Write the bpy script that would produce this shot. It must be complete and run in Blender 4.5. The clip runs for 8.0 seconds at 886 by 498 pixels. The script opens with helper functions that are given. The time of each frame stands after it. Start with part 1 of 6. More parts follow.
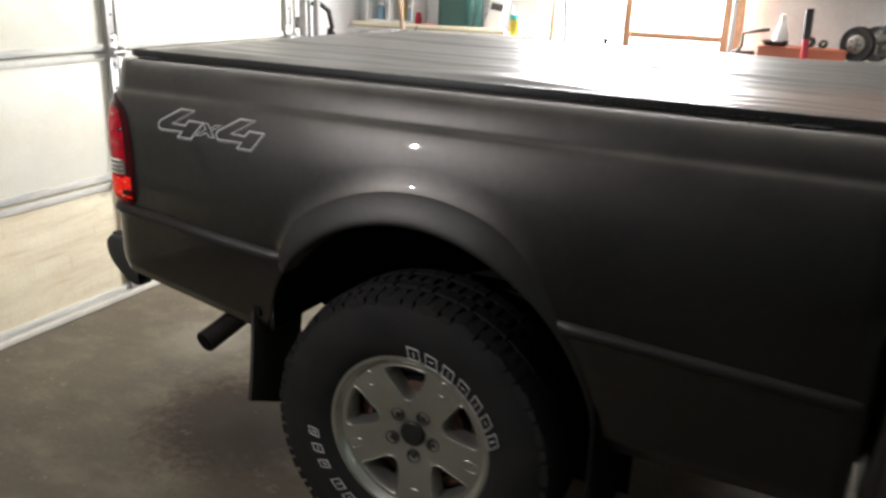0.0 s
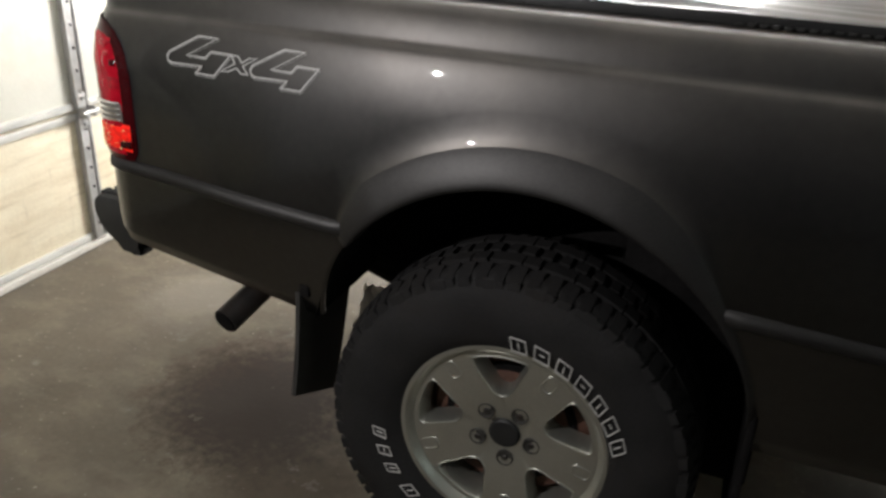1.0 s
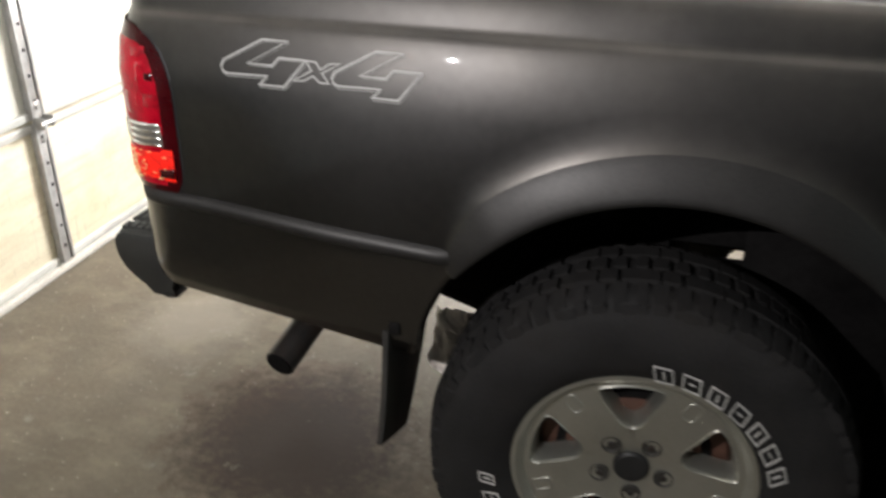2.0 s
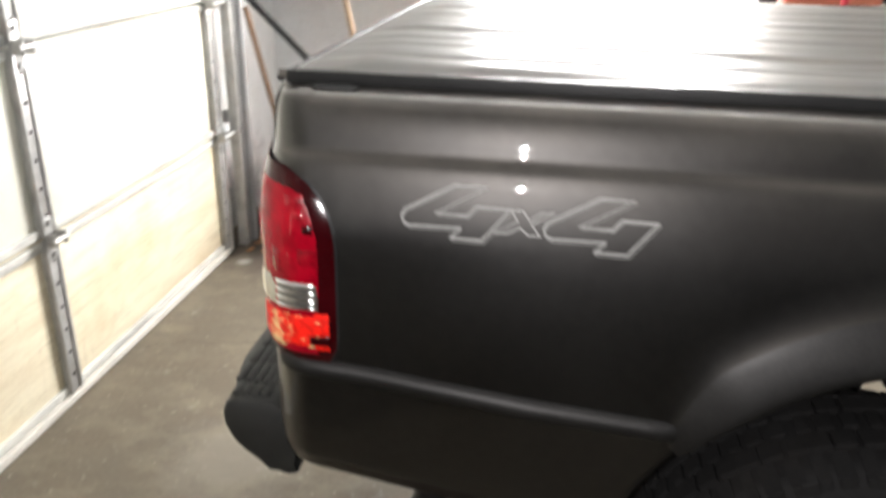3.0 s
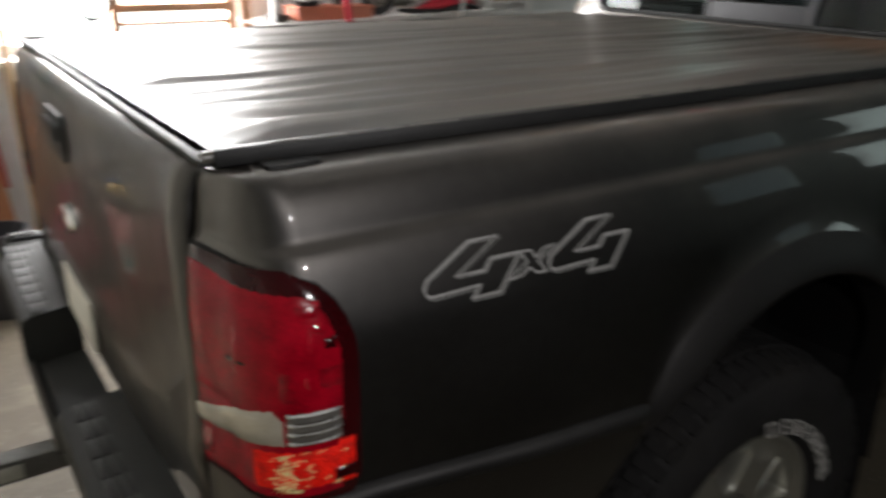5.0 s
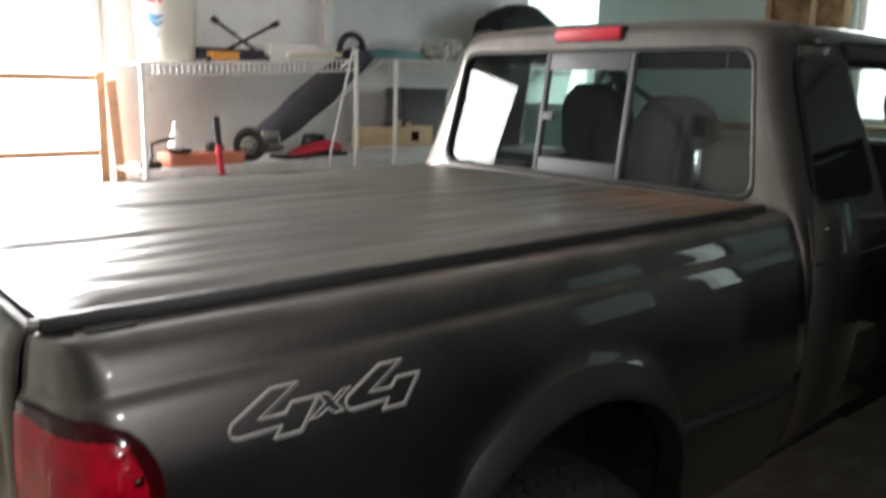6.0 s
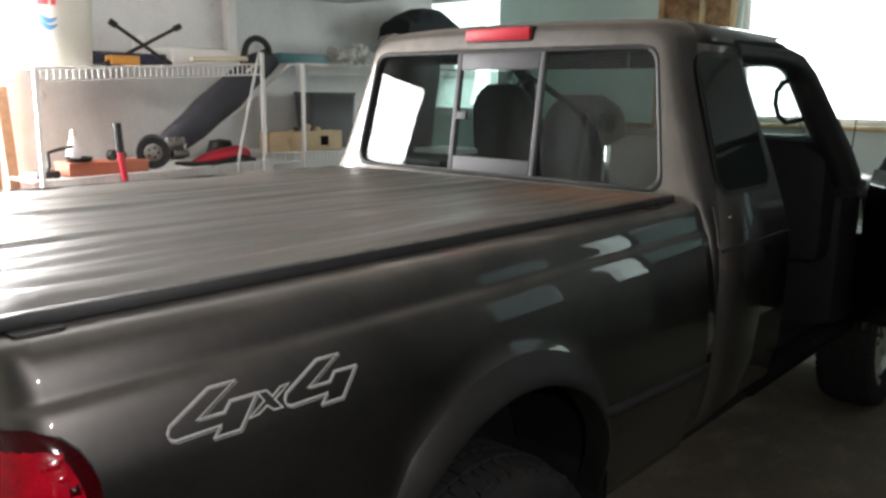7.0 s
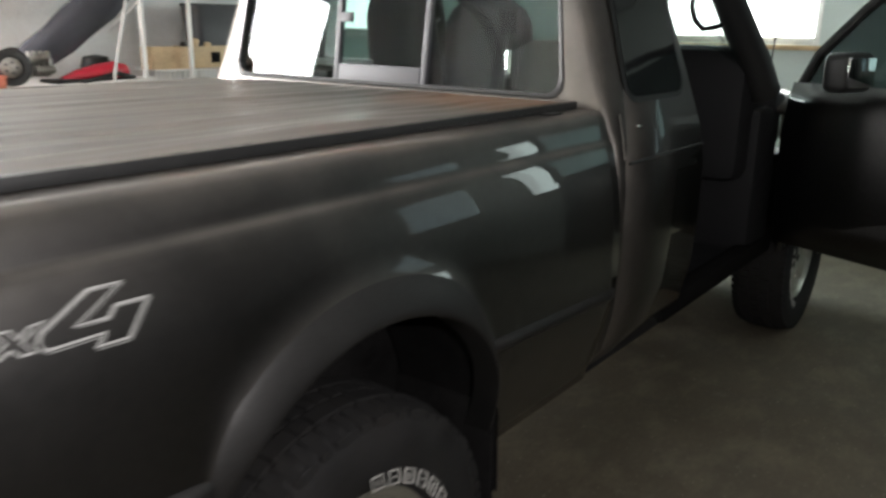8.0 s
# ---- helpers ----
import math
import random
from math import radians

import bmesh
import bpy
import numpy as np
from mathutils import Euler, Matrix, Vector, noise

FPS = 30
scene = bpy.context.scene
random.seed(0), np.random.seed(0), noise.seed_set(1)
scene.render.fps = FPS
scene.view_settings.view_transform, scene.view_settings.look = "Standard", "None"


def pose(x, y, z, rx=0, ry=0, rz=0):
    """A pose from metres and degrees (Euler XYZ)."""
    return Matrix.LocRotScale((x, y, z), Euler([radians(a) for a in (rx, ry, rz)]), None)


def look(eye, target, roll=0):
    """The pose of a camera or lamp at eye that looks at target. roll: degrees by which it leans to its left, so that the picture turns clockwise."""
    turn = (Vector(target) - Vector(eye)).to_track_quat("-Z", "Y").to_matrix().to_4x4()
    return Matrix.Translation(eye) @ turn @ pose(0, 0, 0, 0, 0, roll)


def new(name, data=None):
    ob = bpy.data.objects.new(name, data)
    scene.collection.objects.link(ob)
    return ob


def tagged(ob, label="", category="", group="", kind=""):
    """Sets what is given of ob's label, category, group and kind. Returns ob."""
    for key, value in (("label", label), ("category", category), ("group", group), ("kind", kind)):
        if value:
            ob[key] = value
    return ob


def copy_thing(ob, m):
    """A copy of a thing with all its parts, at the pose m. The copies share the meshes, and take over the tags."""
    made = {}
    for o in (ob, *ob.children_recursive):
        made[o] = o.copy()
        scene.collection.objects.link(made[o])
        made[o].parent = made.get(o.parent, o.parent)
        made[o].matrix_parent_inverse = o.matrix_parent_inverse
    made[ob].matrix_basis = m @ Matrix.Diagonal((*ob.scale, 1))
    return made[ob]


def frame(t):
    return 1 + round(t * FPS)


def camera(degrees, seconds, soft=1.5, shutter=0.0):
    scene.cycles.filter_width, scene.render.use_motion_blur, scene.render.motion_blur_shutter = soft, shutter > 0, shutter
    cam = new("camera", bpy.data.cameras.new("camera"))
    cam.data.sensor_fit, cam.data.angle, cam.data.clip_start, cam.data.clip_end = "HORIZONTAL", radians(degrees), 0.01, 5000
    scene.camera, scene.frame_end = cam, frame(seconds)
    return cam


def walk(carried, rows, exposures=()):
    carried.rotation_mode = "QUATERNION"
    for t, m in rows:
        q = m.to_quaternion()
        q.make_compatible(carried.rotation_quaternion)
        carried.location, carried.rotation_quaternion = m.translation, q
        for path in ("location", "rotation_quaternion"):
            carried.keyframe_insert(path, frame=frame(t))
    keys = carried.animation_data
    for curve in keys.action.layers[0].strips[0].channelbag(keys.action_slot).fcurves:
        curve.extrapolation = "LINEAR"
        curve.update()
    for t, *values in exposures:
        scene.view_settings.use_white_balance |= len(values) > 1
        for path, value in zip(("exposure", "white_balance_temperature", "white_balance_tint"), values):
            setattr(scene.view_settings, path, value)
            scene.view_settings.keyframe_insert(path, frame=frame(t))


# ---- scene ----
cam = camera(57.6, 8.0, soft=2.7, shutter=0.6)
PATH = [
    (0, (0.837, -2.384, 1.491), (0.001, -0.686, 0.845), 2.1),
    (0.5, (0.565, -2.231, 1.469), (-0.209, -0.53, 0.758), 1.7),
    (1, (0.347, -2.157, 1.452), (-0.292, -0.461, 0.605), 2.7),
    (2.3, (-0.198, -1.969, 1.434), (-0.598, -0.231, 0.529), 0.3),
    (2.5, (-0.286, -1.913, 1.445), (-0.68, -0.16, 0.566), -0.1),
    (3, (-0.528, -1.871, 1.478), (-0.806, -0.045, 0.712), 1.2),
    (3.2, (-0.633, -1.883, 1.495), (-0.79, -0.02, 0.784), 1.7),
    (3.5, (-0.775, -1.847, 1.484), (-0.866, 0.027, 0.792), 2.4),
    (4, (-0.951, -1.666, 1.489), (-0.955, 0.221, 0.827), -0.3),
    (4.2, (-1.011, -1.621, 1.49), (-0.958, 0.266, 0.829), -1.0),
    (4.3, (-1.02, -1.592, 1.484), (-0.951, 0.283, 0.791), -0.9),
    (4.5, (-1.063, -1.58, 1.476), (-0.758, 0.267, 0.773), 0.8),
    (4.8, (-1.159, -1.61, 1.48), (-0.339, 0.075, 0.78), 0.9),
    (5, (-1.205, -1.607, 1.482), (-0.167, -0.049, 0.778), 0.6),
    (5.2, (-1.22, -1.64, 1.49), (-0.059, -0.17, 0.789), 2.6),
    (6.3, (-1.199, -1.861, 1.592), (0.155, -0.423, 1.274), 0.7),
    (6.5, (-1.209, -1.853, 1.584), (0.215, -0.488, 1.252), 0.7),
    (7, (-1.243, -1.815, 1.554), (0.215, -0.5, 1.174), 0.7),
    (7.5, (-1.198, -1.781, 1.49), (0.297, -0.532, 1.035), 0.4),
    (7.7, (-1.126, -1.758, 1.459), (0.404, -0.577, 0.945), 1.0),
    (8, (-0.952, -1.756, 1.455), (0.584, -0.593, 0.919), 0.9),
]
walk(cam, [(t, look(eye, target, roll)) for t, eye, target, roll in PATH], exposures=[(0.0, 0.05), (0.5, 0.1), (1.2, 0.25), (2.3, 0.62), (3.0, 0.4), (3.5, 0.05), (4.0, -0.3), (4.5, -0.78), (5.2, -0.84), (6.3, -0.12), (7.0, -0.02), (7.5, 0.2), (8.0, 0.6)])

# ---- world, sun and lamps ----
world = bpy.data.worlds.new("daylight")
scene.world = world
world.use_nodes = True
wn = world.node_tree.nodes
sky = wn.new("ShaderNodeTexSky")
sky.sky_type = "NISHITA"
sky.sun_disc = False
sky.sun_elevation, sky.sun_rotation = radians(40), radians(60)
wn["Background"].inputs["Strength"].default_value = 0.12
world.node_tree.links.new(sky.outputs["Color"], wn["Background"].inputs["Color"])


def lamp(name, kind, m, energy, colour, size=0.1, size_y=None, spot=None):
    d = bpy.data.lights.new(name, kind)
    d.energy, d.color = energy, colour
    if kind == "AREA":
        d.shape, d.size, d.size_y = "RECTANGLE", size, size_y or size
    else:
        d.shadow_soft_size = size
    if kind == "SPOT":
        d.spot_size, d.spot_blend = radians(spot), 0.35
    ob = new(name, d)
    ob.matrix_world = m
    return ob


WARM, DAY = (1.0, 0.965, 0.97), (0.86, 1.0, 0.97)
lamp("torch_light", "SPOT", look((-0.64, -2.02, 1.51), (-0.4, 0.6, 0.9)), 46, WARM, 0.005, spot=165)
lamp("side_window_daylight", "AREA", look((-0.35, 2.37, 1.55), (-0.35, 0.0, 1.2)), 200, (1.0, 0.985, 0.98), 1.15, 1.1)
lamp("front_window_daylight", "AREA", look((4.93, 0.29, 1.9), (0.0, 0.2, 1.2)), 40, DAY, 1.0, 1.0)
lamp("front_corner_daylight", "AREA", look((4.93, -3.15, 1.75), (0.0, -2.5, 1.0)), 6, DAY, 1.0, 1.0)
lamp("small_window_daylight", "AREA", look((4.93, 3.68, 1.9), (1.0, 1.5, 1.4)), 12, DAY, 0.8, 0.9)

# ---- materials ----


def mat(name, colour, rough=0.6, metal=0.0, var=0.12, scale=6.0, grain=90.0, bump=0.15, dist=0.002, coat=0.0, dirt=None, dirt_amount=0.0, dirt_scale=2.0, **inputs):
    """A principled material: two scales of colour and roughness variation, fine bump, and an optional dirt tint in patches."""
    m = bpy.data.materials.new(name)
    m.use_nodes = True
    n, l = m.node_tree.nodes, m.node_tree.links
    b = n["Principled BSDF"]
    co = n.new("ShaderNodeTexCoord")
    big, fine = n.new("ShaderNodeTexNoise"), n.new("ShaderNodeTexNoise")
    big.inputs["Scale"].default_value, big.inputs["Detail"].default_value = scale, 5
    fine.inputs["Scale"].default_value, fine.inputs["Detail"].default_value = grain, 3
    for t in (big, fine):
        l.new(co.outputs["Object"], t.inputs["Vector"])
    ramp = n.new("ShaderNodeMapRange")
    ramp.inputs["From Min"].default_value, ramp.inputs["From Max"].default_value = 0.3, 0.7
    ramp.inputs["To Min"].default_value, ramp.inputs["To Max"].default_value = 1 - var, 1 + var
    l.new(big.outputs["Fac"], ramp.inputs["Value"])
    ramp2 = n.new("ShaderNodeMapRange")
    ramp2.inputs["From Min"].default_value, ramp2.inputs["From Max"].default_value = 0.3, 0.7
    ramp2.inputs["To Min"].default_value, ramp2.inputs["To Max"].default_value = 1 - var * 0.6, 1 + var * 0.6
    l.new(fine.outputs["Fac"], ramp2.inputs["Value"])
    mul = n.new("ShaderNodeMath")
    mul.operation = "MULTIPLY"
    l.new(ramp.outputs["Result"], mul.inputs[0])
    l.new(ramp2.outputs["Result"], mul.inputs[1])
    mix = n.new("ShaderNodeVectorMath")
    mix.operation = "SCALE"
    mix.inputs[0].default_value = colour
    l.new(mul.outputs["Value"], mix.inputs["Scale"])
    last = mix.outputs["Vector"]
    if dirt:
        patch = n.new("ShaderNodeTexNoise")
        patch.inputs["Scale"].default_value, patch.inputs["Detail"].default_value = dirt_scale, 8
        patch.inputs["Roughness"].default_value = 0.65
        l.new(co.outputs["Object"], patch.inputs["Vector"])
        pr = n.new("ShaderNodeMapRange")
        pr.inputs["From Min"].default_value, pr.inputs["From Max"].default_value = 0.48, 0.72
        pr.inputs["To Max"].default_value = dirt_amount
        l.new(patch.outputs["Fac"], pr.inputs["Value"])
        dm = n.new("ShaderNodeMix")
        dm.data_type = "RGBA"
        l.new(pr.outputs["Result"], dm.inputs[0])
        l.new(last, dm.inputs[6])
        dm.inputs[7].default_value = (*dirt, 1)
        last = dm.outputs[2]
    l.new(last, b.inputs["Base Color"])
    rr = n.new("ShaderNodeMapRange")
    rr.inputs["To Min"].default_value, rr.inputs["To Max"].default_value = max(0.02, rough * 0.8), min(1, rough * 1.2)
    l.new(big.outputs["Fac"], rr.inputs["Value"])
    l.new(rr.outputs["Result"], b.inputs["Roughness"])
    b.inputs["Metallic"].default_value = metal
    b.inputs["Coat Weight"].default_value = coat
    b.inputs["Coat Roughness"].default_value = 0.06
    if bump:
        bp = n.new("ShaderNodeBump")
        bp.inputs["Strength"].default_value, bp.inputs["Distance"].default_value = bump, dist
        l.new(fine.outputs["Fac"], bp.inputs["Height"])
        l.new(bp.outputs["Normal"], b.inputs["Normal"])
    for k, v in inputs.items():
        b.inputs[k.replace("_", " ")].default_value = v
    return m


def glow(name, colour, strength):
    m = bpy.data.materials.new(name)
    m.use_nodes = True
    n = m.node_tree.nodes
    n.remove(n["Principled BSDF"])
    e = n.new("ShaderNodeEmission")
    e.inputs["Color"].default_value, e.inputs["Strength"].default_value = (*colour, 1), strength
    m.node_tree.links.new(e.outputs["Emission"], n["Material Output"].inputs["Surface"])
    return m


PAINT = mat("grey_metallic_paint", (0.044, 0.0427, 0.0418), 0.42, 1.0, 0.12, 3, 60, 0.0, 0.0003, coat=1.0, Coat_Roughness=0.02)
# same paint without the painted lightening, so the doors stay dark
PLAINGREY = mat("plain_grey_paint", (0.044, 0.0427, 0.0418), 0.42, 1.0, 0.12, 3, 60, 0.0, 0.0003, coat=1.0, Coat_Roughness=0.02)
FLARE = mat("satin_grey_flare", (0.038, 0.0368, 0.036), 0.52, 0.85, 0.18, 5, 200, 0.15, 0.0006, coat=0.05, Coat_Roughness=0.35)
BLACK = mat("black_plastic", (0.015, 0.015, 0.015), 0.5, 0, 0.15, 12, 300, 0.3, 0.001, Specular_IOR_Level=0.3)
DARKTRIM = mat("dark_cabin_trim", (0.011, 0.011, 0.012), 0.7, 0, 0.15, 12, 300, 0.2, 0.001, Specular_IOR_Level=0.2)
RUBBER = mat("tyre_rubber", (0.014, 0.0135, 0.0135), 0.8, 0, 0.25, 10, 160, 0.4, 0.002, dirt=(0.018, 0.015, 0.012), dirt_amount=0.35, dirt_scale=9, Specular_IOR_Level=0.2)
ALLOY = mat("cast_alloy", (0.43, 0.43, 0.385), 0.36, 0.85, 0.08, 14, 240, 0.06, 0.0005, dirt=(0.2, 0.17, 0.13), dirt_amount=0.3, dirt_scale=14)
VINYL = mat("black_vinyl", (0.08, 0.075, 0.067), 0.38, 0, 0.15, 5, 500, 0.1, 0.0006, dirt=(0.16, 0.14, 0.115), dirt_amount=0.45, dirt_scale=3, Specular_IOR_Level=0.7)
STEEL = mat("galvanised_steel", (0.42, 0.42, 0.41), 0.42, 0.35, 0.15, 20, 200, 0.08, 0.001, dirt=(0.2, 0.16, 0.12), dirt_amount=0.4, dirt_scale=8)
DARKSTEEL = mat("dark_steel", (0.03, 0.028, 0.026), 0.5, 0.5, 0.25, 14, 140, 0.3, 0.001, dirt=(0.07, 0.04, 0.025), dirt_amount=0.5, dirt_scale=9)
DOORPAINT = mat("cream_door_paint", (0.64, 0.635, 0.56), 0.5, 0, 0.05, 3, 120, 0.1, 0.001, dirt=(0.5, 0.4, 0.25), dirt_amount=0.35, dirt_scale=2.5)
WALLPAINT = mat("painted_plasterboard", (0.75, 0.755, 0.755), 0.8, 0, 0.06, 2.5, 70, 0.2, 0.002, dirt=(0.45, 0.42, 0.38), dirt_amount=0.3, dirt_scale=3)
CONCRETE = mat("concrete", (0.112, 0.093, 0.065), 0.72, 0, 0.18, 3.2, 60, 0.35, 0.002, dirt=(0.09, 0.078, 0.06), dirt_amount=0.65, dirt_scale=1.7)


def ragged_tint(m, centre, radius, colour, amount, scale=9):
    """Tints a material raggedly round a point: stains, darker patches, one painted reflection."""
    n, l = m.node_tree.nodes, m.node_tree.links
    b = n["Principled BSDF"]
    src = b.inputs["Base Color"].links[0].from_socket
    co, d = n.new("ShaderNodeTexCoord"), n.new("ShaderNodeVectorMath")
    d.operation = "DISTANCE"
    d.inputs[1].default_value = centre
    l.new(co.outputs["Object"], d.inputs[0])
    t = n.new("ShaderNodeTexNoise")
    t.inputs["Scale"].default_value, t.inputs["Detail"].default_value, t.inputs["Roughness"].default_value = scale, 9, 0.7
    l.new(co.outputs["Object"], t.inputs["Vector"])
    f = n.new("ShaderNodeMapRange")
    f.inputs["From Min"].default_value, f.inputs["From Max"].default_value = radius, radius * 0.15
    l.new(d.outputs["Value"], f.inputs["Value"])
    k = n.new("ShaderNodeMath")
    k.operation = "MULTIPLY_ADD"
    l.new(f.outputs["Result"], k.inputs[0])
    k.inputs[1].default_value = 0.75
    l.new(t.outputs["Fac"], k.inputs[2])
    g = n.new("ShaderNodeMapRange")
    g.inputs["From Min"].default_value, g.inputs["From Max"].default_value, g.inputs["To Max"].default_value = 0.62, 1.05, amount
    l.new(k.outputs["Value"], g.inputs["Value"])
    x = n.new("ShaderNodeMix")
    x.data_type = "RGBA"
    l.new(g.outputs["Result"], x.inputs[0])
    l.new(src, x.inputs[6])
    x.inputs[7].default_value = (*colour, 1)
    l.new(x.outputs[2], b.inputs["Base Color"])


def mottle(m, scale, lo, hi, colour, amount, detail=6, stretch=(1, 1, 1)):
    """Tints a material where a noise of the given scale passes a threshold."""
    n, l = m.node_tree.nodes, m.node_tree.links
    b = n["Principled BSDF"]
    src = b.inputs["Base Color"].links[0].from_socket
    co, mp, t = n.new("ShaderNodeTexCoord"), n.new("ShaderNodeMapping"), n.new("ShaderNodeTexNoise")
    mp.inputs["Scale"].default_value = stretch
    l.new(co.outputs["Object"], mp.inputs["Vector"])
    l.new(mp.outputs["Vector"], t.inputs["Vector"])
    t.inputs["Scale"].default_value, t.inputs["Detail"].default_value, t.inputs["Roughness"].default_value = scale, detail, 0.65
    g = n.new("ShaderNodeMapRange")
    g.inputs["From Min"].default_value, g.inputs["From Max"].default_value, g.inputs["To Max"].default_value = lo, hi, amount
    l.new(t.outputs["Fac"], g.inputs["Value"])
    x = n.new("ShaderNodeMix")
    x.data_type = "RGBA"
    l.new(g.outputs["Result"], x.inputs[0])
    l.new(src, x.inputs[6])
    x.inputs[7].default_value = (*colour, 1)
    l.new(x.outputs[2], b.inputs["Base Color"])


def dust_and_light(m, colour, amount):
    """Lightens upward and rearward faces patchily: thin road dust, and light painted into the colour."""
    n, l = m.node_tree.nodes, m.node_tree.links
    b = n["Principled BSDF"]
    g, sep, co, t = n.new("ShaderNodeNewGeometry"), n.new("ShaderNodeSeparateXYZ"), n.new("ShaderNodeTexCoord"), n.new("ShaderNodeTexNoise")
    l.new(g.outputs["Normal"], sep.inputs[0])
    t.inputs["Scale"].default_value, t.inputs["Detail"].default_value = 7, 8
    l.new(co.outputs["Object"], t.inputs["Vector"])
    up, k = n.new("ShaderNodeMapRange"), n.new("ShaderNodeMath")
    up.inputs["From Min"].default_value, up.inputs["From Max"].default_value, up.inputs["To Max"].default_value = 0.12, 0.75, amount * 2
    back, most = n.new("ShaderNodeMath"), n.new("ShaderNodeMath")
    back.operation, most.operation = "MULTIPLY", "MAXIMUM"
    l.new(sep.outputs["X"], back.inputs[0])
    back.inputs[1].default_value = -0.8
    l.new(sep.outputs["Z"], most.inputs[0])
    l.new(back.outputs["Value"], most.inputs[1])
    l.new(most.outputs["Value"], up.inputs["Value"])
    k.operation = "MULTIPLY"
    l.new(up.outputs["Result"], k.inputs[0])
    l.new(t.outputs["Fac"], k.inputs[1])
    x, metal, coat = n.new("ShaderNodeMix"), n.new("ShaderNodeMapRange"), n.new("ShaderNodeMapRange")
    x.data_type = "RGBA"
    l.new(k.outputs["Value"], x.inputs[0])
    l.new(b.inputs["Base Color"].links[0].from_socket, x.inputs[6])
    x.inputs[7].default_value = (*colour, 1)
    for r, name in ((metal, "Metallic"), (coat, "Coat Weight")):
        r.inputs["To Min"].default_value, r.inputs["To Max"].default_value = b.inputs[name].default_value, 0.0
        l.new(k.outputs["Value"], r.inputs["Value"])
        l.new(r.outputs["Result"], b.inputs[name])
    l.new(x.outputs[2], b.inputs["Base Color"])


dust_and_light(PAINT, (0.16, 0.138, 0.115), 0.4)
mottle(VINYL, 6, 0.47, 0.68, (0.19, 0.165, 0.135), 0.4, 8, (0.3, 2.2, 1))
mottle(CONCRETE, 2.6, 0.45, 0.7, (0.095, 0.076, 0.052), 0.7, 9)
mottle(CONCRETE, 4.2, 0.48, 0.72, (0.225, 0.194, 0.136), 0.5, 10, (1, 1.6, 1))
mottle(CONCRETE, 26, 0.52, 0.75, (0.075, 0.06, 0.043), 0.5, 8)
mottle(CONCRETE, 60, 0.69, 0.72, (0.4, 0.37, 0.32), 0.6, 2)
mottle(CONCRETE, 48, 0.72, 0.75, (0.03, 0.024, 0.018), 0.7, 3)
# red-brown reflection near the cab, painted into the vinyl along with dust
ragged_tint(VINYL, (0.86, -0.55, 1.27), 0.42, (0.2, 0.105, 0.055), 0.75, 5)
# brown oil stain near the tail pipe, its spatter two lines down
ragged_tint(CONCRETE, (-0.88, -0.45, 0.0), 0.42, (0.042, 0.02, 0.009), 0.95, 14)
# darker brown floor beside the rear wheel
ragged_tint(CONCRETE, (-0.6, -0.75, 0.0), 0.3, (0.05, 0.034, 0.02), 0.8)
ragged_tint(CONCRETE, (-0.82, -0.52, 0.0), 0.42, (0.02, 0.01, 0.005), 0.9, 28)
ragged_tint(CONCRETE, (-1.93, 1.32, 0.0), 0.05, (0.5, 0.5, 0.47), 0.7)
ragged_tint(CONCRETE, (-1.52, 1.33, 0.0), 0.09, (0.4, 0.38, 0.34), 0.45)
ragged_tint(CONCRETE, (-1.3, 0.75, 0.0), 0.16, (0.3, 0.28, 0.24), 0.4)
# grime and scuffs on the walls by the door corner
ragged_tint(WALLPAINT, (-2.14, 1.78, 0.0), 0.6, (0.1, 0.095, 0.085), 0.7)
ragged_tint(WALLPAINT, (-1.8, 2.42, 0.0), 0.55, (0.12, 0.115, 0.11), 0.5)
ragged_tint(WALLPAINT, (-1.2, 2.42, 0.62), 0.35, (0.45, 0.43, 0.41), 0.5)
# floor darker round the drum and into the corner
ragged_tint(CONCRETE, (-1.75, 1.75, 0.0), 0.75, (0.045, 0.035, 0.027), 0.95)
ragged_tint(CONCRETE, (-1.4, -0.05, 0.0), 0.28, (0.26, 0.235, 0.19), 0.4)
WHITE = mat("white_enamel", (0.78, 0.77, 0.75), 0.4, 0, 0.05, 5, 120, 0.1, 0.001)
GLASS = mat("clear_glass", (0.9, 0.95, 0.93), 0.03, 0, 0.0, 4, 50, 0, IOR=1.45, Transmission_Weight=1.0)
OUTSIDE = glow("bright_daylight", (1.0, 0.99, 0.97), 7.0)

# ---- mesh tools ----


def part(name, bm, material, parent=None, label="", smooth=True, angle=35):
    me = bpy.data.meshes.new(name)
    bmesh.ops.recalc_face_normals(bm, faces=bm.faces)
    bm.to_mesh(me)
    bm.free()
    if smooth:
        me.polygons.foreach_set("use_smooth", [True] * len(me.polygons))
        me.set_sharp_from_angle(angle=radians(angle))
    me.materials.append(material)
    ob = new(name, me)
    if parent:
        ob.parent = parent
    if label:
        ob["label"] = label
    return ob


def thing(name, at, label, category, group="", kind="", rz=0):
    ob = new(name)
    ob.matrix_world = pose(*at, 0, 0, rz)
    return tagged(ob, label, category, group, kind)


def box(bm, lo, hi, bevel=0.0, m=None, seg=2):
    """A box from corner to corner, its edges rounded by bevel."""
    lo, hi = Vector(lo), Vector(hi)
    r = bmesh.ops.create_cube(bm, size=1, matrix=Matrix.LocRotScale((lo + hi) / 2, None, hi - lo))
    vs = r["verts"]
    if bevel:
        es = list({e for v in vs for e in v.link_edges})
        out = bmesh.ops.bevel(bm, geom=es, offset=bevel, segments=seg, affect="EDGES", profile=0.5)
        vs = list({v for f in out["faces"] for v in f.verts} | {v for v in vs if v.is_valid})
    if m:
        bmesh.ops.transform(bm, matrix=m, verts=vs)
    return vs


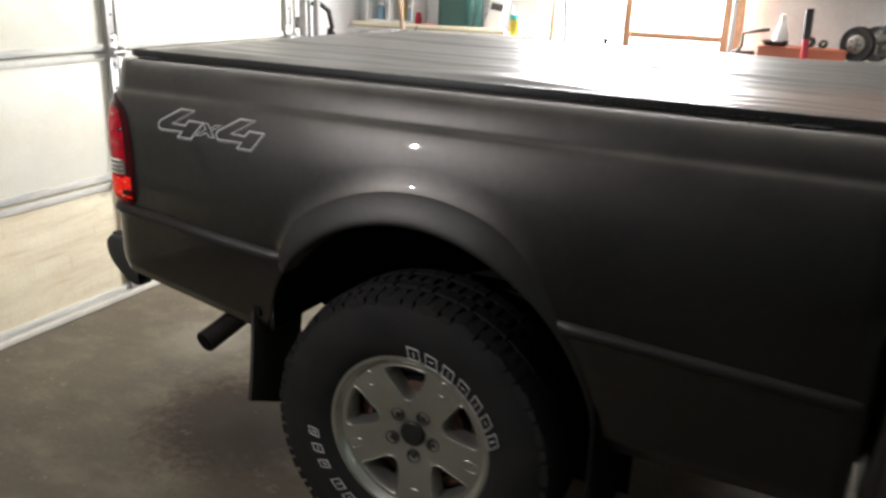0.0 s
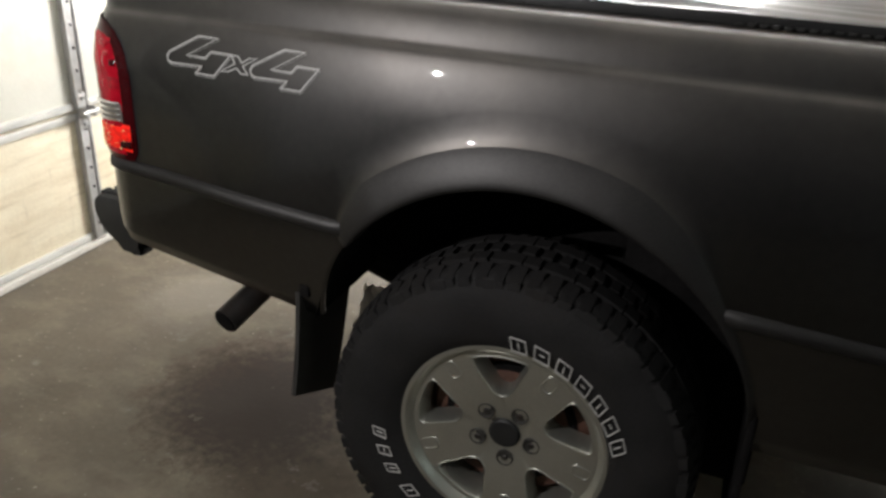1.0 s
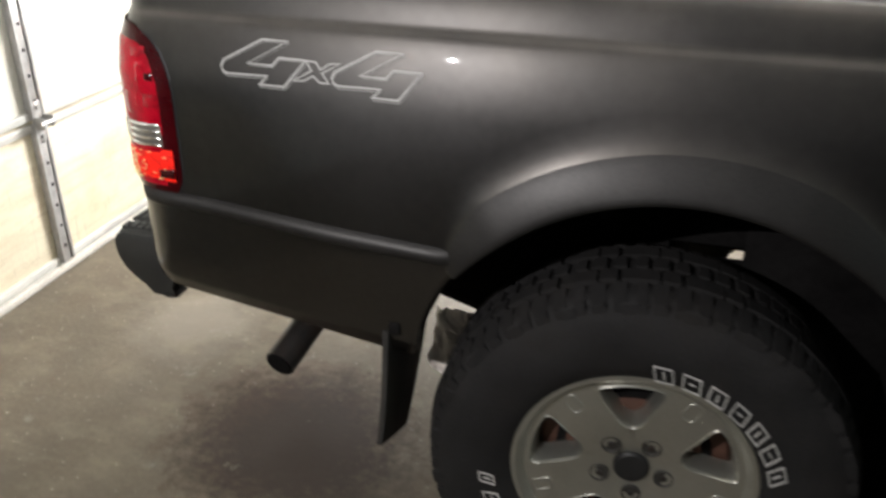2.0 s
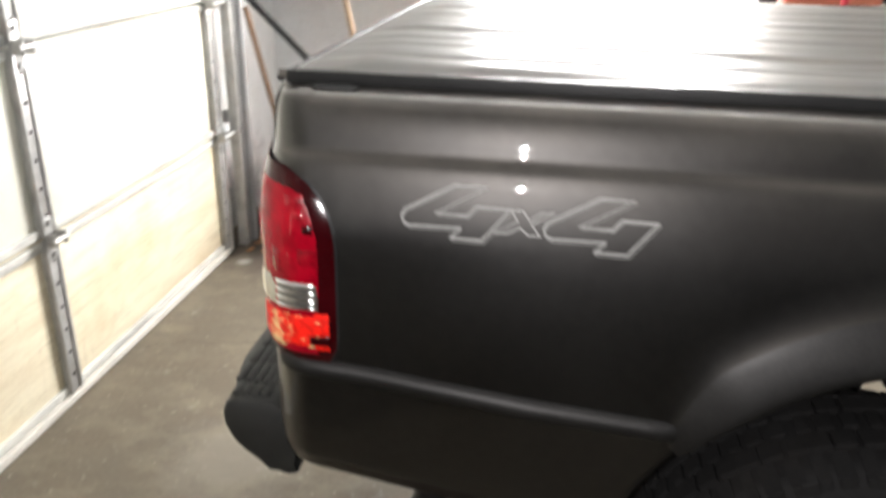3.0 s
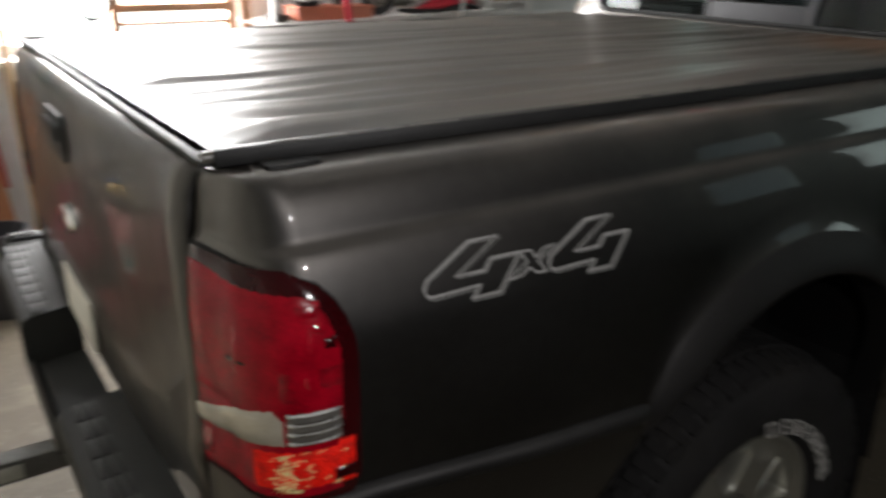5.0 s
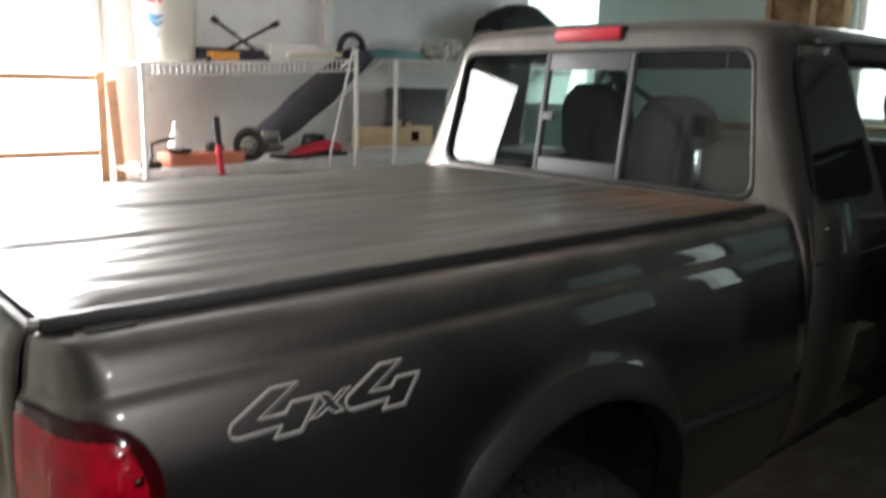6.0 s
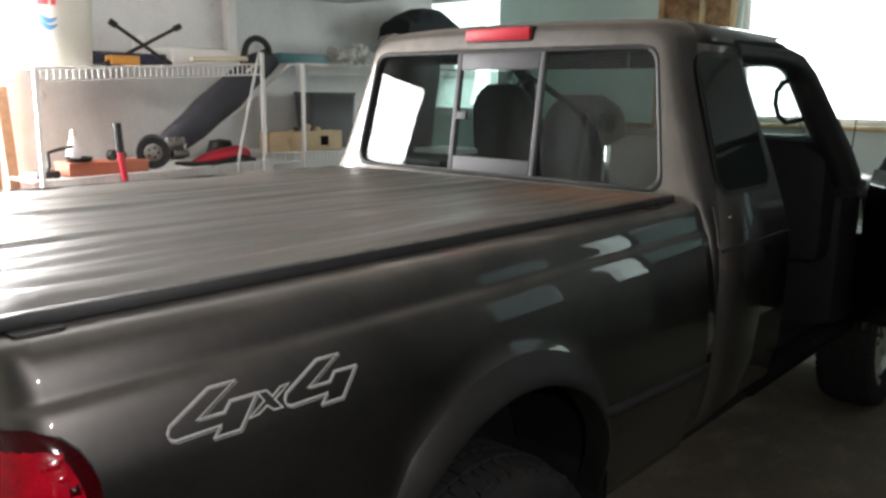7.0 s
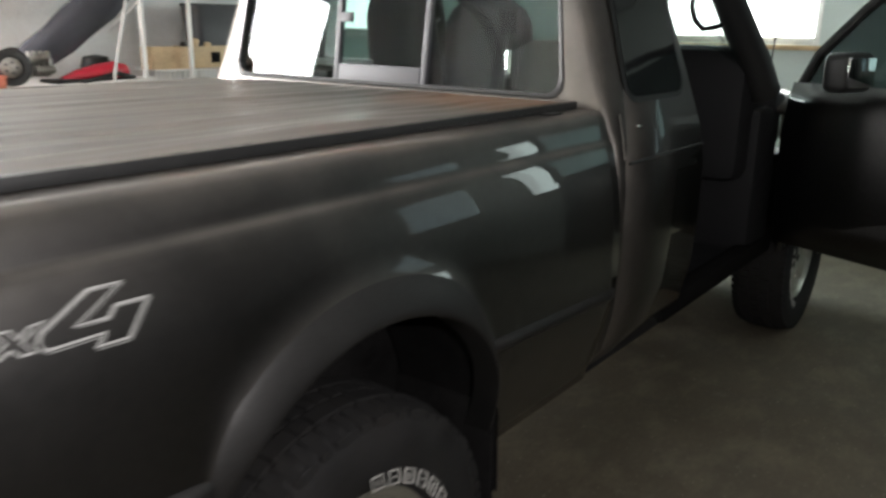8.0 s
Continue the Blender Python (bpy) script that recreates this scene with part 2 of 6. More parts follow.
def boxm(lo, hi, bevel=0.0, m=None):
    bm = bmesh.new()
    box(bm, lo, hi, bevel, m)
    return bm


def ring_skin(bm, rings, closed=True, cap=True):
    """Joins rings of equal count by quads."""
    vr = [[bm.verts.new(p) for p in r] for r in rings]
    n = len(vr[0])
    for a, b in zip(vr, vr[1:]):
        for i in range(n if closed else n - 1):
            j = (i + 1) % n
            bm.faces.new((a[i], a[j], b[j], b[i]))
    if cap and closed:
        bm.faces.new(vr[0][::-1])
        bm.faces.new(vr[-1])
    return vr


def tube(bm, points, radius, seg=10):
    """A round bar along the points; radius may be a list."""
    pts = [Vector(p) for p in points]
    rad = radius if isinstance(radius, (list, tuple)) else [radius] * len(pts)
    rings = []
    side = None
    for i, p in enumerate(pts):
        d = (pts[min(i + 1, len(pts) - 1)] - pts[max(i - 1, 0)]).normalized()
        if side is None:
            side = d.cross(Vector((0, 0, 1)) if abs(d.z) < 0.9 else Vector((1, 0, 0))).normalized()
        side = (side - d * side.dot(d)).normalized()
        up = d.cross(side)
        rings.append([p + (side * math.cos(a) + up * math.sin(a)) * rad[i] for a in (2 * math.pi * k / seg for k in range(seg))])
    ring_skin(bm, rings)


def tubem(points, radius, seg=10):
    bm = bmesh.new()
    tube(bm, points, radius, seg)
    return bm


def lathe(profile, seg=48, m=None, cap=False):
    """Turns (radius, height) pairs round z."""
    bm = bmesh.new()
    rings = [[(r * math.cos(2 * math.pi * k / seg), r * math.sin(2 * math.pi * k / seg), z) for k in range(seg)] for r, z in profile]
    ring_skin(bm, rings, True, cap)
    if m:
        bm.transform(m)
    return bm


def prism(outline, lo, hi, axis="y", bevel=0.0):
    """Extrudes an outline of (a, b) pairs along an axis."""
    bm = bmesh.new()
    put = {"y": lambda a, b, h: (a, h, b), "z": lambda a, b, h: (a, b, h), "x": lambda a, b, h: (h, a, b)}[axis]
    r0 = [bm.verts.new(put(a, b, lo)) for a, b in outline]
    r1 = [bm.verts.new(put(a, b, hi)) for a, b in outline]
    n = len(outline)
    for i in range(n):
        bm.faces.new((r0[i], r0[(i + 1) % n], r1[(i + 1) % n], r1[i]))
    bm.faces.new(r0[::-1])
    bm.faces.new(r1)
    if bevel:
        bmesh.ops.bevel(bm, geom=list(bm.edges), offset=bevel, segments=2, affect="EDGES", profile=0.5)
    return bm


def rounded(cx, cy, w, h, r, n=6):
    """The outline of a rounded rectangle."""
    out = []
    for sx, sy, a0 in ((1, 1, 0), (-1, 1, 90), (-1, -1, 180), (1, -1, 270)):
        for k in range(n + 1):
            a = radians(a0 + 90 * k / n)
            out.append((cx + sx * (w / 2 - r) + r * math.cos(a), cy + sy * (h / 2 - r) + r * math.sin(a)))
    return out


def cast(loop, c, a):
    """Where a ray from c at the angle a meets a closed loop."""
    d = (math.cos(a), math.sin(a))
    best = None
    n = len(loop)
    for i in range(n):
        p, q = loop[i], loop[(i + 1) % n]
        ex, ey = q[0] - p[0], q[1] - p[1]
        den = d[0] * ey - d[1] * ex
        if abs(den) < 1e-12:
            continue
        t = ((p[0] - c[0]) * ey - (p[1] - c[1]) * ex) / den
        u = ((p[0] - c[0]) * d[1] - (p[1] - c[1]) * d[0]) / den
        if t > 0 and -1e-9 <= u <= 1 + 1e-9 and (best is None or t > best):
            best = t
    return c[0] + d[0] * best, c[1] + d[1] * best


# ---- the garage ----
X0, X1, Y0, Y1, H = -2.14, 5.0, -6.4, 2.42, 2.62
T = 0.14


def wall_with_holes(name, plane, at, a0, a1, z0, z1, holes, material, label, outward):
    """A wall of real thickness on a plane; holes are (a0, a1, z0, z1), clear of each other in a."""
    bm = bmesh.new()
    lo, hi = sorted((at, at + outward * T))

    def slab(p, q, r, s):
        if q - p > 1e-4 and s - r > 1e-4:
            box(bm, (lo, p, r) if plane == "x" else (p, lo, r), (hi, q, s) if plane == "x" else (q, hi, s))
    a = a0
    for h0, h1, g0, g1 in sorted(holes):
        slab(a, h0, z0, z1)
        slab(h0, h1, z0, g0)
        slab(h0, h1, g1, z1)
        a = h1
    slab(a, a1, z0, z1)
    return tagged(part(name, bm, material, smooth=False), label, "wall", kind="structure")


FW = [(-0.95, 0.25, 1.0, 2.05)]
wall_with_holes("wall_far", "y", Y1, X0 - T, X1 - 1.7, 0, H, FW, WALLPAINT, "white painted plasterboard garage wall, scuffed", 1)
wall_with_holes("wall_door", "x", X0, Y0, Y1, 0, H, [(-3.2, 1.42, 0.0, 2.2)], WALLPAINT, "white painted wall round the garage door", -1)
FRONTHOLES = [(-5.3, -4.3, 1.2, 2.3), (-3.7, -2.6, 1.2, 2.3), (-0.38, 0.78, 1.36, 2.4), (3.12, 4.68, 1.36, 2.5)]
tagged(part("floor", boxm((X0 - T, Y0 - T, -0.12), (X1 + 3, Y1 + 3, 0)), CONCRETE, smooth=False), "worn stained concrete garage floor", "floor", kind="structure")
tagged(part("ceiling", boxm((X0 - T, Y0 - T, H), (X1 + T, Y1 + 3, H + 0.1)), WALLPAINT, smooth=False), "white plasterboard ceiling", "ceiling", kind="structure")
RED = mat("red_paint", (0.42, 0.012, 0.03), 0.45, 0, 0.1, 10, 200, 0.1, 0.001)
TIMBER = mat("orange_timber", (0.52, 0.28, 0.16), 0.6, 0, 0.25, 7, 90, 0.25, 0.001, dirt=(0.25, 0.12, 0.06), dirt_amount=0.5, dirt_scale=5)
PALEWOOD = mat("pale_wood", (0.5, 0.37, 0.22), 0.65, 0, 0.2, 7, 80, 0.25, 0.001, dirt=(0.3, 0.2, 0.1), dirt_amount=0.4, dirt_scale=8)
OSB = mat("raw_sheathing", (0.3, 0.17, 0.085), 0.85, 0, 0.4, 11, 60, 0.5, 0.004, dirt=(0.1, 0.055, 0.03), dirt_amount=0.7, dirt_scale=6)
WIRE = mat("white_coated_wire", (0.72, 0.71, 0.69), 0.45, 0, 0.06, 8, 100, 0.05, 0.0005)
TEALWALL = mat("pale_green_wall_paint", (0.6, 0.68, 0.65), 0.75, 0, 0.05, 3, 80, 0.2, 0.002)
BLIND = mat("white_blind_slats", (0.8, 0.82, 0.8), 0.5, 0, 0.04, 6, 80, 0.05, 0.001, Transmission_Weight=0.0)

# unseen wall, set far back and dark so the truck's side mirrors little
DARKWALL = mat("dark_unseen_wall", (0.1, 0.097, 0.1), 0.85, 0, 0.2, 3, 80, 0.2, 0.002)
wall_with_holes("wall_near", "y", Y0, X0 - T, X1, 0, H, [], DARKWALL, "unseen dark grey wall that keeps reflections in the paint dark", -1)
wall_with_holes("wall_front", "x", X1, Y0, Y1 + 3, 0, H, FRONTHOLES, TEALWALL, "pale green painted front wall with windows", 1)
# the far wall steps back beyond the shelves
tagged(part("wall_recess", boxm((X1 - 1.8, Y1 + T + 0.004, 0), (X1 - 1.7, Y1 + 3, H)), TEALWALL, smooth=False), "pale green return wall beyond the shelves", "wall", kind="structure")
tagged(part("wall_end", boxm((X1 - 1.7, Y1 + 2.9, 0), (X1, Y1 + 3, H)), TEALWALL, smooth=False), "pale green end wall", "wall", kind="structure")


def window(name, plane, at, a0, a1, z0, z1, outward, label, slats=True, slat=0.03, glow_mat=OUTSIDE, sill=None):
    """A framed, glazed window with slatted blinds and the daylight behind it."""
    w = thing(name, (0, 0, 0), label, "window", kind="structure")

    def p(a, d, z):
        return (at + outward * d, a, z) if plane == "x" else (a, at + outward * d, z)

    def bx(a, b, d0, d1, r, s, bev=0.004):
        q0, q1 = p(a, d0, r), p(b, d1, s)
        return boxm([min(u, v) for u, v in zip(q0, q1)], [max(u, v) for u, v in zip(q0, q1)], bev)
    f = 0.05
    for lo, hi, r, s in ((a0, a0 + f, z0, z1), (a1 - f, a1, z0, z1), (a0 + f, a1 - f, z1 - f, z1), (a0 + f, a1 - f, z0, z0 + f)):
        part("window_frame", bx(lo, hi, 0.05, 0.1, r, s), WHITE, w)
    part("window_sill", bx(a0 - 0.05, a1 + 0.05, -0.05, 0.045, z0 - 0.035, z0 - 0.002), sill or WHITE, w)
    g = part("pane", bx(a0 + f, a1 - f, 0.07, 0.075, z0 + f, z1 - f, 0), GLASS, w)
    g.visible_shadow = False
    if slats:
        bm = bmesh.new()
        n = int((z1 - z0 - 0.06) / slat)
        for i in range(n):
            z = z0 + 0.03 + i * slat
            q0, q1 = p(a0 + 0.02, 0.012, z), p(a1 - 0.02, 0.034, z + 0.002)
            box(bm, [min(u, v) for u, v in zip(q0, q1)], [max(u, v) for u, v in zip(q0, q1)])
        for i in range(3):
            a = a0 + (a1 - a0) * (0.15 + 0.35 * i)
            q0, q1 = p(a, 0.01, z0 + 0.02), p(a + 0.003, 0.013, z1 - 0.03)
            box(bm, [min(u, v) for u, v in zip(q0, q1)], [max(u, v) for u, v in zip(q0, q1)])
        tagged(part("blind", bm, BLIND, w, "white horizontal slats of a blind, half open", smooth=False), kind="stuff")
    q0, q1 = p(a0 - 1.0, 0.5, z0 - 0.9), p(a1 + 1.0, 0.52, z1 + 1.0)
    tagged(part("backdrop", boxm([min(u, v) for u, v in zip(q0, q1)], [max(u, v) for u, v in zip(q0, q1)]), glow_mat, smooth=False), "blown out daylight outside a window", "backdrop", kind="structure")
    return w


OUTGREEN = glow("pale_daylight", (0.8, 1.0, 0.93), 1.6)
window("window_1", "y", Y1, *FW[0], 1, "window with white frame and blind, blown out by daylight", False)
window("window_2", "x", X1, *FRONTHOLES[2], 1, "bright window with half-open blind and bare timber sill", True, glow_mat=OUTSIDE, sill=PALEWOOD)
window("window_3", "x", X1, *FRONTHOLES[3], 1, "bright window with white slatted blind", True, glow_mat=glow("bright_cool_daylight", (0.86, 1.0, 0.96), 3.0))
window("window_4", "x", X1, *FRONTHOLES[1], 1, "bright window near the corner, seen mirrored in paint", True, glow_mat=OUTGREEN, sill=PALEWOOD)
window("window_5", "x", X1, *FRONTHOLES[0], 1, "dimmer window along the front wall, seen mirrored in paint", True, glow_mat=glow("shaded_daylight", (0.72, 0.92, 1.0), 0.7), sill=PALEWOOD)

# bare timber studs and sheathing beside the front window
studs = thing("stud_wall", (0, 0, 0), "bare timber studs over dark weathered sheathing boards", "stud wall", kind="structure")
part("sheathing", boxm((X1 - 0.012, 0.83, 1.332), (X1 - 0.003, 1.44, H - 0.01)), OSB, studs, smooth=False)
part("sheathing", boxm((X1 - 0.012, 0.83, 0.02), (X1 - 0.003, 3.06, 1.328)), OSB, studs, smooth=False)
for y in (0.81, 1.06, 1.41):
    part("stud", boxm((X1 - 0.05, y, 0.02), (X1 - 0.013, y + 0.04, H - 0.01), 0.003), PALEWOOD if y < 1.2 else TIMBER, studs)
part("stud", boxm((X1 - 0.045, 0.854, 2.33), (X1 - 0.013, 1.058, 2.37), 0.003), PALEWOOD, studs)
part("header", boxm((X1 - 0.05, -0.35, 2.42), (X1 - 0.013, 0.805, 2.5), 0.003), TIMBER, studs)

# ---- garage door ----
DX = -2.03
gdoor = thing("garage_door", (DX, 0, 0), "closed cream sectional garage door with dirty lower panel", "garage door", kind="structure")
SEAMS = [0.03, 0.565, 1.125, 1.685, 2.22]
LOWDIRT = mat("dirty_cream_door_paint", (0.72, 0.66, 0.5), 0.55, 0, 0.09, 2.2, 90, 0.15, 0.001, dirt=(0.47, 0.35, 0.19), dirt_amount=0.6, dirt_scale=2.2)
mottle(LOWDIRT, 3.0, 0.44, 0.7, (0.45, 0.35, 0.21), 0.6, 8, (1, 0.45, 3.5))
mottle(LOWDIRT, 7.0, 0.54, 0.74, (0.33, 0.26, 0.16), 0.4, 8, (1, 0.5, 5))
mottle(LOWDIRT, 16, 0.6, 0.72, (0.25, 0.2, 0.13), 0.28, 8, (1, 2.5, 0.35))
DOOREDGE = mat("grimy_door_edge", (0.55, 0.545, 0.5), 0.55, 0, 0.08, 4, 120, 0.1, 0.001)
mottle(DOOREDGE, 9, 0.45, 0.65, (0.3, 0.3, 0.29), 0.8, 8, (1, 0.3, 2))
mottle(DOORPAINT, 2.2, 0.5, 0.75, (0.6, 0.57, 0.46), 0.5, 8, (1, 0.6, 2))
for i, (a, b) in enumerate(zip(SEAMS, SEAMS[1:])):
    bm = bmesh.new()
    box(bm, (-0.05, -3.19, a + 0.003), (-0.012, 1.41, b - 0.003), 0.006)
    part("panel", bm, LOWDIRT if i == 0 else DOORPAINT, gdoor, "dirt-streaked cream panel" if i == 0 else "")
    for z in ((a + 0.006, a + 0.034), (b - 0.034, b - 0.006)):
        part("edge_rail", boxm((-0.014, -3.18, z[0]), (0.0, 1.40, z[1]), 0.003), DOOREDGE, gdoor)
for y in (-2.3, -1.07, 0.15, 1.375):
    w = 0.06 if y < 1 else 0.05
    for a, b in zip(SEAMS, SEAMS[1:]):
        bm = bmesh.new()
        box(bm, (-0.012, y - w / 2, a + 0.008), (0.008, y + w / 2, b - 0.008), 0.003)
        box(bm, (0.008, y - w / 2, a + 0.008), (0.014, y - w / 2 + 0.012, b - 0.008), 0.002)
        box(bm, (0.008, y + w / 2 - 0.012, a + 0.008), (0.014, y + w / 2, b - 0.008), 0.002)
        st = part("stile", bm, STEEL, gdoor)
        bm = bmesh.new()
        for k in range(6):
            z = a + 0.07 + k * (b - a - 0.14) / 5
            bmesh.ops.create_cone(bm, cap_ends=True, segments=8, radius1=0.006, radius2=0.006, depth=0.004, matrix=pose(0.009, y, z, 0, 90, 0))
        part("holes", bm, DARKSTEEL, st)
    for z in SEAMS[1:-1]:
        bm = bmesh.new()
        box(bm, (0.008, y - 0.03, z - 0.07), (0.012, y + 0.03, z + 0.07), 0.002)
        box(bm, (0.01, y - 0.026, z - 0.02), (0.05, y - 0.02, z + 0.02), 0.002)
        box(bm, (0.01, y + 0.02, z - 0.02), (0.05, y + 0.026, z + 0.02), 0.002)
        tube(bm, [(0.042, y - 0.035, z), (0.042, y + (0.12 if y > 1 else 0.035), z)], 0.009, 8)
        for dz in (-0.05, 0.05):
            bmesh.ops.create_cone(bm, cap_ends=True, segments=6, radius1=0.008, radius2=0.008, depth=0.01, matrix=pose(0.015, y, z + dz, 0, 90, 0))
        part("hinge", bm, STEEL, gdoor)
part("bottom_seal", boxm((-0.055, -3.19, 0.001), (0.012, 1.41, 0.032), 0.008), mat("grey_seal", (0.5, 0.48, 0.43), 0.7), gdoor)
# vertical track with rollers, at the end of the door
track = thing("door_track", (DX, 0, 0), "galvanised vertical garage door track with brackets", "door track", kind="structure")
bm = bmesh.new()
box(bm, (0.02, 1.462, 0.02), (0.026, 1.512, 2.2), 0.001)
box(bm, (0.026, 1.462, 0.02), (0.064, 1.468, 2.2), 0.001)
box(bm, (0.026, 1.506, 0.02), (0.064, 1.512, 2.2), 0.001)
tube(bm, [(0.058, 1.472, 0.02), (0.058, 1.472, 2.2)], 0.008, 8)
part("channel", bm, STEEL, track)
for z in (0.25, 0.62, 1.2, 1.75):
    part("bracket", boxm((-0.1, 1.514, z - 0.03), (0.05, 1.519, z + 0.03), 0.001), STEEL, track)
for z in SEAMS[1:-1]:
    part("roller", lathe([(0.0, -0.012), (0.022, -0.01), (0.022, 0.01), (0.0, 0.012)], 14, pose(0.042, 1.488, z, 90)), DARKSTEEL, track)
part("jamb", boxm((-0.108, 1.422, 0.0), (-0.002, 1.455, 2.22), 0.003), WHITE, track, "white painted timber jamb")
tagged(part("downpipe", tubem([(DX + 0.05, 1.585, 0.003), (DX + 0.05, 1.585, 1.5), (DX + 0.045, 1.59, 2.2)], 0.02, 14), mat("grey_conduit", (0.3, 0.3, 0.3), 0.5, 0.3)), "grey steel conduit pipe beside the door track", "conduit", kind="structure")
tagged(part("hook", tubem([(DX - 0.09, 1.69, 1.3), (DX - 0.0, 1.69, 1.3), (DX + 0.04, 1.72, 1.26), (DX + 0.05, 1.74, 1.17), (DX + 0.02, 1.74, 1.11)], 0.014, 10), BLACK), "black rubber coated wall hook", "hook")

# ---- overhead storage ----
loft = thing("overhead_shelf", (0, 0, 0), "white boxed overhead storage shelf across the garage", "overhead shelf", kind="structure")
part("deck", boxm((1.55, -0.9, 2.13), (2.45, Y1 - 0.003, 2.2), 0.004), WALLPAINT, loft)
part("fascia", boxm((1.5, -0.9, 2.1), (1.547, Y1 - 0.003, 2.24), 0.005), WHITE, loft)
part("post", boxm((1.5, Y1 - 0.06, 1.72), (1.56, Y1 - 0.003, 2.098), 0.004), WHITE, loft)
for k in range(7):
    part("plank", boxm((1.2 + k * 0.17, -0.85, 2.243), (1.36 + k * 0.17, 2.4 - 0.2 * (k % 2), 2.268 + 0.01 * (k % 3)), 0.004), PALEWOOD if k % 2 else TIMBER, loft)
# ---- pickup truck: rear axle at the origin, nose towards +x ----
LENSRED = mat("red_lens", (0.32, 0.0008, 0.011), 0.25, 0, 0.35, 30, 300, 0.2, 0.001, coat=0.2, Specular_IOR_Level=0.2)
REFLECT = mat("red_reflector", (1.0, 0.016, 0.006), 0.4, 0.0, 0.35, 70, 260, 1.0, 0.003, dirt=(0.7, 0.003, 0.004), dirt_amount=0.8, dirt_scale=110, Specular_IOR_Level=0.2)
LENSCLEAR = mat("clear_lens", (0.46, 0.42, 0.34), 0.12, 0.2, 0.15, 30, 300, 0.2, 0.001, coat=1.0)
MARGIN = mat("dark_red_lens_edge", (0.03, 0.0008, 0.002), 0.15, 0, 0.2, 20, 300, 0.1, 0.001, coat=0.25, Specular_IOR_Level=0.25)
# yellow for the torch glare painted onto the red reflector
HOT = mat("painted_torch_glare", (1.0, 0.86, 0.42), 0.4, 0.0, 0.12, 60, 220, 1.0, 0.003, dirt=(1.0, 0.2, 0.03), dirt_amount=0.9, dirt_scale=160, Specular_IOR_Level=0.2)
FACET = mat("red_lens_facet", (0.34, 0.001, 0.012), 0.12, 0, 0.3, 60, 300, 0.2, 0.001, coat=1.0)
PRISM = mat("red_lens_prism", (0.26, 0.0007, 0.009), 0.2, 0, 0.4, 90, 300, 0.5, 0.001, coat=0.6)
LENSBOX = mat("dull_silver", (0.2, 0.19, 0.17), 0.35, 0.6, 0.15, 30, 300, 0.1, 0.001)
CHROME = mat("chrome", (0.75, 0.74, 0.72), 0.15, 1.0, 0.05, 20, 200, 0.03, 0.0003)
DECAL = mat("silver_decal", (0.36, 0.355, 0.342), 0.55, 0.0, 0.08, 30, 300, 0.05, 0.0003)
DARKGLASS = mat("tinted_glass", (0.008, 0.009, 0.0095), 0.06, 0, 0.0, 4, 50, 0, Specular_IOR_Level=0.35)
FABRIC = mat("grey_seat_cloth", (0.019, 0.0185, 0.018), 0.95, 0, 0.06, 6, 400, 0.0)
GREYTRIM = mat("grey_window_trim", (0.06, 0.06, 0.066), 0.6, 0.0, 0.08, 8, 200, 0.08, 0.0005)
FRAMEBLACK = mat("underbody_black", (0.009, 0.0086, 0.0085), 0.9, 0, 0.3, 8, 90, 0.4, 0.003, Specular_IOR_Level=0.03)
LETTERS = mat("raised_white_rubber", (0.42, 0.41, 0.39), 0.7, 0, 0.15, 20, 200, 0.2, 0.001)

truck = thing("pickup_truck", (0, 0, 0), "dark grey metallic pickup truck, black tonneau cover, passenger door open", "pickup truck")

# bed side: a profile of (height, inset) swept forwards from the rear corner
PROFILE = [(1.06, -0.0015), (1.08, 0.0023), (1.1, 0.0065), (1.12, 0.0114), (1.14, 0.0168), (1.157, 0.0222), (1.164, 0.0254), (1.168, 0.028), (1.172, 0.0322), (1.177, 0.0358),
           (1.183, 0.0376), (1.191, 0.0396), (1.2, 0.042), (1.21, 0.0452), (1.222, 0.0496), (1.232, 0.0548), (1.239, 0.0605), (1.2445, 0.0688), (1.247, 0.079)]
LOWPROFILE = [(0.5, 0.063), (0.58, 0.037), (0.66, 0.012), (0.74, -0.0085), (0.8, -0.0163), (0.84, -0.0175), (0.9, -0.0165), (0.95, -0.0138), (1.0, -0.0092), (1.03, -0.0057), (1.06, -0.0015)]
CX, CY, CR = -0.875, -0.796, 0.076
ARC = CR * math.pi / 2


def corner(s, inset=0.0):
    """The plan of the body's outside: s metres behind the start of the rear corner (minus: ahead of it)."""
    if s <= 0:
        return CX - s, CY - CR + inset
    if s <= ARC:
        a = s / CR
        return CX - (CR - inset) * math.sin(a), CY - (CR - inset) * math.cos(a)
    return CX - CR - 0.28 * (s - ARC) + inset, CY + 0.96 * (s - ARC)


def body_inset(z, s=-1.0):
    """How far the panel stands in from its plane at a height; the crown fades towards the rear corner."""
    rows = LOWPROFILE if z < 1.06 else PROFILE
    v = rows[-1][1]
    for (z0, i0), (z1, i1) in zip(rows, rows[1:]):
        if z <= z1:
            v = i0 + (i1 - i0) * max(0.0, (z - z0) / (z1 - z0))
            break
    if v < 0:
        return v * min(1.0, max(0.0, (-s - 0.075) / 0.25))
    back = min(1.0, max(0.0, s / ARC))
    return v * (1 - 0.6 * back * back) if z >= 1.0 else v


AX, AZ, AR = 0.02, 0.53, 0.438


def lower_edge(x):
    """The height of the panel's lower edge, with the wheel arch cut out."""
    d = abs(x - AX)
    if d < AR:
        return AZ + math.sqrt(AR * AR - d * d)
    if x < AX:
        return 0.575 + 0.1 * min(1, max(0, (-0.45 - x) / 0.47))
    return 0.497


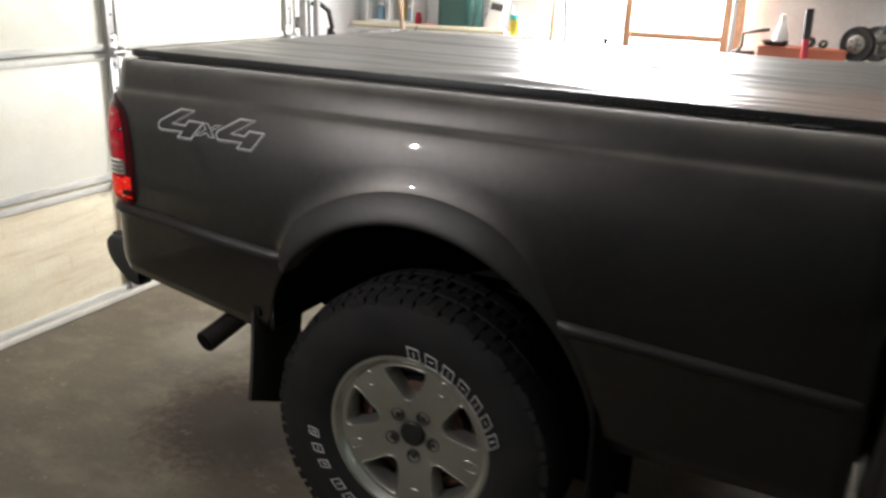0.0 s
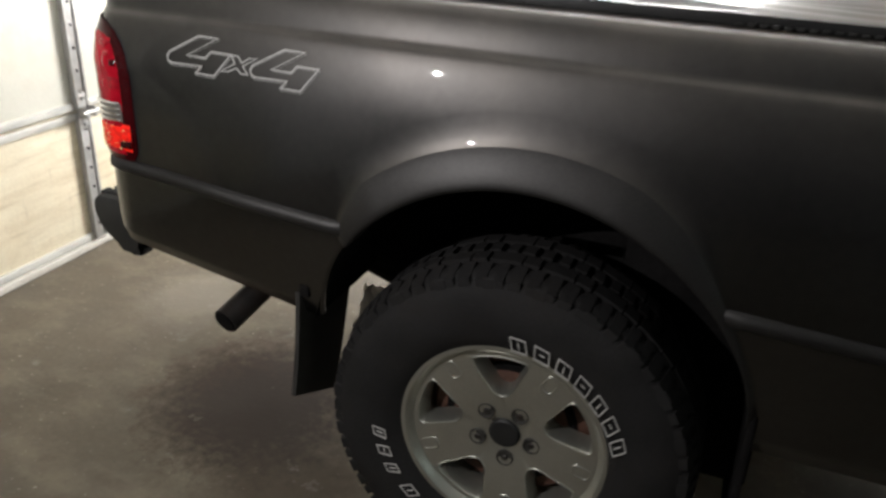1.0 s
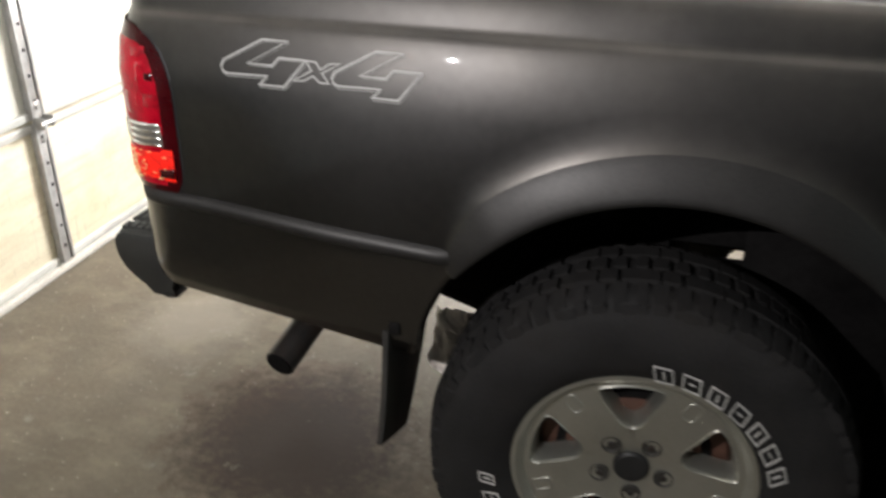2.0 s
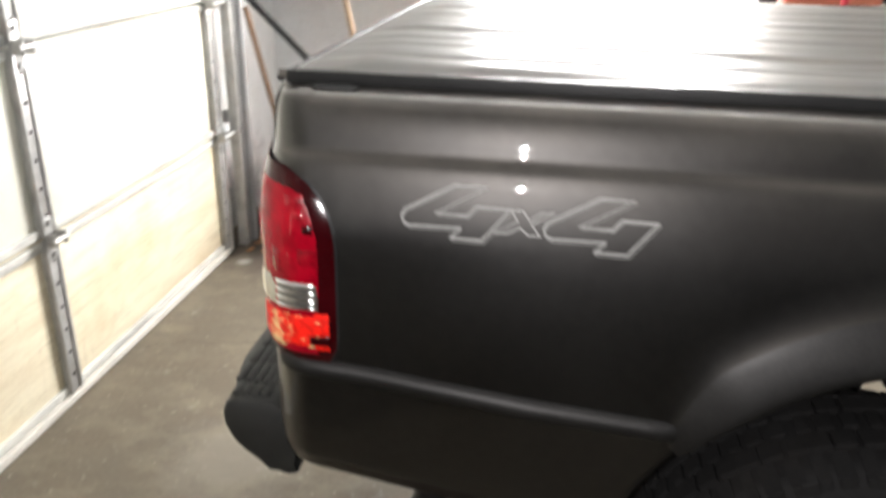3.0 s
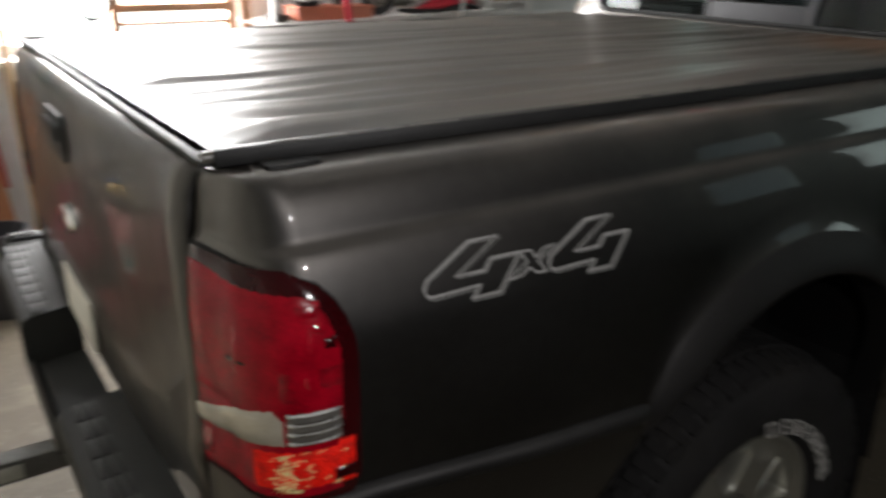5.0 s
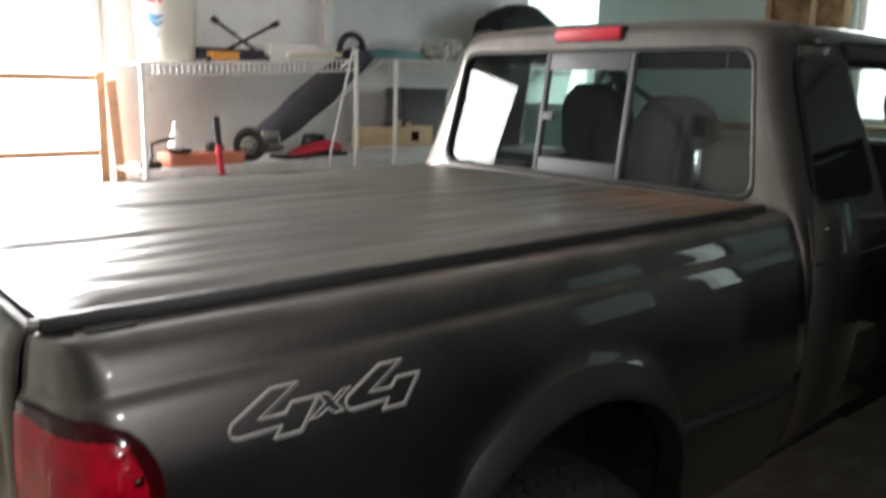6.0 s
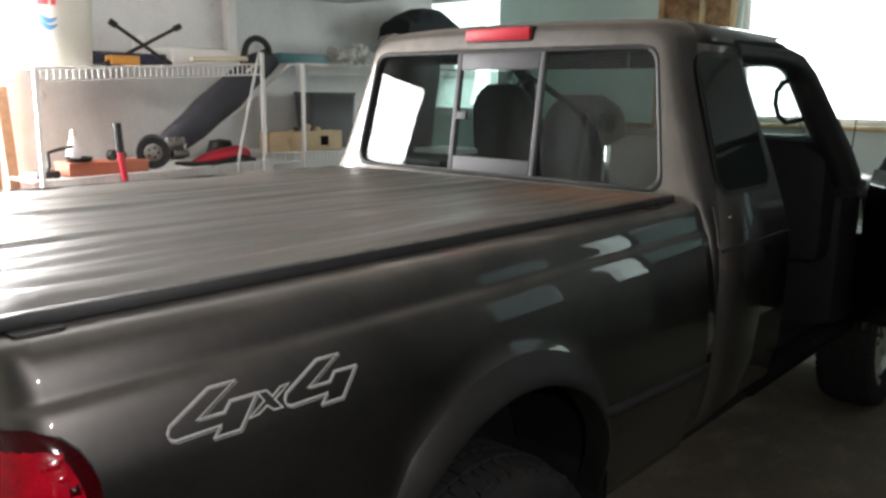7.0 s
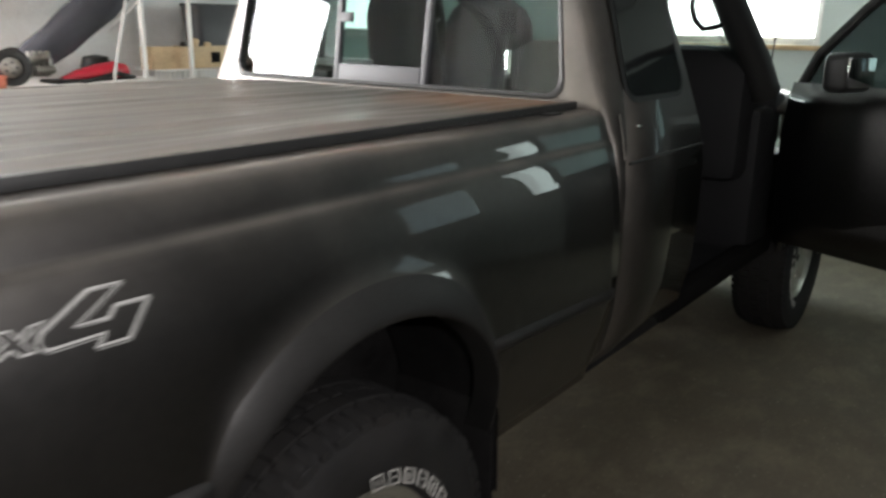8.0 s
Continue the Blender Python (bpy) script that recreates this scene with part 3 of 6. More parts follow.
def bed_side(mirror):
    bm = bmesh.new()
    ss = [CX - x for x in np.concatenate([np.linspace(0.965, 0.462, 12), AX + AR * np.cos(np.linspace(0.02, math.pi - 0.12, 45)), np.linspace(-0.424, CX, 10)])]
    ss += [ARC * k / 8 for k in range(1, 9)] + [ARC + 0.02, ARC + 0.04, ARC + 0.06, ARC + 0.076]
    cols = []
    for s in ss:
        x, _ = corner(s)
        zb = lower_edge(max(x, -0.9))
        col = []
        for k in range(14):
            z = zb + (1.06 - zb) * k / 14
            col.append((*corner(s, body_inset(z, s)), z))
        for z, i in PROFILE:
            col.append((*corner(s, body_inset(z, s)), z))
        if s <= 0:
            col.append((x, CY - CR + 0.15, 1.2475))
            col.append((x, CY - CR + 0.152, 1.2))
        else:
            edge = max(CY - CR + 0.15, corner(s)[1])
            col.append((CX - 0.02 * min(1.0, s / ARC), edge, 1.2475))
            col.append((CX - 0.02 * min(1.0, s / ARC), edge + 0.002, 1.2))
        cols.append(col)
    for c in cols:
        c[:] = [(p[0], p[1] * mirror, p[2]) for p in c]
    ring_skin(bm, cols, closed=False)
    bmesh.ops.remove_doubles(bm, verts=bm.verts, dist=0.0004)
    ob = part("bed_side", bm, PAINT, truck, angle=50)
    so = ob.modifiers.new("thick", "SOLIDIFY")
    so.thickness, so.offset = 0.006, -1
    return ob


FLAPRUBBER = mat("dusty_flap_rubber", (0.028, 0.027, 0.025), 0.7, 0, 0.25, 10, 200, 0.3, 0.001, Specular_IOR_Level=0.2)
for mirror in (1, -1):
    bed_side(mirror)
    # wheel arch flare: a hollow blend out of the panel, then a sloping face to a rolled lip
    blend, rings = [], []
    for k in range(65):
        f0 = k / 64
        a = radians(3 + 142 * f0)
        c, s = math.cos(a), math.sin(a)
        rise = min(1.0, max(0.0, (math.degrees(a) - 28) / 42))
        fade = rise * rise * (3 - 2 * rise) * min(1.0, 9 * (1 - f0)) ** 0.6
        w = 0.012 + 0.055 * fade
        row = []
        for f, out in ((1.9, 0.0004), (1.6, 0.0009), (1.35, 0.0022), (1.15, 0.0046), (1.03, 0.0072), (0.97, 0.0095), (0.8, 0.0142), (0.6, 0.0192), (0.4, 0.0236), (0.2, 0.0268), (0.07, 0.028), (0.0, 0.0272), (-0.05, 0.024), (-0.07, 0.016), (-0.07, -0.06)):
            r = AR - 0.004 + w * f
            z = AZ + r * s
            inset = body_inset(z, CX - AX - r * c)
            o = out * (0.25 + 0.75 * fade if out > 0 else 1.0)
            if f > 1.5:
                o = 0.0005
            row.append((AX + r * c, mirror * (CY - CR + inset - o), z))
        blend.append(row[:5])
        rings.append(row[4:])
    bm = bmesh.new()
    ring_skin(bm, blend, closed=False)
    part("arch_swage", bm, PAINT, truck, angle=60)
    bm = bmesh.new()
    ring_skin(bm, rings, closed=False)
    part("wheel_flare", bm, FLARE, truck, "satin grey wheel arch flare", angle=60)
    # rub strips before and behind the wheel
    for xa, xb, za, zb in ((-0.93, -0.335, 0.857, 0.815), (0.372, 0.955, 0.802, 0.772)):
        bm = bmesh.new()
        rings = []
        for k in range(25):
            x = xa + (xb - xa) * k / 24
            s = CX - x
            zc = za + (zb - za) * k / 24
            end = min(1.0, min(k, 24 - k) / 1.5 + 0.35)
            px, py = corner(s, body_inset(zc, s))
            nx, ny = (0.0, -1.0) if s <= 0 else (-math.sin(s / CR), -math.cos(s / CR))
            row = []
            for dz, o in ((0.017, -0.002), (0.013, 0.008), (0.004, 0.013), (-0.006, 0.0125), (-0.013, 0.007), (-0.017, -0.006)):
                o *= end
                row.append((px + nx * o, (py + ny * o) * mirror, zc + dz))
            rings.append(row)
        ring_skin(bm, rings, closed=False)
        part("rub_strip", bm, FLARE, truck, angle=50)
    # stake pockets with black inserts in the rail
    for xp in (-0.855, 0.785):
        bm = prism(rounded(xp, mirror * -0.765, 0.066, 0.03, 0.005, 3), 1.2476, 1.2515, "z")
        part("stake_pocket", bm, BLACK, truck)
    # wheel house
    bm = bmesh.new()
    rings = []
    for k in range(21):
        a = math.pi * k / 20
        rings.append([(AX + 0.45 * math.cos(a), mirror * y, max(0.575 if k > 10 else 0.45, AZ - 0.005 + 0.45 * math.sin(a)) - (0.13 if k == 0 else 0)) for y in (-0.85, -0.7, -0.565)] + [(AX + 0.45 * math.cos(a), mirror * -0.555, max(0.845, AZ - 0.02 + 0.45 * math.sin(a)))])
    ring_skin(bm, rings, closed=False)
    house = part("wheel_house", bm, FRAMEBLACK, truck)
    for xa, xb, za, zb in ((-0.46, 0.02, 0.565, 0.85), (0.16, 0.5, 0.22, 0.85), (0.02, 0.16, 0.742, 0.85), (0.02, 0.16, 0.6, 0.716)):
        part("inner_fender", boxm((xa, mirror * -0.55 - 0.003, za), (xb, mirror * -0.55 + 0.003, zb), 0.001), FRAMEBLACK, house)
    part("splash_panel", boxm((0.455, mirror * -0.59 - 0.25, 0.22), (0.47, mirror * -0.59 + 0.25, 0.62), 0.004), FRAMEBLACK, truck)
    # mud flap, hung from a bracket and curling a little towards its foot
    bm = bmesh.new()
    rings = []
    for k in range(13):
        f = k / 12
        turn = radians(-14 + 16 * f)
        w = 0.085 + 0.012 * f
        cx, cy = -0.45 - 0.02 * f - 0.015 * f * f, -0.77
        row = []
        for u, t in ((-1, -0.005), (-0.4, -0.006), (0.4, -0.006), (1, -0.005), (1, 0.005), (0.4, 0.006), (-0.4, 0.006), (-1, 0.005)):
            row.append((cx + w * u * -math.sin(turn) + t, mirror * (cy + w * u * math.cos(turn)), 0.64 - 0.32 * f + 0.012 * u * (1 - f) - 0.05 * u * f * f))
        rings.append(row)
    ring_skin(bm, rings)
    flap = part("mud_flap", bm, FLAPRUBBER, truck, "black rubber mud flap", angle=40)
    part("flap_bracket", boxm((-0.462, mirror * -0.76 - 0.1, 0.625), (-0.44, mirror * -0.76 + 0.1, 0.655), 0.004), FRAMEBLACK, flap)

part("bed_floor", prism([(-0.93, -0.78), (-0.45, -0.78), (-0.45, -0.56), (0.49, -0.56), (0.49, -0.78), (0.96, -0.78), (0.96, 0.78), (0.49, 0.78), (0.49, 0.56), (-0.45, 0.56), (-0.45, 0.78), (-0.93, 0.78)], 0.845, 0.87, "z"), FRAMEBLACK, truck)
bm = bmesh.new()
rows = []
for i in range(15):
    row = []
    for j in range(13):
        u, v = i / 14, j / 12
        crease = 0.03 * abs(noise.noise((u * 4, v * 3, 1.0))) + 0.022 * abs(noise.noise((u * 9, v * 8, 4.0)))
        row.append((-0.435 + 0.12 * u + 0.02 * noise.noise((v * 3, u, 2.0)), -0.6 - crease - 0.05 * v, 0.545 - 0.15 * v * (0.55 + 0.45 * math.sin(math.pi * (0.15 + 0.75 * u))) + 0.012 * noise.noise((u * 5, v * 2, 8.0))))
    rows.append(row)
ring_skin(bm, rows, closed=False)
scrap = part("plastic_sheet", bm, mat("crumpled_clear_plastic", (0.62, 0.57, 0.52), 0.22, 0, 0.15, 25, 160, 0.5, 0.003, coat=0.6), truck, "crumpled milky plastic sheet behind the wheel", smooth=False)
scrap.modifiers.new("thick", "SOLIDIFY").thickness = 0.002
part("bed_front", boxm((0.94, -0.78, 0.76), (0.965, 0.78, 1.24)), PAINT, truck)
for y in (-0.42, 0.42):
    part("frame_rail", boxm((-0.95, y - 0.03, 0.69), (3.9, y + 0.03, 0.757), 0.008), FRAMEBLACK, truck)
# deep boxes added under the rails to hide lit floor beyond
for y in (-0.42, 0.42):
    part("frame_blocker", boxm((0.36, y - 0.028, 0.42), (2.9, y + 0.028, 0.689), 0.008), FRAMEBLACK, truck)
# added dark sheet in place of the tyre's shadow on the floor behind
part("shade_sheet", boxm((0.3, -0.385, 0.3), (0.72, -0.375, 0.6), 0.003), FRAMEBLACK, truck)
part("rear_axle", tubem([(0, -0.72, 0.39), (0, -0.2, 0.39), (0, -0.14, 0.39), (0, 0.14, 0.39), (0, 0.2, 0.39), (0, 0.72, 0.39)], [0.045, 0.045, 0.12, 0.12, 0.045, 0.045], 14), FRAMEBLACK, truck)
for y in (-0.5, 0.5):
    part("leaf_spring", tubem([(-0.62, y, 0.6), (-0.3, y, 0.5), (0, y, 0.47), (0.3, y, 0.5), (0.62, y, 0.58)], 0.03, 8), FRAMEBLACK, truck)
    part("shock_absorber", tubem([(-0.1, y * 0.9, 0.4), (-0.28, y * 0.8, 0.75)], 0.03, 10), FRAMEBLACK, truck)
# added box, blocks the bright floor seen through the gap above the tyre
part("gap_blocker", boxm((-0.36, -0.37, 0.5), (0.03, -0.24, 0.665), 0.04), FRAMEBLACK, truck)
part("fuel_tank", boxm((0.75, -0.3, 0.48), (1.6, 0.3, 0.72), 0.04), FRAMEBLACK, truck)
part("tail_pipe", tubem([(0.35, -0.45, 0.6), (-0.2, -0.48, 0.62), (-0.45, -0.47, 0.62), (-0.62, -0.46, 0.57), (-0.695, -0.53, 0.52), (-0.718, -0.63, 0.475), (-0.742, -0.75, 0.434)], 0.034, 18), DARKSTEEL, truck, "rust-dulled steel tail pipe")
part("pipe_mouth", lathe([(0.0, -0.003), (0.0295, -0.003), (0.031, 0.006)], 18, look((-0.7425, -0.7515, 0.4335), (-0.7665, -0.8715, 0.3925))), FRAMEBLACK, truck)

# tailgate, slightly bowed
bm = bmesh.new()
rows = []
for z, o in ((0.7, -0.02), (0.72, 0.0), (0.8, 0.004), (0.86, 0.012), (0.9, 0.004), (1.0, 0.004), (1.1, 0.006), (1.18, 0.004), (1.215, 0.0), (1.24, -0.012), (1.25, -0.03), (1.25, -0.06)):
    rows.append([(-0.966 - o - 0.018 * (1 - (y / 0.713) ** 2), y, z) for y in np.linspace(-0.713, 0.713, 25)])
ring_skin(bm, rows, closed=False)
gate = part("tailgate", bm, PAINT, truck, angle=50)
so = gate.modifiers.new("thick", "SOLIDIFY")
so.thickness = 0.02
bm = prism(rounded(0.0, 1.155, 0.2, 0.085, 0.03), -0.9945, -0.98, "x", 0.004)
part("handle_bezel", bm, BLACK, gate)
part("handle_lever", boxm((-1.003, -0.07, 1.15), (-0.995, 0.07, 1.18), 0.006), BLACK, gate)
part("badge", lathe([(0.0, 0.006), (0.02, 0.006), (0.026, 0.0), (0.026, -0.01)], 24, Matrix.Translation((-0.995, 0.0, 0.99)) @ pose(0, 0, 0, 0, -90, 0) @ Matrix.Diagonal((1.0, 2.4, 1, 1))), CHROME, gate, "plain oval chrome badge")
part("sticker", boxm((-1.0, -0.13, 0.76), (-0.9925, 0.13, 0.86), 0.001), mat("paper_white", (0.75, 0.73, 0.66), 0.7), gate, "plain white sticker")

# tail lamps


def lamp_front(z):
    """How far forward of the corner the lens reaches at a height."""
    if z > 1.04:
        f = min(1.0, (z - 1.04) / 0.112)
        return -0.04 + 0.0 - 0.006 + 0.062 * (1 - math.sqrt(max(0.0, 1 - f * f))) * 1.35
    if z < 0.9:
        f = (0.9 - z) / 0.03
        return -0.047 + 0.012 * f * f
    return -0.046 - 0.001 * (1.04 - z)


def lens_patch(name, z0, z1, s1, out, material, mirror, parent, s0=None, grow=0.0, n=14, label="", tilt=0.0):
    bm = bmesh.new()
    rows = []
    for i in range(n + 1):
        z = z0 + (z1 - z0) * i / n
        a = (lamp_front(min(max(z, 0.868), 1.152)) if s0 is None else s0) - grow
        row = []
        for k in range(15):
            f = k / 14
            s = a + (s1 + grow - a) * f
            o = out - (0.004 if k in (0, 14) or i in (0, n) else 0.0)
            x, y = corner(s, body_inset(z, s) - o)
            row.append((x, y * mirror, z - tilt * f))
        rows.append(row)
    ring_skin(bm, rows, closed=False)
    return part(name, bm, material, parent, label, angle=50)


def lens_area(name, s0, s1, low, high, out, material, mirror, parent, label="", ns=12, nz=5):
    """A raised patch of the lens between two curves of height over s."""
    bm = bmesh.new()
    rows = []
    for i in range(nz + 1):
        row = []
        for k in range(ns + 1):
            s = s0 + (s1 - s0) * k / ns
            a, b = low(s), high(s)
            o = out - (0.003 if k in (0, ns) or i in (0, nz) else 0.0)
            z = a + (b - a) * i / nz
            x, y = corner(s, body_inset(z, s) - o)
            row.append((x, y * mirror, z))
        rows.append(row)
    ring_skin(bm, rows, closed=False)
    return part(name, bm, material, parent, label, angle=50)


def level(z):
    return lambda s: z


def falling(z, d1, d2):
    """A height that drops by d1 towards s = 0.14 and by d2 more towards the tailgate."""
    return lambda s: z - d1 * min(1.0, max(0.0, (s - 0.055) / 0.085)) ** 1.5 - d2 * max(0.0, (s - 0.14) / 0.05)


for mirror in (1, -1):
    tl = lens_patch("tail_lamp", 0.861, 1.159, ARC + 0.076, 0.003, BLACK, mirror, truck, grow=0.004, label="red and clear tail lamp in a black bezel", tilt=-0.006)
    lens_patch("lens_margin", 0.866, 1.155, ARC + 0.074, 0.009, MARGIN, mirror, tl, grow=-0.003, label="dark red edge of the lens", tilt=-0.006)
    lens_patch("red_lens", 0.968, 1.13, ARC + 0.088, 0.0112, LENSRED, mirror, tl, grow=-0.02, tilt=-0.017)
    lens_patch("red_strip", 0.878, 0.992, ARC + 0.088, 0.0106, LENSRED, mirror, tl, grow=-0.022)
    lens_area("reversing_lens", 0.046, ARC + 0.068, falling(0.951, 0.01, 0.002), falling(0.998, 0.026, 0.012), 0.0135, LENSCLEAR, mirror, tl, "clear reversing lens")
    hb = lens_area("lens_box", -0.017, 0.044, level(0.951), level(0.998), 0.0125, LENSBOX, mirror, tl, "ribbed silver reversing bulb housing")
    for k in range(4):
        z = 0.953 + k * 0.0118
        lens_area("lens_rib", -0.015, 0.042, level(z), level(z + 0.0055), 0.0165, CHROME, mirror, hb, nz=3)
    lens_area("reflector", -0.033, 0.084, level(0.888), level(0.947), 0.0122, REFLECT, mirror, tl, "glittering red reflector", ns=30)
    # ragged yellow streaks put the torch's glare into the reflector's colour
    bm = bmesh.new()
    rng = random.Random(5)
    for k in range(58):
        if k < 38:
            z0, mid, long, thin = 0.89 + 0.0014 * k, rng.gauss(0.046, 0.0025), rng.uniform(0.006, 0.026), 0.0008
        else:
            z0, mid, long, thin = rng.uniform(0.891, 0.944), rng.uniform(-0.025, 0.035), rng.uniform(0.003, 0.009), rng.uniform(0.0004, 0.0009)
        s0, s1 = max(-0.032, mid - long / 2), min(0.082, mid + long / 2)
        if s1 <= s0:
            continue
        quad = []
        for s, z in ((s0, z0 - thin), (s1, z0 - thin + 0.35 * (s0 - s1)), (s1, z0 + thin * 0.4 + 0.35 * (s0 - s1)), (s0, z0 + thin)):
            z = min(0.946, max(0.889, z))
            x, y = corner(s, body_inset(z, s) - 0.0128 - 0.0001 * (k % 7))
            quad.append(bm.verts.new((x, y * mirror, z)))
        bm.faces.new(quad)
    tagged(part("painted_glint", bm, HOT, tl, "yellow streaks that paint the torch glare on the reflector", smooth=False), kind="stuff")
    lens_area("lens_facet", 0.158, 0.176, level(0.893), level(0.934), 0.0125, FACET, mirror, tl)
    lens_area("screw_notch", -0.034, -0.004, level(0.895), lambda s: 0.913 - 0.25 * max(0.0, s + 0.014), 0.0145, MARGIN, mirror, tl, "dark screw recess")
    # the tall strip at s 0.092 paints a column of glints
    for s0, s1, z0, z1, material in ((0.008, 0.018, 1.06, 1.1, FACET), (-0.004, 0.018, 1.086, 1.1, FACET), (0.016, 0.023, 1.02, 1.04, FACET), (-0.02, 0.012, 1.016, 1.05, PRISM), (0.0, 0.034, 1.102, 1.122, PRISM), (-0.014, 0.003, 1.066, 1.082, MARGIN), (0.03, 0.05, 1.0, 1.05, PRISM), (0.092, 0.1, 1.02, 1.115, FACET), (0.075, 0.12, 1.048, 1.052, MARGIN)):
        lens_area("lens_facet", s0, s1, level(z0), level(z1), 0.0124, material, mirror, tl, ns=4, nz=4)

# decal, outlined letters
FOUR = [(-0.729, 1.103), (-0.662, 1.136), (-0.615, 1.135), (-0.683, 1.1), (-0.644, 1.1), (-0.632, 1.112), (-0.583, 1.111), (-0.621, 1.068), (-0.667, 1.069), (-0.654, 1.082), (-0.722, 1.081), (-0.731, 1.085), (-0.734, 1.094)]
CROSS = [(-0.587, 1.1105), (-0.568, 1.11), (-0.56, 1.1), (-0.545, 1.109), (-0.525, 1.11), (-0.5555, 1.0935), (-0.543, 1.079), (-0.561, 1.079), (-0.572, 1.0875), (-0.588, 1.08), (-0.608, 1.079), (-0.577, 1.0965)]


def outline(points, width, move=(0, 0)):
    """A thin closed band along a polygon, lying on the panel."""
    bm = bmesh.new()
    pts = [Vector((x + move[0] - 0.006, z + move[1] + 0.006 + 0.07 * (z - 1.068))) for x, z in points]
    n = len(pts)
    area = sum(pts[i].x * pts[(i + 1) % n].y - pts[(i + 1) % n].x * pts[i].y for i in range(n))
    sign = 1 if area > 0 else -1
    outer, inner = [], []
    for i in range(n):
        a, b, c = pts[i - 1], pts[i], pts[(i + 1) % n]
        d0, d1 = (b - a).normalized(), (c - b).normalized()
        nrm = (Vector((-d0.y, d0.x)) + Vector((-d1.y, d1.x))) * sign
        nrm = nrm.normalized() / max(0.5, nrm.length / 2)
        outer.append(b)
        inner.append(b + nrm * width)

    def at(p, o):
        return bm.verts.new((p.x, CY - CR + body_inset(p.y) - o, p.y))
    vo, vi = [at(p, 0.0022) for p in outer], [at(p, 0.0022) for p in inner]
    for i in range(n):
        j = (i + 1) % n
        bm.faces.new((vo[i], vo[j], vi[j], vi[i]))
    r = bmesh.ops.extrude_face_region(bm, geom=list(bm.faces))
    bmesh.ops.translate(bm, vec=(0, 0.001, 0), verts=[v for v in r["geom"] if isinstance(v, bmesh.types.BMVert)])
    return bm


FOUR2 = [(x + 0.192, z - 0.0045) for x, z in FOUR]
for name, pts, w in (("numeral_four", FOUR, 0.003), ("letter_x", CROSS, 0.0024), ("numeral_four", FOUR2, 0.003)):
    part(name, outline(pts, w), DECAL, truck, "silver outlined decal reading 4x4", smooth=False)
SHADOW = mat("grey_decal_shadow", (0.2, 0.198, 0.19), 0.55, 0.0)
for pts in (FOUR, FOUR2):
    part("decal_shadow", outline(pts, 0.0016, (0.002, -0.0035)), SHADOW, truck, smooth=False)

# tonneau cover: vinyl over cross bows, sagging a little between them
bm = bmesh.new()
rows = []
NX, NY = 60, 150
for i in range(NX + 1):
    x = -0.93 + 1.885 * i / NX
    row = []
    for j in range(NY + 1):
        y = -0.725 + 1.45 * j / NY
        e = min(1.0, min(i, NX - i) / 3, min(j, NY - j) / 4)
        wave = 0.001 * math.sin(y * 95 + 2.2 * math.sin(x * 1.7 + y * 3)) * (0.55 + 0.9 * noise.noise((x * 1.2, y * 5, 0.0)))
        wave += 0.0036 * noise.noise((x * 1.3, y * 13.0, 3.0)) + 0.0018 * noise.noise((x * 0.9, y * 30.0, 9.0)) + (0.003 * noise.noise((x * 0.8, y * 7.0, 2.0)) + 0.0035 * noise.noise((x * 3.0, y * 11.0, 6.0)) * abs(y / 0.72) ** 3) * (0.4 + 1.2 * abs(y / 0.72) ** 2) + 0.0012 * noise.noise((x * 5, y * 4, 5.0)) + 0.0016 * noise.noise((x * 4.5, y * 26.0, 11.0)) * (0.3 + abs(y / 0.72))
        fall = min(1.0, max(0.0, (y - 0.1) / 0.62))
        row.append((x, y, 1.262 + (0.008 + wave * 1.7) * e - 0.014 * fall * fall))
    rows.append(row)
ring_skin(bm, rows, closed=False)
cover = part("tonneau_cover", bm, VINYL, truck, "black vinyl roll-up tonneau cover")
for y0, y1, top in ((-0.745, -0.722, 1.267), (0.722, 0.745, 1.2525)):
    bm = bmesh.new()
    box(bm, (-0.935, y0, 1.248), (0.955, y1, top), 0.002)
    part("side_rail", bm, BLACK, cover)
bm = bmesh.new()
rings = []
for j in range(41):
    y = -0.738 + 1.476 * j / 40
    r = 0.006 + 0.0016 * noise.noise((y * 14, 0, 0)) + 0.0008 * noise.noise((y * 45, 0, 3))
    rings.append([(-0.945 + r * 1.2 * math.cos(a), y, 1.2545 + 0.0015 * noise.noise((y * 9, 0, 5)) + r * math.sin(a)) for a in (2 * math.pi * k / 10 for k in range(10))])
ring_skin(bm, rings)
HEM = mat("black_vinyl_hem", (0.012, 0.0115, 0.011), 0.5, 0, 0.2, 14, 300, 0.3, 0.001, Specular_IOR_Level=0.35)
part("rear_bar", bm, HEM, cover)
for s in (-1, 1):
    bm = bmesh.new()
    rings = []
    for j in range(121):
        x = -0.948 + 1.893 * j / 120
        r = (0.0085 if x < 0.8 else 0.0085 - 0.03 * (x - 0.8)) * (1.0 if s < 0 else 0.7) + 0.0025 * noise.noise((x * 9, s, 0)) + 0.0015 * noise.noise((x * 30, s, 4))
        rings.append([(x, s * 0.735 + r * 0.8 * math.cos(a), (1.259 if s < 0 else 1.2495) + 0.002 * noise.noise((x * 5, s, 7)) + r * math.sin(a)) for a in (2 * math.pi * k / 10 for k in range(10))])
    ring_skin(bm, rings)
    part("side_hem", bm, VINYL, cover, "wrinkled black vinyl hem")
bm = bmesh.new()
for k in range(30):
    x = 0.3 + k * 0.0185
    box(bm, (x, -0.752, 1.2485), (x + 0.012, -0.745, 1.2535 + 0.0015 * (k % 2)), 0.0012, seg=1)
tagged(part("hook_strip", bm, HEM, cover, "black ribbed fastening strip", smooth=False), kind="stuff")

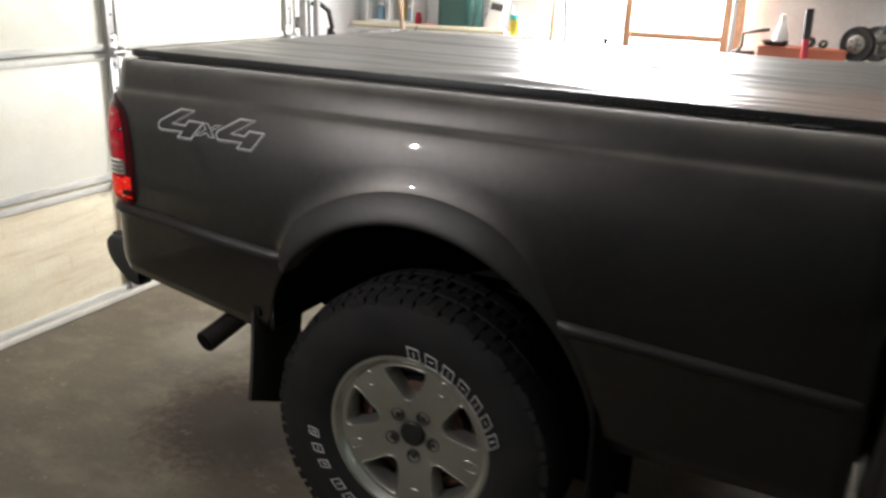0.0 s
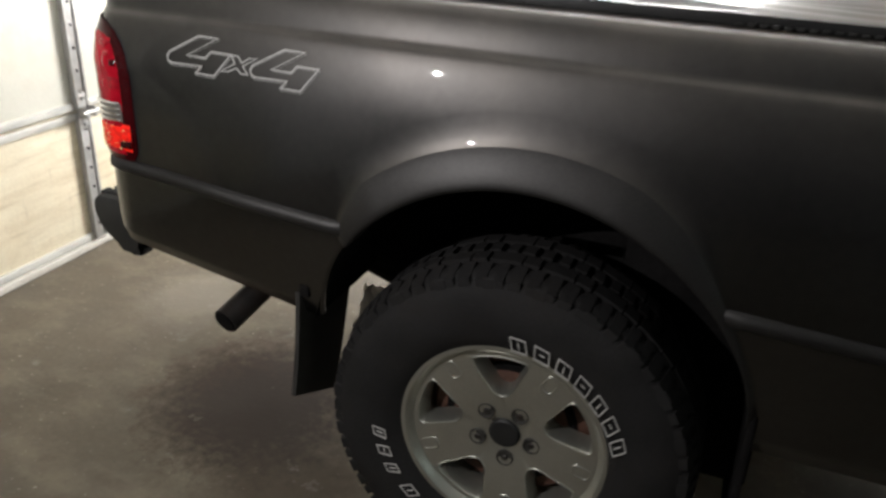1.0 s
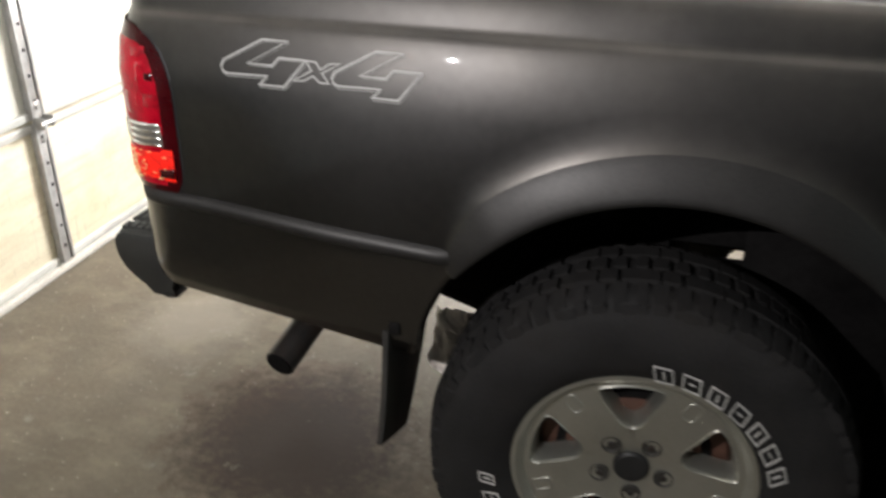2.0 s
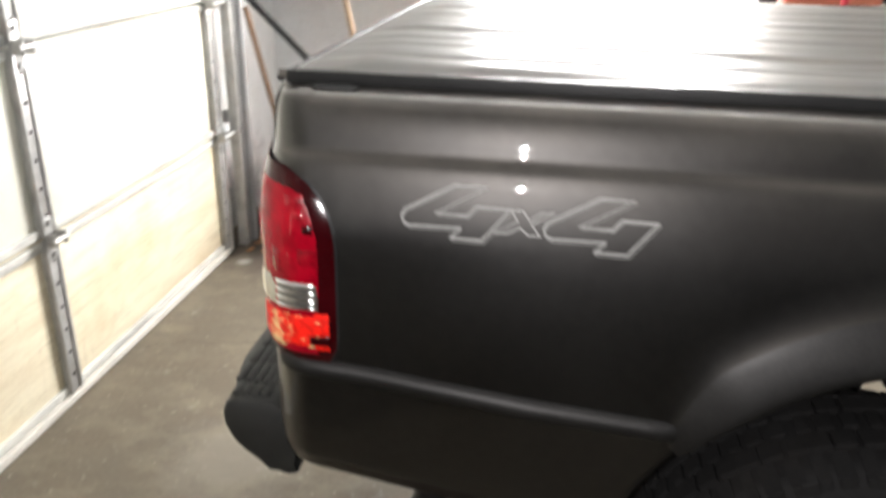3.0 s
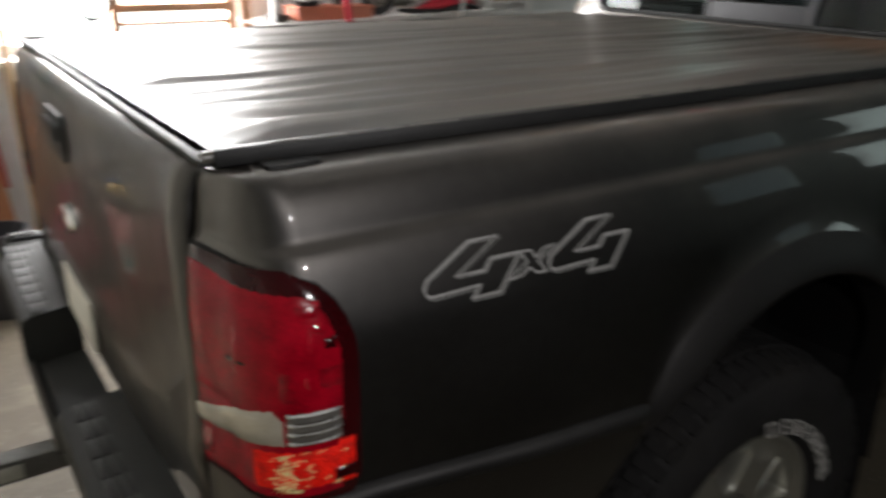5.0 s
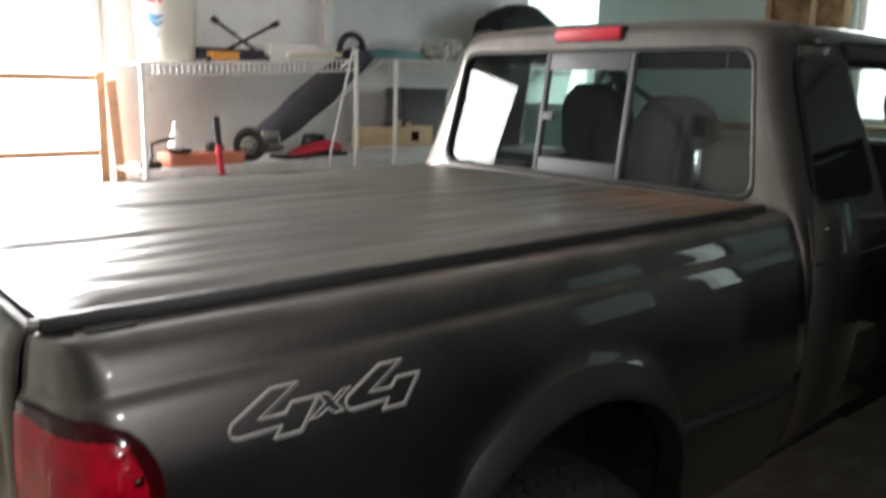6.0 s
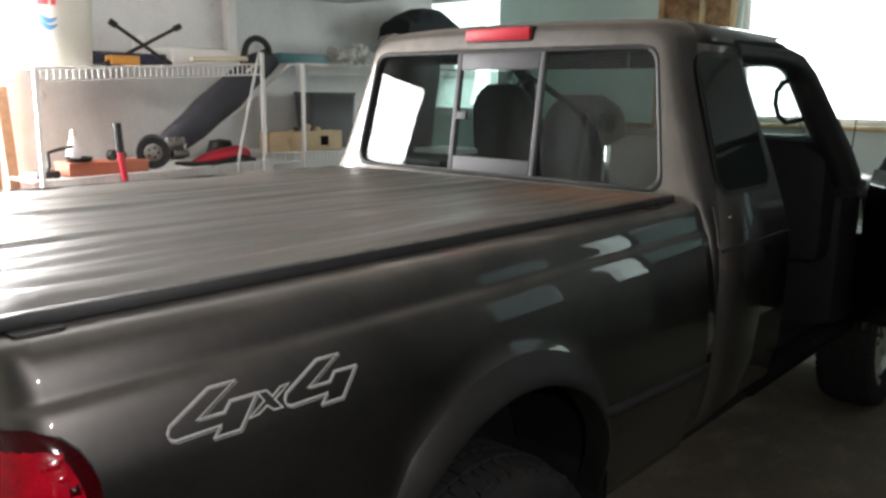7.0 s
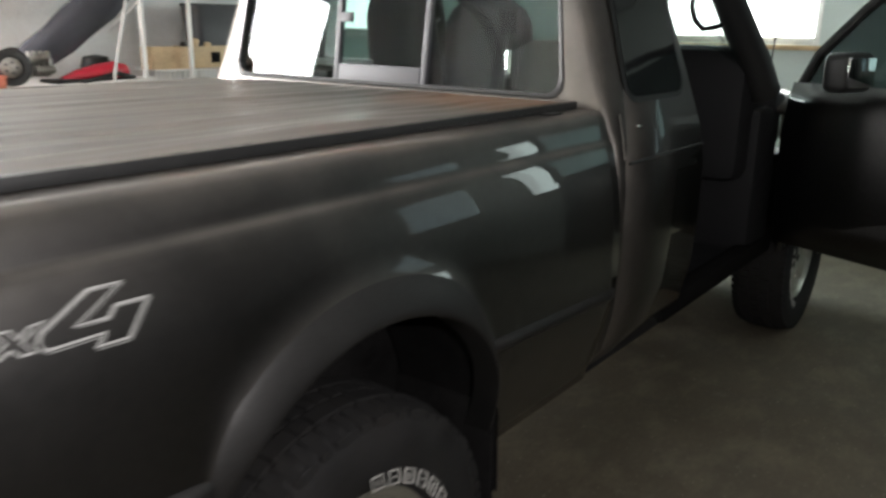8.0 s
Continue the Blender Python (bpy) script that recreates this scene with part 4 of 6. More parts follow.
# step bumper
BUMPER = mat("weathered_bumper_plastic", (0.023, 0.023, 0.0215), 0.6, 0, 0.2, 12, 300, 0.3, 0.001, Specular_IOR_Level=0.3)
bm = bmesh.new()
rings = []
for j in range(49):
    y = -0.75 + 1.5 * j / 48
    e = max(0.0, abs(y) - 0.6) / 0.15
    fx = 0.034 * e ** 1.8
    dip = 0.1 if abs(y) < 0.2 else 0.0
    top = 0.712 - dip - 0.006 * e
    low = 0.563 + 0.02 * e
    rings.append([(-0.975 + fx * 0.2, y, top + 0.012), (-1.07 + fx, y, top + 0.002), (-1.09 + fx, y, top - 0.008), (-1.097 + fx, y, top - 0.03 + dip * 0.3), (-1.088 + fx + 0.018 * e, y, 0.632 + 0.012 * e), (-1.05 + fx + 0.03 * e, y, low + 0.02 + 0.012 * e), (-1.005 + fx + 0.01 * e, y, low), (-0.985 + fx * 0.6, y, low + 0.025)])
ring_skin(bm, rings)
bump = part("rear_bumper", bm, BUMPER, truck, "black plastic-topped step bumper", angle=30)
for s in (-1, 1):
    for i in range(9):
        for k in range(5):
            x = -1.068 + 0.0165 * k
            y0 = s * (0.225 + i * 0.062)
            if i == 8:
                x += 0.012
            a, b = sorted((y0, y0 + s * (0.06 if i < 8 else 0.05)))
            part("tread_pad", boxm((x, a, 0.712), (x + 0.0138, b, 0.7185), 0.0025), BUMPER, bump)
    cap = prism([(-0.97, 0.728), (-1.035, 0.73), (-1.052, 0.724), (-1.062, 0.705), (-1.06, 0.676), (-1.045, 0.645), (-1.022, 0.622), (-0.982, 0.597), (-0.957, 0.586), (-0.932, 0.583), (-0.947, 0.597), (-0.954, 0.617), (-0.946, 0.632), (-0.92, 0.645), (-0.915, 0.7)], *sorted((s * 0.742, s * 0.802)), "y", 0.014)
    for k in range(4):
        part("tread_pad", boxm((-1.047 + 0.0165 * k, s * 0.77 - 0.013, 0.724), (-1.0332 + 0.0165 * k, s * 0.77 + 0.013, 0.7335), 0.0025), BUMPER, bump)
    part("end_cap", cap, BUMPER, bump, "rounded black plastic end cap with a hooked lower lip", angle=40)
part("ball_hole", lathe([(0.03, 0.0), (0.03, 0.004), (0.02, 0.005), (0.0, 0.003)], 20, pose(-1.03, 0.06, 0.6085)), FRAMEBLACK, bump)

hitch = part("hitch_bar", boxm((-1.22, 0.005, 0.452), (-0.9, 0.055, 0.502), 0.004), mat("grey_zinc", (0.16, 0.16, 0.155), 0.45, 0.5, 0.2, 14, 140, 0.2, 0.001), truck, "dark steel tow hitch bar")
part("label_plate", boxm((-1.2, 0.002, 0.46), (-1.15, 0.0048, 0.492), 0.0005), mat("label_white", (0.6, 0.6, 0.55), 0.5), hitch)
part("ball_block", boxm((-1.285, -0.005, 0.445), (-1.218, 0.065, 0.51), 0.008), BLACK, hitch)
for at, r in (((-1.248, 0.03, 0.56), 0.029), ((-1.25, 0.03, 0.402), 0.026), ((-1.245, 0.095, 0.48), 0.025)):
    bm = bmesh.new()
    bmesh.ops.create_uvsphere(bm, u_segments=24, v_segments=14, radius=r, matrix=Matrix.Translation(at))
    tube(bm, [at, (-1.25, 0.03, 0.478)], r * 0.55, 14)
    part("tow_ball", bm, BLACK, hitch, "black coated tow ball")

# ---- wheels ----


def wheel():
    """A wheel about the origin, its face towards -y."""
    M = pose(0, 0, 0, 90)  # local z becomes -y
    w = part("wheel", lathe([(0.0, 0.03), (0.14, 0.03), (0.15, 0.02), (0.15, -0.05)], 40, M), FRAMEBLACK, truck, "all-terrain tyre on a silver five-spoke alloy wheel")
    part("brake_drum", lathe([(0.0, 0.034), (0.12, 0.034), (0.128, 0.03), (0.128, 0.024), (0.172, 0.022), (0.18, 0.014), (0.182, -0.05)], 48, M), mat("rusty_drum", (0.07, 0.03, 0.018), 0.8, 0, 0.3, 14, 120, 0.3, 0.001), w, "rust-brown brake drum")
    prof = [(0.222, 0.098), (0.235, 0.112), (0.262, 0.122), (0.3, 0.127), (0.335, 0.125), (0.362, 0.117), (0.378, 0.104), (0.383, 0.09), (0.3855, 0.0), (0.383, -0.09), (0.378, -0.104), (0.335, -0.125), (0.262, -0.122), (0.222, -0.098)]
    part("tyre", lathe(prof, 72, M), RUBBER, w, "black all-terrain tyre")
    bm = bmesh.new()
    n = 70
    for i in range(n):
        for row, (z0, z1, ph, r0, r1) in enumerate(((0.066, 0.118, 0.0, 0.36, 0.3905), (0.02, 0.058, 0.5, 0.378, 0.3935), (-0.026, 0.012, 0.1, 0.378, 0.3935), (-0.068, -0.034, 0.6, 0.378, 0.3935), (-0.118, -0.076, 0.3, 0.36, 0.3905))):
            a0 = 2 * math.pi * (i + ph) / n
            da = 2 * math.pi / n * (0.76 + 0.1 * ((i * 7 + row * 3) % 3 - 1))
            sk = 0.03 * (1 if row % 2 else -1)
            low, high = [], []
            for a, z, o in ((a0, z0, 0), (a0 + da, z0, sk), (a0 + da, z1, sk), (a0, z1, 0)):
                aa = a + o * 0.4
                ro = r1 - (0.014 if row in (0,) and z == z1 or row == 4 and z == z0 else 0.0)
                low.append((r0 * math.cos(aa), r0 * math.sin(aa), z))
                high.append((ro * math.cos(aa), ro * math.sin(aa), z))
            ring_skin(bm, [low, high])
    bm.transform(M)
    tagged(part("tread", bm, RUBBER, w, "chunky all-terrain tread blocks", smooth=False), kind="stuff")
    # shoulder lugs on the sidewall
    bm = bmesh.new()
    for i in range(23):
        a = 2 * math.pi * (i + 0.2) / 23
        box(bm, (0.352, -0.014, 0.112), (0.38, 0.014, 0.1185), 0.003, pose(0, 0, 0, 0, 0, math.degrees(a)), 1)
    bm.transform(M)
    tagged(part("sidewall_lug", bm, RUBBER, w, smooth=False), kind="stuff")
    # raised white outlined lettering, kept as plain outlined blocks on the sidewall
    for start, count, step, rm, hw in ((84, 7, -10.9, 0.2515, 0.0165), (190, 3, 10, 0.268, 0.012), (224, 5, 10.5, 0.262, 0.0165)):
        for i in range(count):
            a = radians(start + i * step)
            bm = bmesh.new()
            hh, t = 0.015, 0.0027
            lean = 0.005 * (1 if step < 0 else -1)
            bars = [(-hw, hw, hh - t, hh), (-hw, hw, -hh, -hh + t), (-hw, -hw + t, -hh + t, hh - t), (hw - t, hw, -hh + t, hh - t)]
            if i % 2:
                bars.append((-hw * 0.35, hw * 0.35, -t * 0.5, t * 0.5))
            else:
                bars.append((-t * 0.5, t * 0.5, -hh * 0.55, hh * 0.45))
            for x0, x1, y0, y1 in bars:
                vs = box(bm, (rm + y0, x0, 0.1222), (rm + y1, x1, 0.1256), 0.0008, seg=1)
                for v in vs:
                    v.co.y += lean * (v.co.x - rm) / hh
            bm.transform(M @ pose(0, 0, 0, 0, 0, math.degrees(a)))
            part("raised_block", bm, LETTERS, w, "raised white outlined block" if i == 0 else "", smooth=False)
    part("rim", lathe([(0.2, -0.09), (0.21, -0.1), (0.224, -0.1), (0.224, -0.095), (0.196, -0.07), (0.19, 0.05), (0.198, 0.078), (0.207, 0.094), (0.215, 0.101), (0.2235, 0.1015), (0.225, 0.098), (0.215, 0.088)], 72, M), ALLOY, w, "silver cast alloy rim")
    # spoked face: five sectors, each round one three-cornered hole
    hole = [(0.1, -0.013), (0.1, 0.013), (0.134, 0.033), (0.17, 0.055), (0.18, 0.047), (0.187, 0.0), (0.18, -0.047), (0.17, -0.055), (0.134, -0.033)]
    for _ in range(2):
        hole = [q for a, b in zip(hole, hole[1:] + hole[:1]) for q in ((a[0] * 0.75 + b[0] * 0.25, a[1] * 0.75 + b[1] * 0.25), (a[0] * 0.25 + b[0] * 0.75, a[1] * 0.25 + b[1] * 0.75))]
    arcs = [radians(d) for d in np.linspace(-36, 36, 25)]
    edge = [(0.206 * math.cos(a), 0.206 * math.sin(a)) for a in arcs] + [(0.028 * math.cos(a), 0.028 * math.sin(a)) for a in reversed(arcs)]
    mid = (0.145, 0.0)
    turns = [2 * math.pi * (k + 0.5) / 96 for k in range(96)]
    face = bmesh.new()

    def dome(p):
        r = math.hypot(*p)
        return 0.066 + 0.017 * math.sin(min(1.0, max(0.0, (r - 0.03) / 0.15)) * math.pi * 0.5)
    for k in range(5):
        turn = Matrix.Rotation(radians(96 + 72 * k), 4, "Z")
        rings = []
        for f, up in ((0.92, -0.05), (0.97, -0.028), (0.995, -0.016), (1.06, -0.007), (1.11, 0.001), (1.13, 0.0018), (1.17, 0.0), (None, 0.5), (None, 1.0)):
            ring = []
            for a in turns:
                h, e = cast(hole, mid, a), cast(edge, mid, a)
                if f is None:
                    g = [mid[i] + (h[i] - mid[i]) * 1.17 for i in (0, 1)]
                    p = [g[i] + (e[i] - g[i]) * up for i in (0, 1)]
                    z = dome(p)
                else:
                    p = [mid[i] + (h[i] - mid[i]) * f for i in (0, 1)]
                    z = dome(p) + up
                ring.append(turn @ Vector((p[0], p[1], z)))
            rings.append(ring)
        ring_skin(face, rings, closed=True, cap=False)
    bmesh.ops.remove_doubles(face, verts=face.verts, dist=0.0005)
    face.transform(M)
    part("spokes", face, ALLOY, w, angle=40)
    part("centre_cap", lathe([(0.0, 0.0765), (0.02, 0.0768), (0.03, 0.0762), (0.0335, 0.073), (0.034, 0.055)], 32, M), BLACK, w, "black centre cap")
    for k in range(5):
        a = radians(60 + 72 * k)
        turn = M @ pose(0, 0, 0, 0, 0, 60 + 72 * k)
        part("nut_recess", lathe([(0.0, 0.0715), (0.0145, 0.072), (0.0168, 0.0762), (0.0182, 0.0762), (0.019, 0.072), (0.019, 0.06)], 16, M @ Matrix.Translation((0.062 * math.cos(a), 0.062 * math.sin(a), 0.0))), mat("recess_grey", (0.035, 0.033, 0.029), 0.6, 0.2) if k == 0 else bpy.data.materials["recess_grey"], w)
        part("wheel_nut", lathe([(0.0, 0.0755), (0.006, 0.0752), (0.0075, 0.074), (0.0075, 0.07)], 6, M @ Matrix.Translation((0.062 * math.cos(a), 0.062 * math.sin(a), 0.0))), DARKSTEEL, w)
        # scooped end of the spoke: a raised rounded border round a shallow hollow
        bm = bmesh.new()
        loop = rounded(0.175, 0.0, 0.036, 0.024, 0.009, 6)
        rows = []
        for g, z in ((1.3, 0.0815), (1.2, 0.0838), (1.05, 0.0842), (0.95, 0.0836), (0.85, 0.0815), (0.5, 0.081)):
            rows.append([(0.175 + (x - 0.175) * g, y * g, z) for x, y in loop])
        ring_skin(bm, rows, closed=True, cap=False)
        bm.faces.new([bm.verts.new((x, y, z)) for x, y, z in rows[-1]])
        bm.transform(turn)
        part("spoke_scoop", bm, ALLOY, w, angle=50)
    return w


w0 = wheel()
w0.matrix_basis = pose(0, -0.75, 0.391)
for m in (pose(3.19, -0.75, 0.391, 0, 25, 0), pose(0, 0.75, 0.391, 0, 40, 180), pose(3.19, 0.75, 0.391, 0, 10, 180)):
    copy_thing(w0, m)

# ---- cab ----


def pane_glass(name, tint):
    """Thin flat glass: tinted, clear to see through, glossier at a glancing angle."""
    m = bpy.data.materials.new(name)
    m.use_nodes = True
    n, l = m.node_tree.nodes, m.node_tree.links
    n.remove(n["Principled BSDF"])
    clear, gloss, edge, mix = n.new("ShaderNodeBsdfTransparent"), n.new("ShaderNodeBsdfGlossy"), n.new("ShaderNodeLayerWeight"), n.new("ShaderNodeMixShader")
    steep, amount = n.new("ShaderNodeMath"), n.new("ShaderNodeMath")
    steep.operation, amount.operation = "POWER", "MULTIPLY_ADD"
    clear.inputs["Color"].default_value = (*tint, 1)
    gloss.inputs["Roughness"].default_value = 0.0
    edge.inputs["Blend"].default_value = 0.5
    l.new(edge.outputs["Facing"], steep.inputs[0])
    steep.inputs[1].default_value = 5.0
    l.new(steep.outputs["Value"], amount.inputs[0])
    amount.inputs[1].default_value, amount.inputs[2].default_value = 0.7, 0.02
    l.new(amount.outputs["Value"], mix.inputs[0])
    l.new(clear.outputs["BSDF"], mix.inputs[1])
    l.new(gloss.outputs["BSDF"], mix.inputs[2])
    l.new(mix.outputs["Shader"], n["Material Output"].inputs["Surface"])
    return m


CABGLASS = pane_glass("lightly_tinted_glass", (0.7, 0.75, 0.74))


def rear_x(z):
    """The rear face of the cab leans forward a little as it rises."""
    return 0.99 + 0.13 * max(0.0, z - 1.25)


CABSIDE = [(0.5, 0.79), (0.58, 0.835), (0.7, 0.862), (0.85, 0.872), (1.05, 0.872), (1.16, 0.857), (1.24, 0.833), (1.34, 0.803), (1.46, 0.764), (1.58, 0.724), (1.66, 0.7), (1.715, 0.688), (1.75, 0.678), (1.775, 0.655), (1.789, 0.605), (1.798, 0.43), (1.803, 0.2), (1.805, 0.0)]


def cab_outline(iy, iz):
    """The cab's cross-section, drawn in by iy at the sides and iz at the roof, as a closed loop."""
    right = [(-max(0.0, y - iy * slim(z) * min(1.0, y / 0.3)), z - iz * max(0.0, (z - 1.5) / 0.33)) for z, y in CABSIDE]
    return right + [(-y, z) for y, z in right[-2::-1]]


def slim(z):
    """The cab's rear corners are sharper below the waist."""
    return 0.25 + 0.75 * min(1.0, max(0.0, (z - 1.1) / 0.25))


CC = (0.0, 1.48)


def taper(loop):
    """The rear window narrows towards its top."""
    return [(y * (1.0 - 0.105 * (z - 1.265) / 0.445), z) for y, z in loop]


WINDOW = taper(rounded(0.0, 1.487, 1.375, 0.445, 0.055, 8))
ANG = [2 * math.pi * k / 160 for k in range(160)]
# denser towards the window's corners
ANG = sorted(set(ANG + [math.atan2(s2 * 0.207 + d2, s1 * 0.665) % (2 * math.pi) for s1 in (1, -1) for s2 in (1, -1) for d2 in np.linspace(-0.05, 0.03, 12)]))
A, B, C, D = cab_outline(0, 0), cab_outline(0.018, 0.014), cab_outline(0.042, 0.034), cab_outline(0.06, 0.05)
rings = []
for loop, dx in ((WINDOW, 0.012), (WINDOW, 0.0), (D, 0.0), (C, 0.006), (B, 0.032), (A, 0.1)):
    ring = []
    for a in ANG:
        y, z = cast(loop, CC, a)
        ring.append((rear_x(z) + dx * slim(z) + (0.09 * max(0.0, z - 1.72) if dx > 0.03 else 0), y, z))
    rings.append(ring)
bm = bmesh.new()
ring_skin(bm, rings, closed=True, cap=False)
part("cab_rear", bm, PAINT, truck, angle=40)
# rear quarters, roof and closed driver's side
bm = bmesh.new()
front = [(y, z) for y, z in A]
n = len(front)


def strip(i0, i1, xs):
    rows = []
    for f in xs:
        rows.append([(f(y, z) if callable(f) else f, y, z) for y, z in front[i0:i1]])
    ring_skin(bm, rows, closed=False)


def start(y, z):
    return rear_x(z) + 0.1 * slim(z) + 0.09 * max(0.0, z - 1.72)


strip(0, 12, [start, 1.3, lambda y, z: 1.58 - 0.18 * max(0.0, z - 1.1)])
strip(11, n - 11, [start, 1.3, 1.5, 1.7, 1.82, lambda y, z: 1.9 + 0.23 * (1 - (y / 0.68) ** 2)])
strip(n - 12, n - 9 + 9, [start, 1.3, lambda y, z: 1.58 - 0.18 * max(0.0, z - 1.1)])
ob = part("cab_shell", bm, PAINT, truck, angle=50)
so = ob.modifiers.new("thick", "SOLIDIFY")
so.thickness, so.offset = 0.03, -1
bm = bmesh.new()
rows = [[(x, y, z) for z, y in CABSIDE[:7]] for x in (1.585, 2.1, 2.72)]
ring_skin(bm, rows, closed=False)
ob = part("driver_door", bm, PLAINGREY, truck)
so = ob.modifiers.new("thick", "SOLIDIFY")
so.thickness = 0.06
part("cab_floor", boxm((1.0, -0.8, 0.5), (2.75, 0.8, 0.56)), DARKTRIM, truck)
part("sill", boxm((1.5, -0.82, 0.5), (2.72, -0.74, 0.58), 0.02), FRAMEBLACK, truck)
for s in (-1, 1):
    bm = bmesh.new()
    tube(bm, [(1.46, s * 0.664, 1.7), (1.8, s * 0.664, 1.703), (1.97, s * 0.66, 1.698), (2.08, s * 0.662, 1.675), (2.15, s * 0.677, 1.62), (2.25, s * 0.717, 1.48), (2.36, s * 0.765, 1.33), (2.44, s * 0.79, 1.21)], [r if s < 0 else 0.6 * r for r in (0.036, 0.037, 0.042, 0.05, 0.055, 0.06, 0.062, 0.065)], 14)
    part("windscreen_pillar", bm, DARKTRIM if s > 0 else BLACK, truck)
    part("drip_rail", tubem([(1.44, s * 0.662, 1.722), (1.8, s * 0.66, 1.724), (1.92, s * 0.654, 1.718), (2.02, s * 0.655, 1.695), (2.12, s * 0.672, 1.638)], [0.026, 0.032, 0.033, 0.035, 0.035], 12), DARKTRIM, truck, "black roof drip rail")
    # grab handle on the pillar
    part("grab_handle", tubem([(2.1, s * 0.65, 1.62), (2.03, s * 0.64, 1.61), (1.99, s * 0.635, 1.575), (1.985, s * 0.635, 1.53), (2.01, s * 0.64, 1.485), (2.07, s * 0.65, 1.455), (2.15, s * 0.665, 1.46), (2.22, s * 0.69, 1.48)], 0.01, 8), BLACK, truck)
bm = bmesh.new()
rows = [[(1.9 + 0.23 * (1 - (y / 0.68) ** 2) + (0.5 + 0.06 * (y / 0.68) ** 2) * f, y * (1 + 0.14 * f), 1.775 - 0.075 * (y / 0.65) ** 4 - 0.54 * f) for y in np.linspace(-0.655, 0.655, 15)] for f in np.linspace(0, 1, 9)]
ring_skin(bm, rows, closed=False)
g = part("windscreen", bm, CABGLASS, truck)
g.modifiers.new("thick", "SOLIDIFY").thickness = 0.005
g.visible_shadow = False
# quarter window, small and dark, with its seal
for s in (-1, 1):
    def wall_y(z, o):
        for (z0, y0), (z1, y1) in zip(CABSIDE, CABSIDE[1:]):
            if z <= z1:
                return s * (y0 + (y1 - y0) * (z - z0) / (z1 - z0) + o)
        return 0.0
    for name, grow, o, material in (("window_seal", 0.016, 0.003, BLACK), ("quarter_window", 0.0, 0.006, DARKGLASS)):
        loop = []
        for a, b in rounded(0, 0, 0.31 + 2 * grow, 0.40 + 2 * grow, 0.045 + grow, 5):
            z = 1.475 + b
            loop.append((1.287 + 0.02 * b + a * (1.13 - 0.58 * b), wall_y(z, o), z))
        bm = bmesh.new()
        c = bm.verts.new((1.287, wall_y(1.475, o), 1.475))
        vs = [bm.verts.new(p) for p in loop]
        mid = [bm.verts.new(((p[0] + 1.287) / 2, wall_y((p[2] + 1.475) / 2, o), (p[2] + 1.475) / 2)) for p in loop]
        for i in range(len(vs)):
            j = (i + 1) % len(vs)
            bm.faces.new((vs[i], vs[j], mid[j], mid[i]))
            bm.faces.new((mid[i], mid[j], c))
        part(name, bm, material, truck)
    # the gap between bed and cab catches a bright edge
    part("panel_edge", tubem([(1.008, s * 0.866, 1.12), (1.014, s * 0.855, 1.17), (1.024, s * 0.834, 1.235)], 0.003, 8), PAINT, truck)
    part("body_groove", tubem([(x, s * (0.8705 - 0.0005 * k), 1.108) for k, x in enumerate((1.03, 1.2, 1.4, 1.565))], 0.0045, 8), BLACK, truck)
    part("door_latch", boxm((1.105, s * 0.848 - 0.006, 1.194), (1.13, s * 0.848 + 0.006, 1.202), 0.003), CHROME, truck)

# rear window in three panes, sliding middle
def pane_box(y0, y1, z0, z1, d0, d1, bev=0.0):
    bm = bmesh.new()
    vs = box(bm, (d0, y0, z0), (d1, y1, z1), bev)
    for v in bm.verts:
        if abs(v.co.y) > 0.6:
            v.co.y = taper([(v.co.y, v.co.z)])[0][0]
        v.co.x += rear_x(v.co.z)
    return bm


glassy = part("rear_glass", pane_box(-0.684, -0.202, 1.268, 1.706, 0.016, 0.02), CABGLASS, truck, "fixed pane of the sliding rear window")
g2 = part("rear_glass", pane_box(0.192, 0.684, 1.268, 1.706, 0.016, 0.02), CABGLASS, truck)
g3 = part("rear_glass", pane_box(-0.178, 0.168, 1.33, 1.635, 0.012, 0.016), CABGLASS, truck)
for g in (glassy, g2, g3):
    g.visible_shadow = False
for y0, y1, z0, z1 in ((-0.2, -0.18, 1.267, 1.708), (0.17, 0.19, 1.267, 1.708), (-0.178, 0.168, 1.637, 1.708), (-0.178, 0.168, 1.267, 1.328)):
    part("window_bar", pane_box(y0, y1, z0, z1, 0.003, 0.024, 0.003), GREYTRIM, truck)
bm = bmesh.new()
rings = []
for o, d in ((0.0, -0.001), (0.006, -0.004), (0.014, -0.001), (0.014, 0.02)):
    ring = []
    for a in ANG:
        y, z = cast(taper(rounded(0.0, 1.487, 1.375 - 2 * o, 0.445 - 2 * o, 0.05, 8)), CC, a)
        ring.append((rear_x(z) + d, y, z))
    rings.append(ring)
ring_skin(bm, rings, closed=True, cap=False)
part("window_gasket", bm, BLACK, truck, "black rubber window gasket")
part("slider_latch", pane_box(0.12, 0.165, 1.46, 1.49, -0.004, 0.012, 0.003), GREYTRIM, truck)
# high brake lamp
bm = prism(rounded(0.005, 1.758, 0.285, 0.042, 0.008, 3), 1.04, 1.08, "x", 0.003)
bm2 = prism(rounded(0.005, 1.758, 0.3, 0.054, 0.01, 3), 1.05, 1.09, "x", 0.002)
bl = part("brake_lamp", bm2, BLACK, truck, "high-mounted brake lamp")
part("lens", bm, mat("pale_red_lens", (0.4, 0.006, 0.02), 0.45, 0, 0.1, 20, 200, 0.1, 0.001, Specular_IOR_Level=0.25), bl, "red lens")

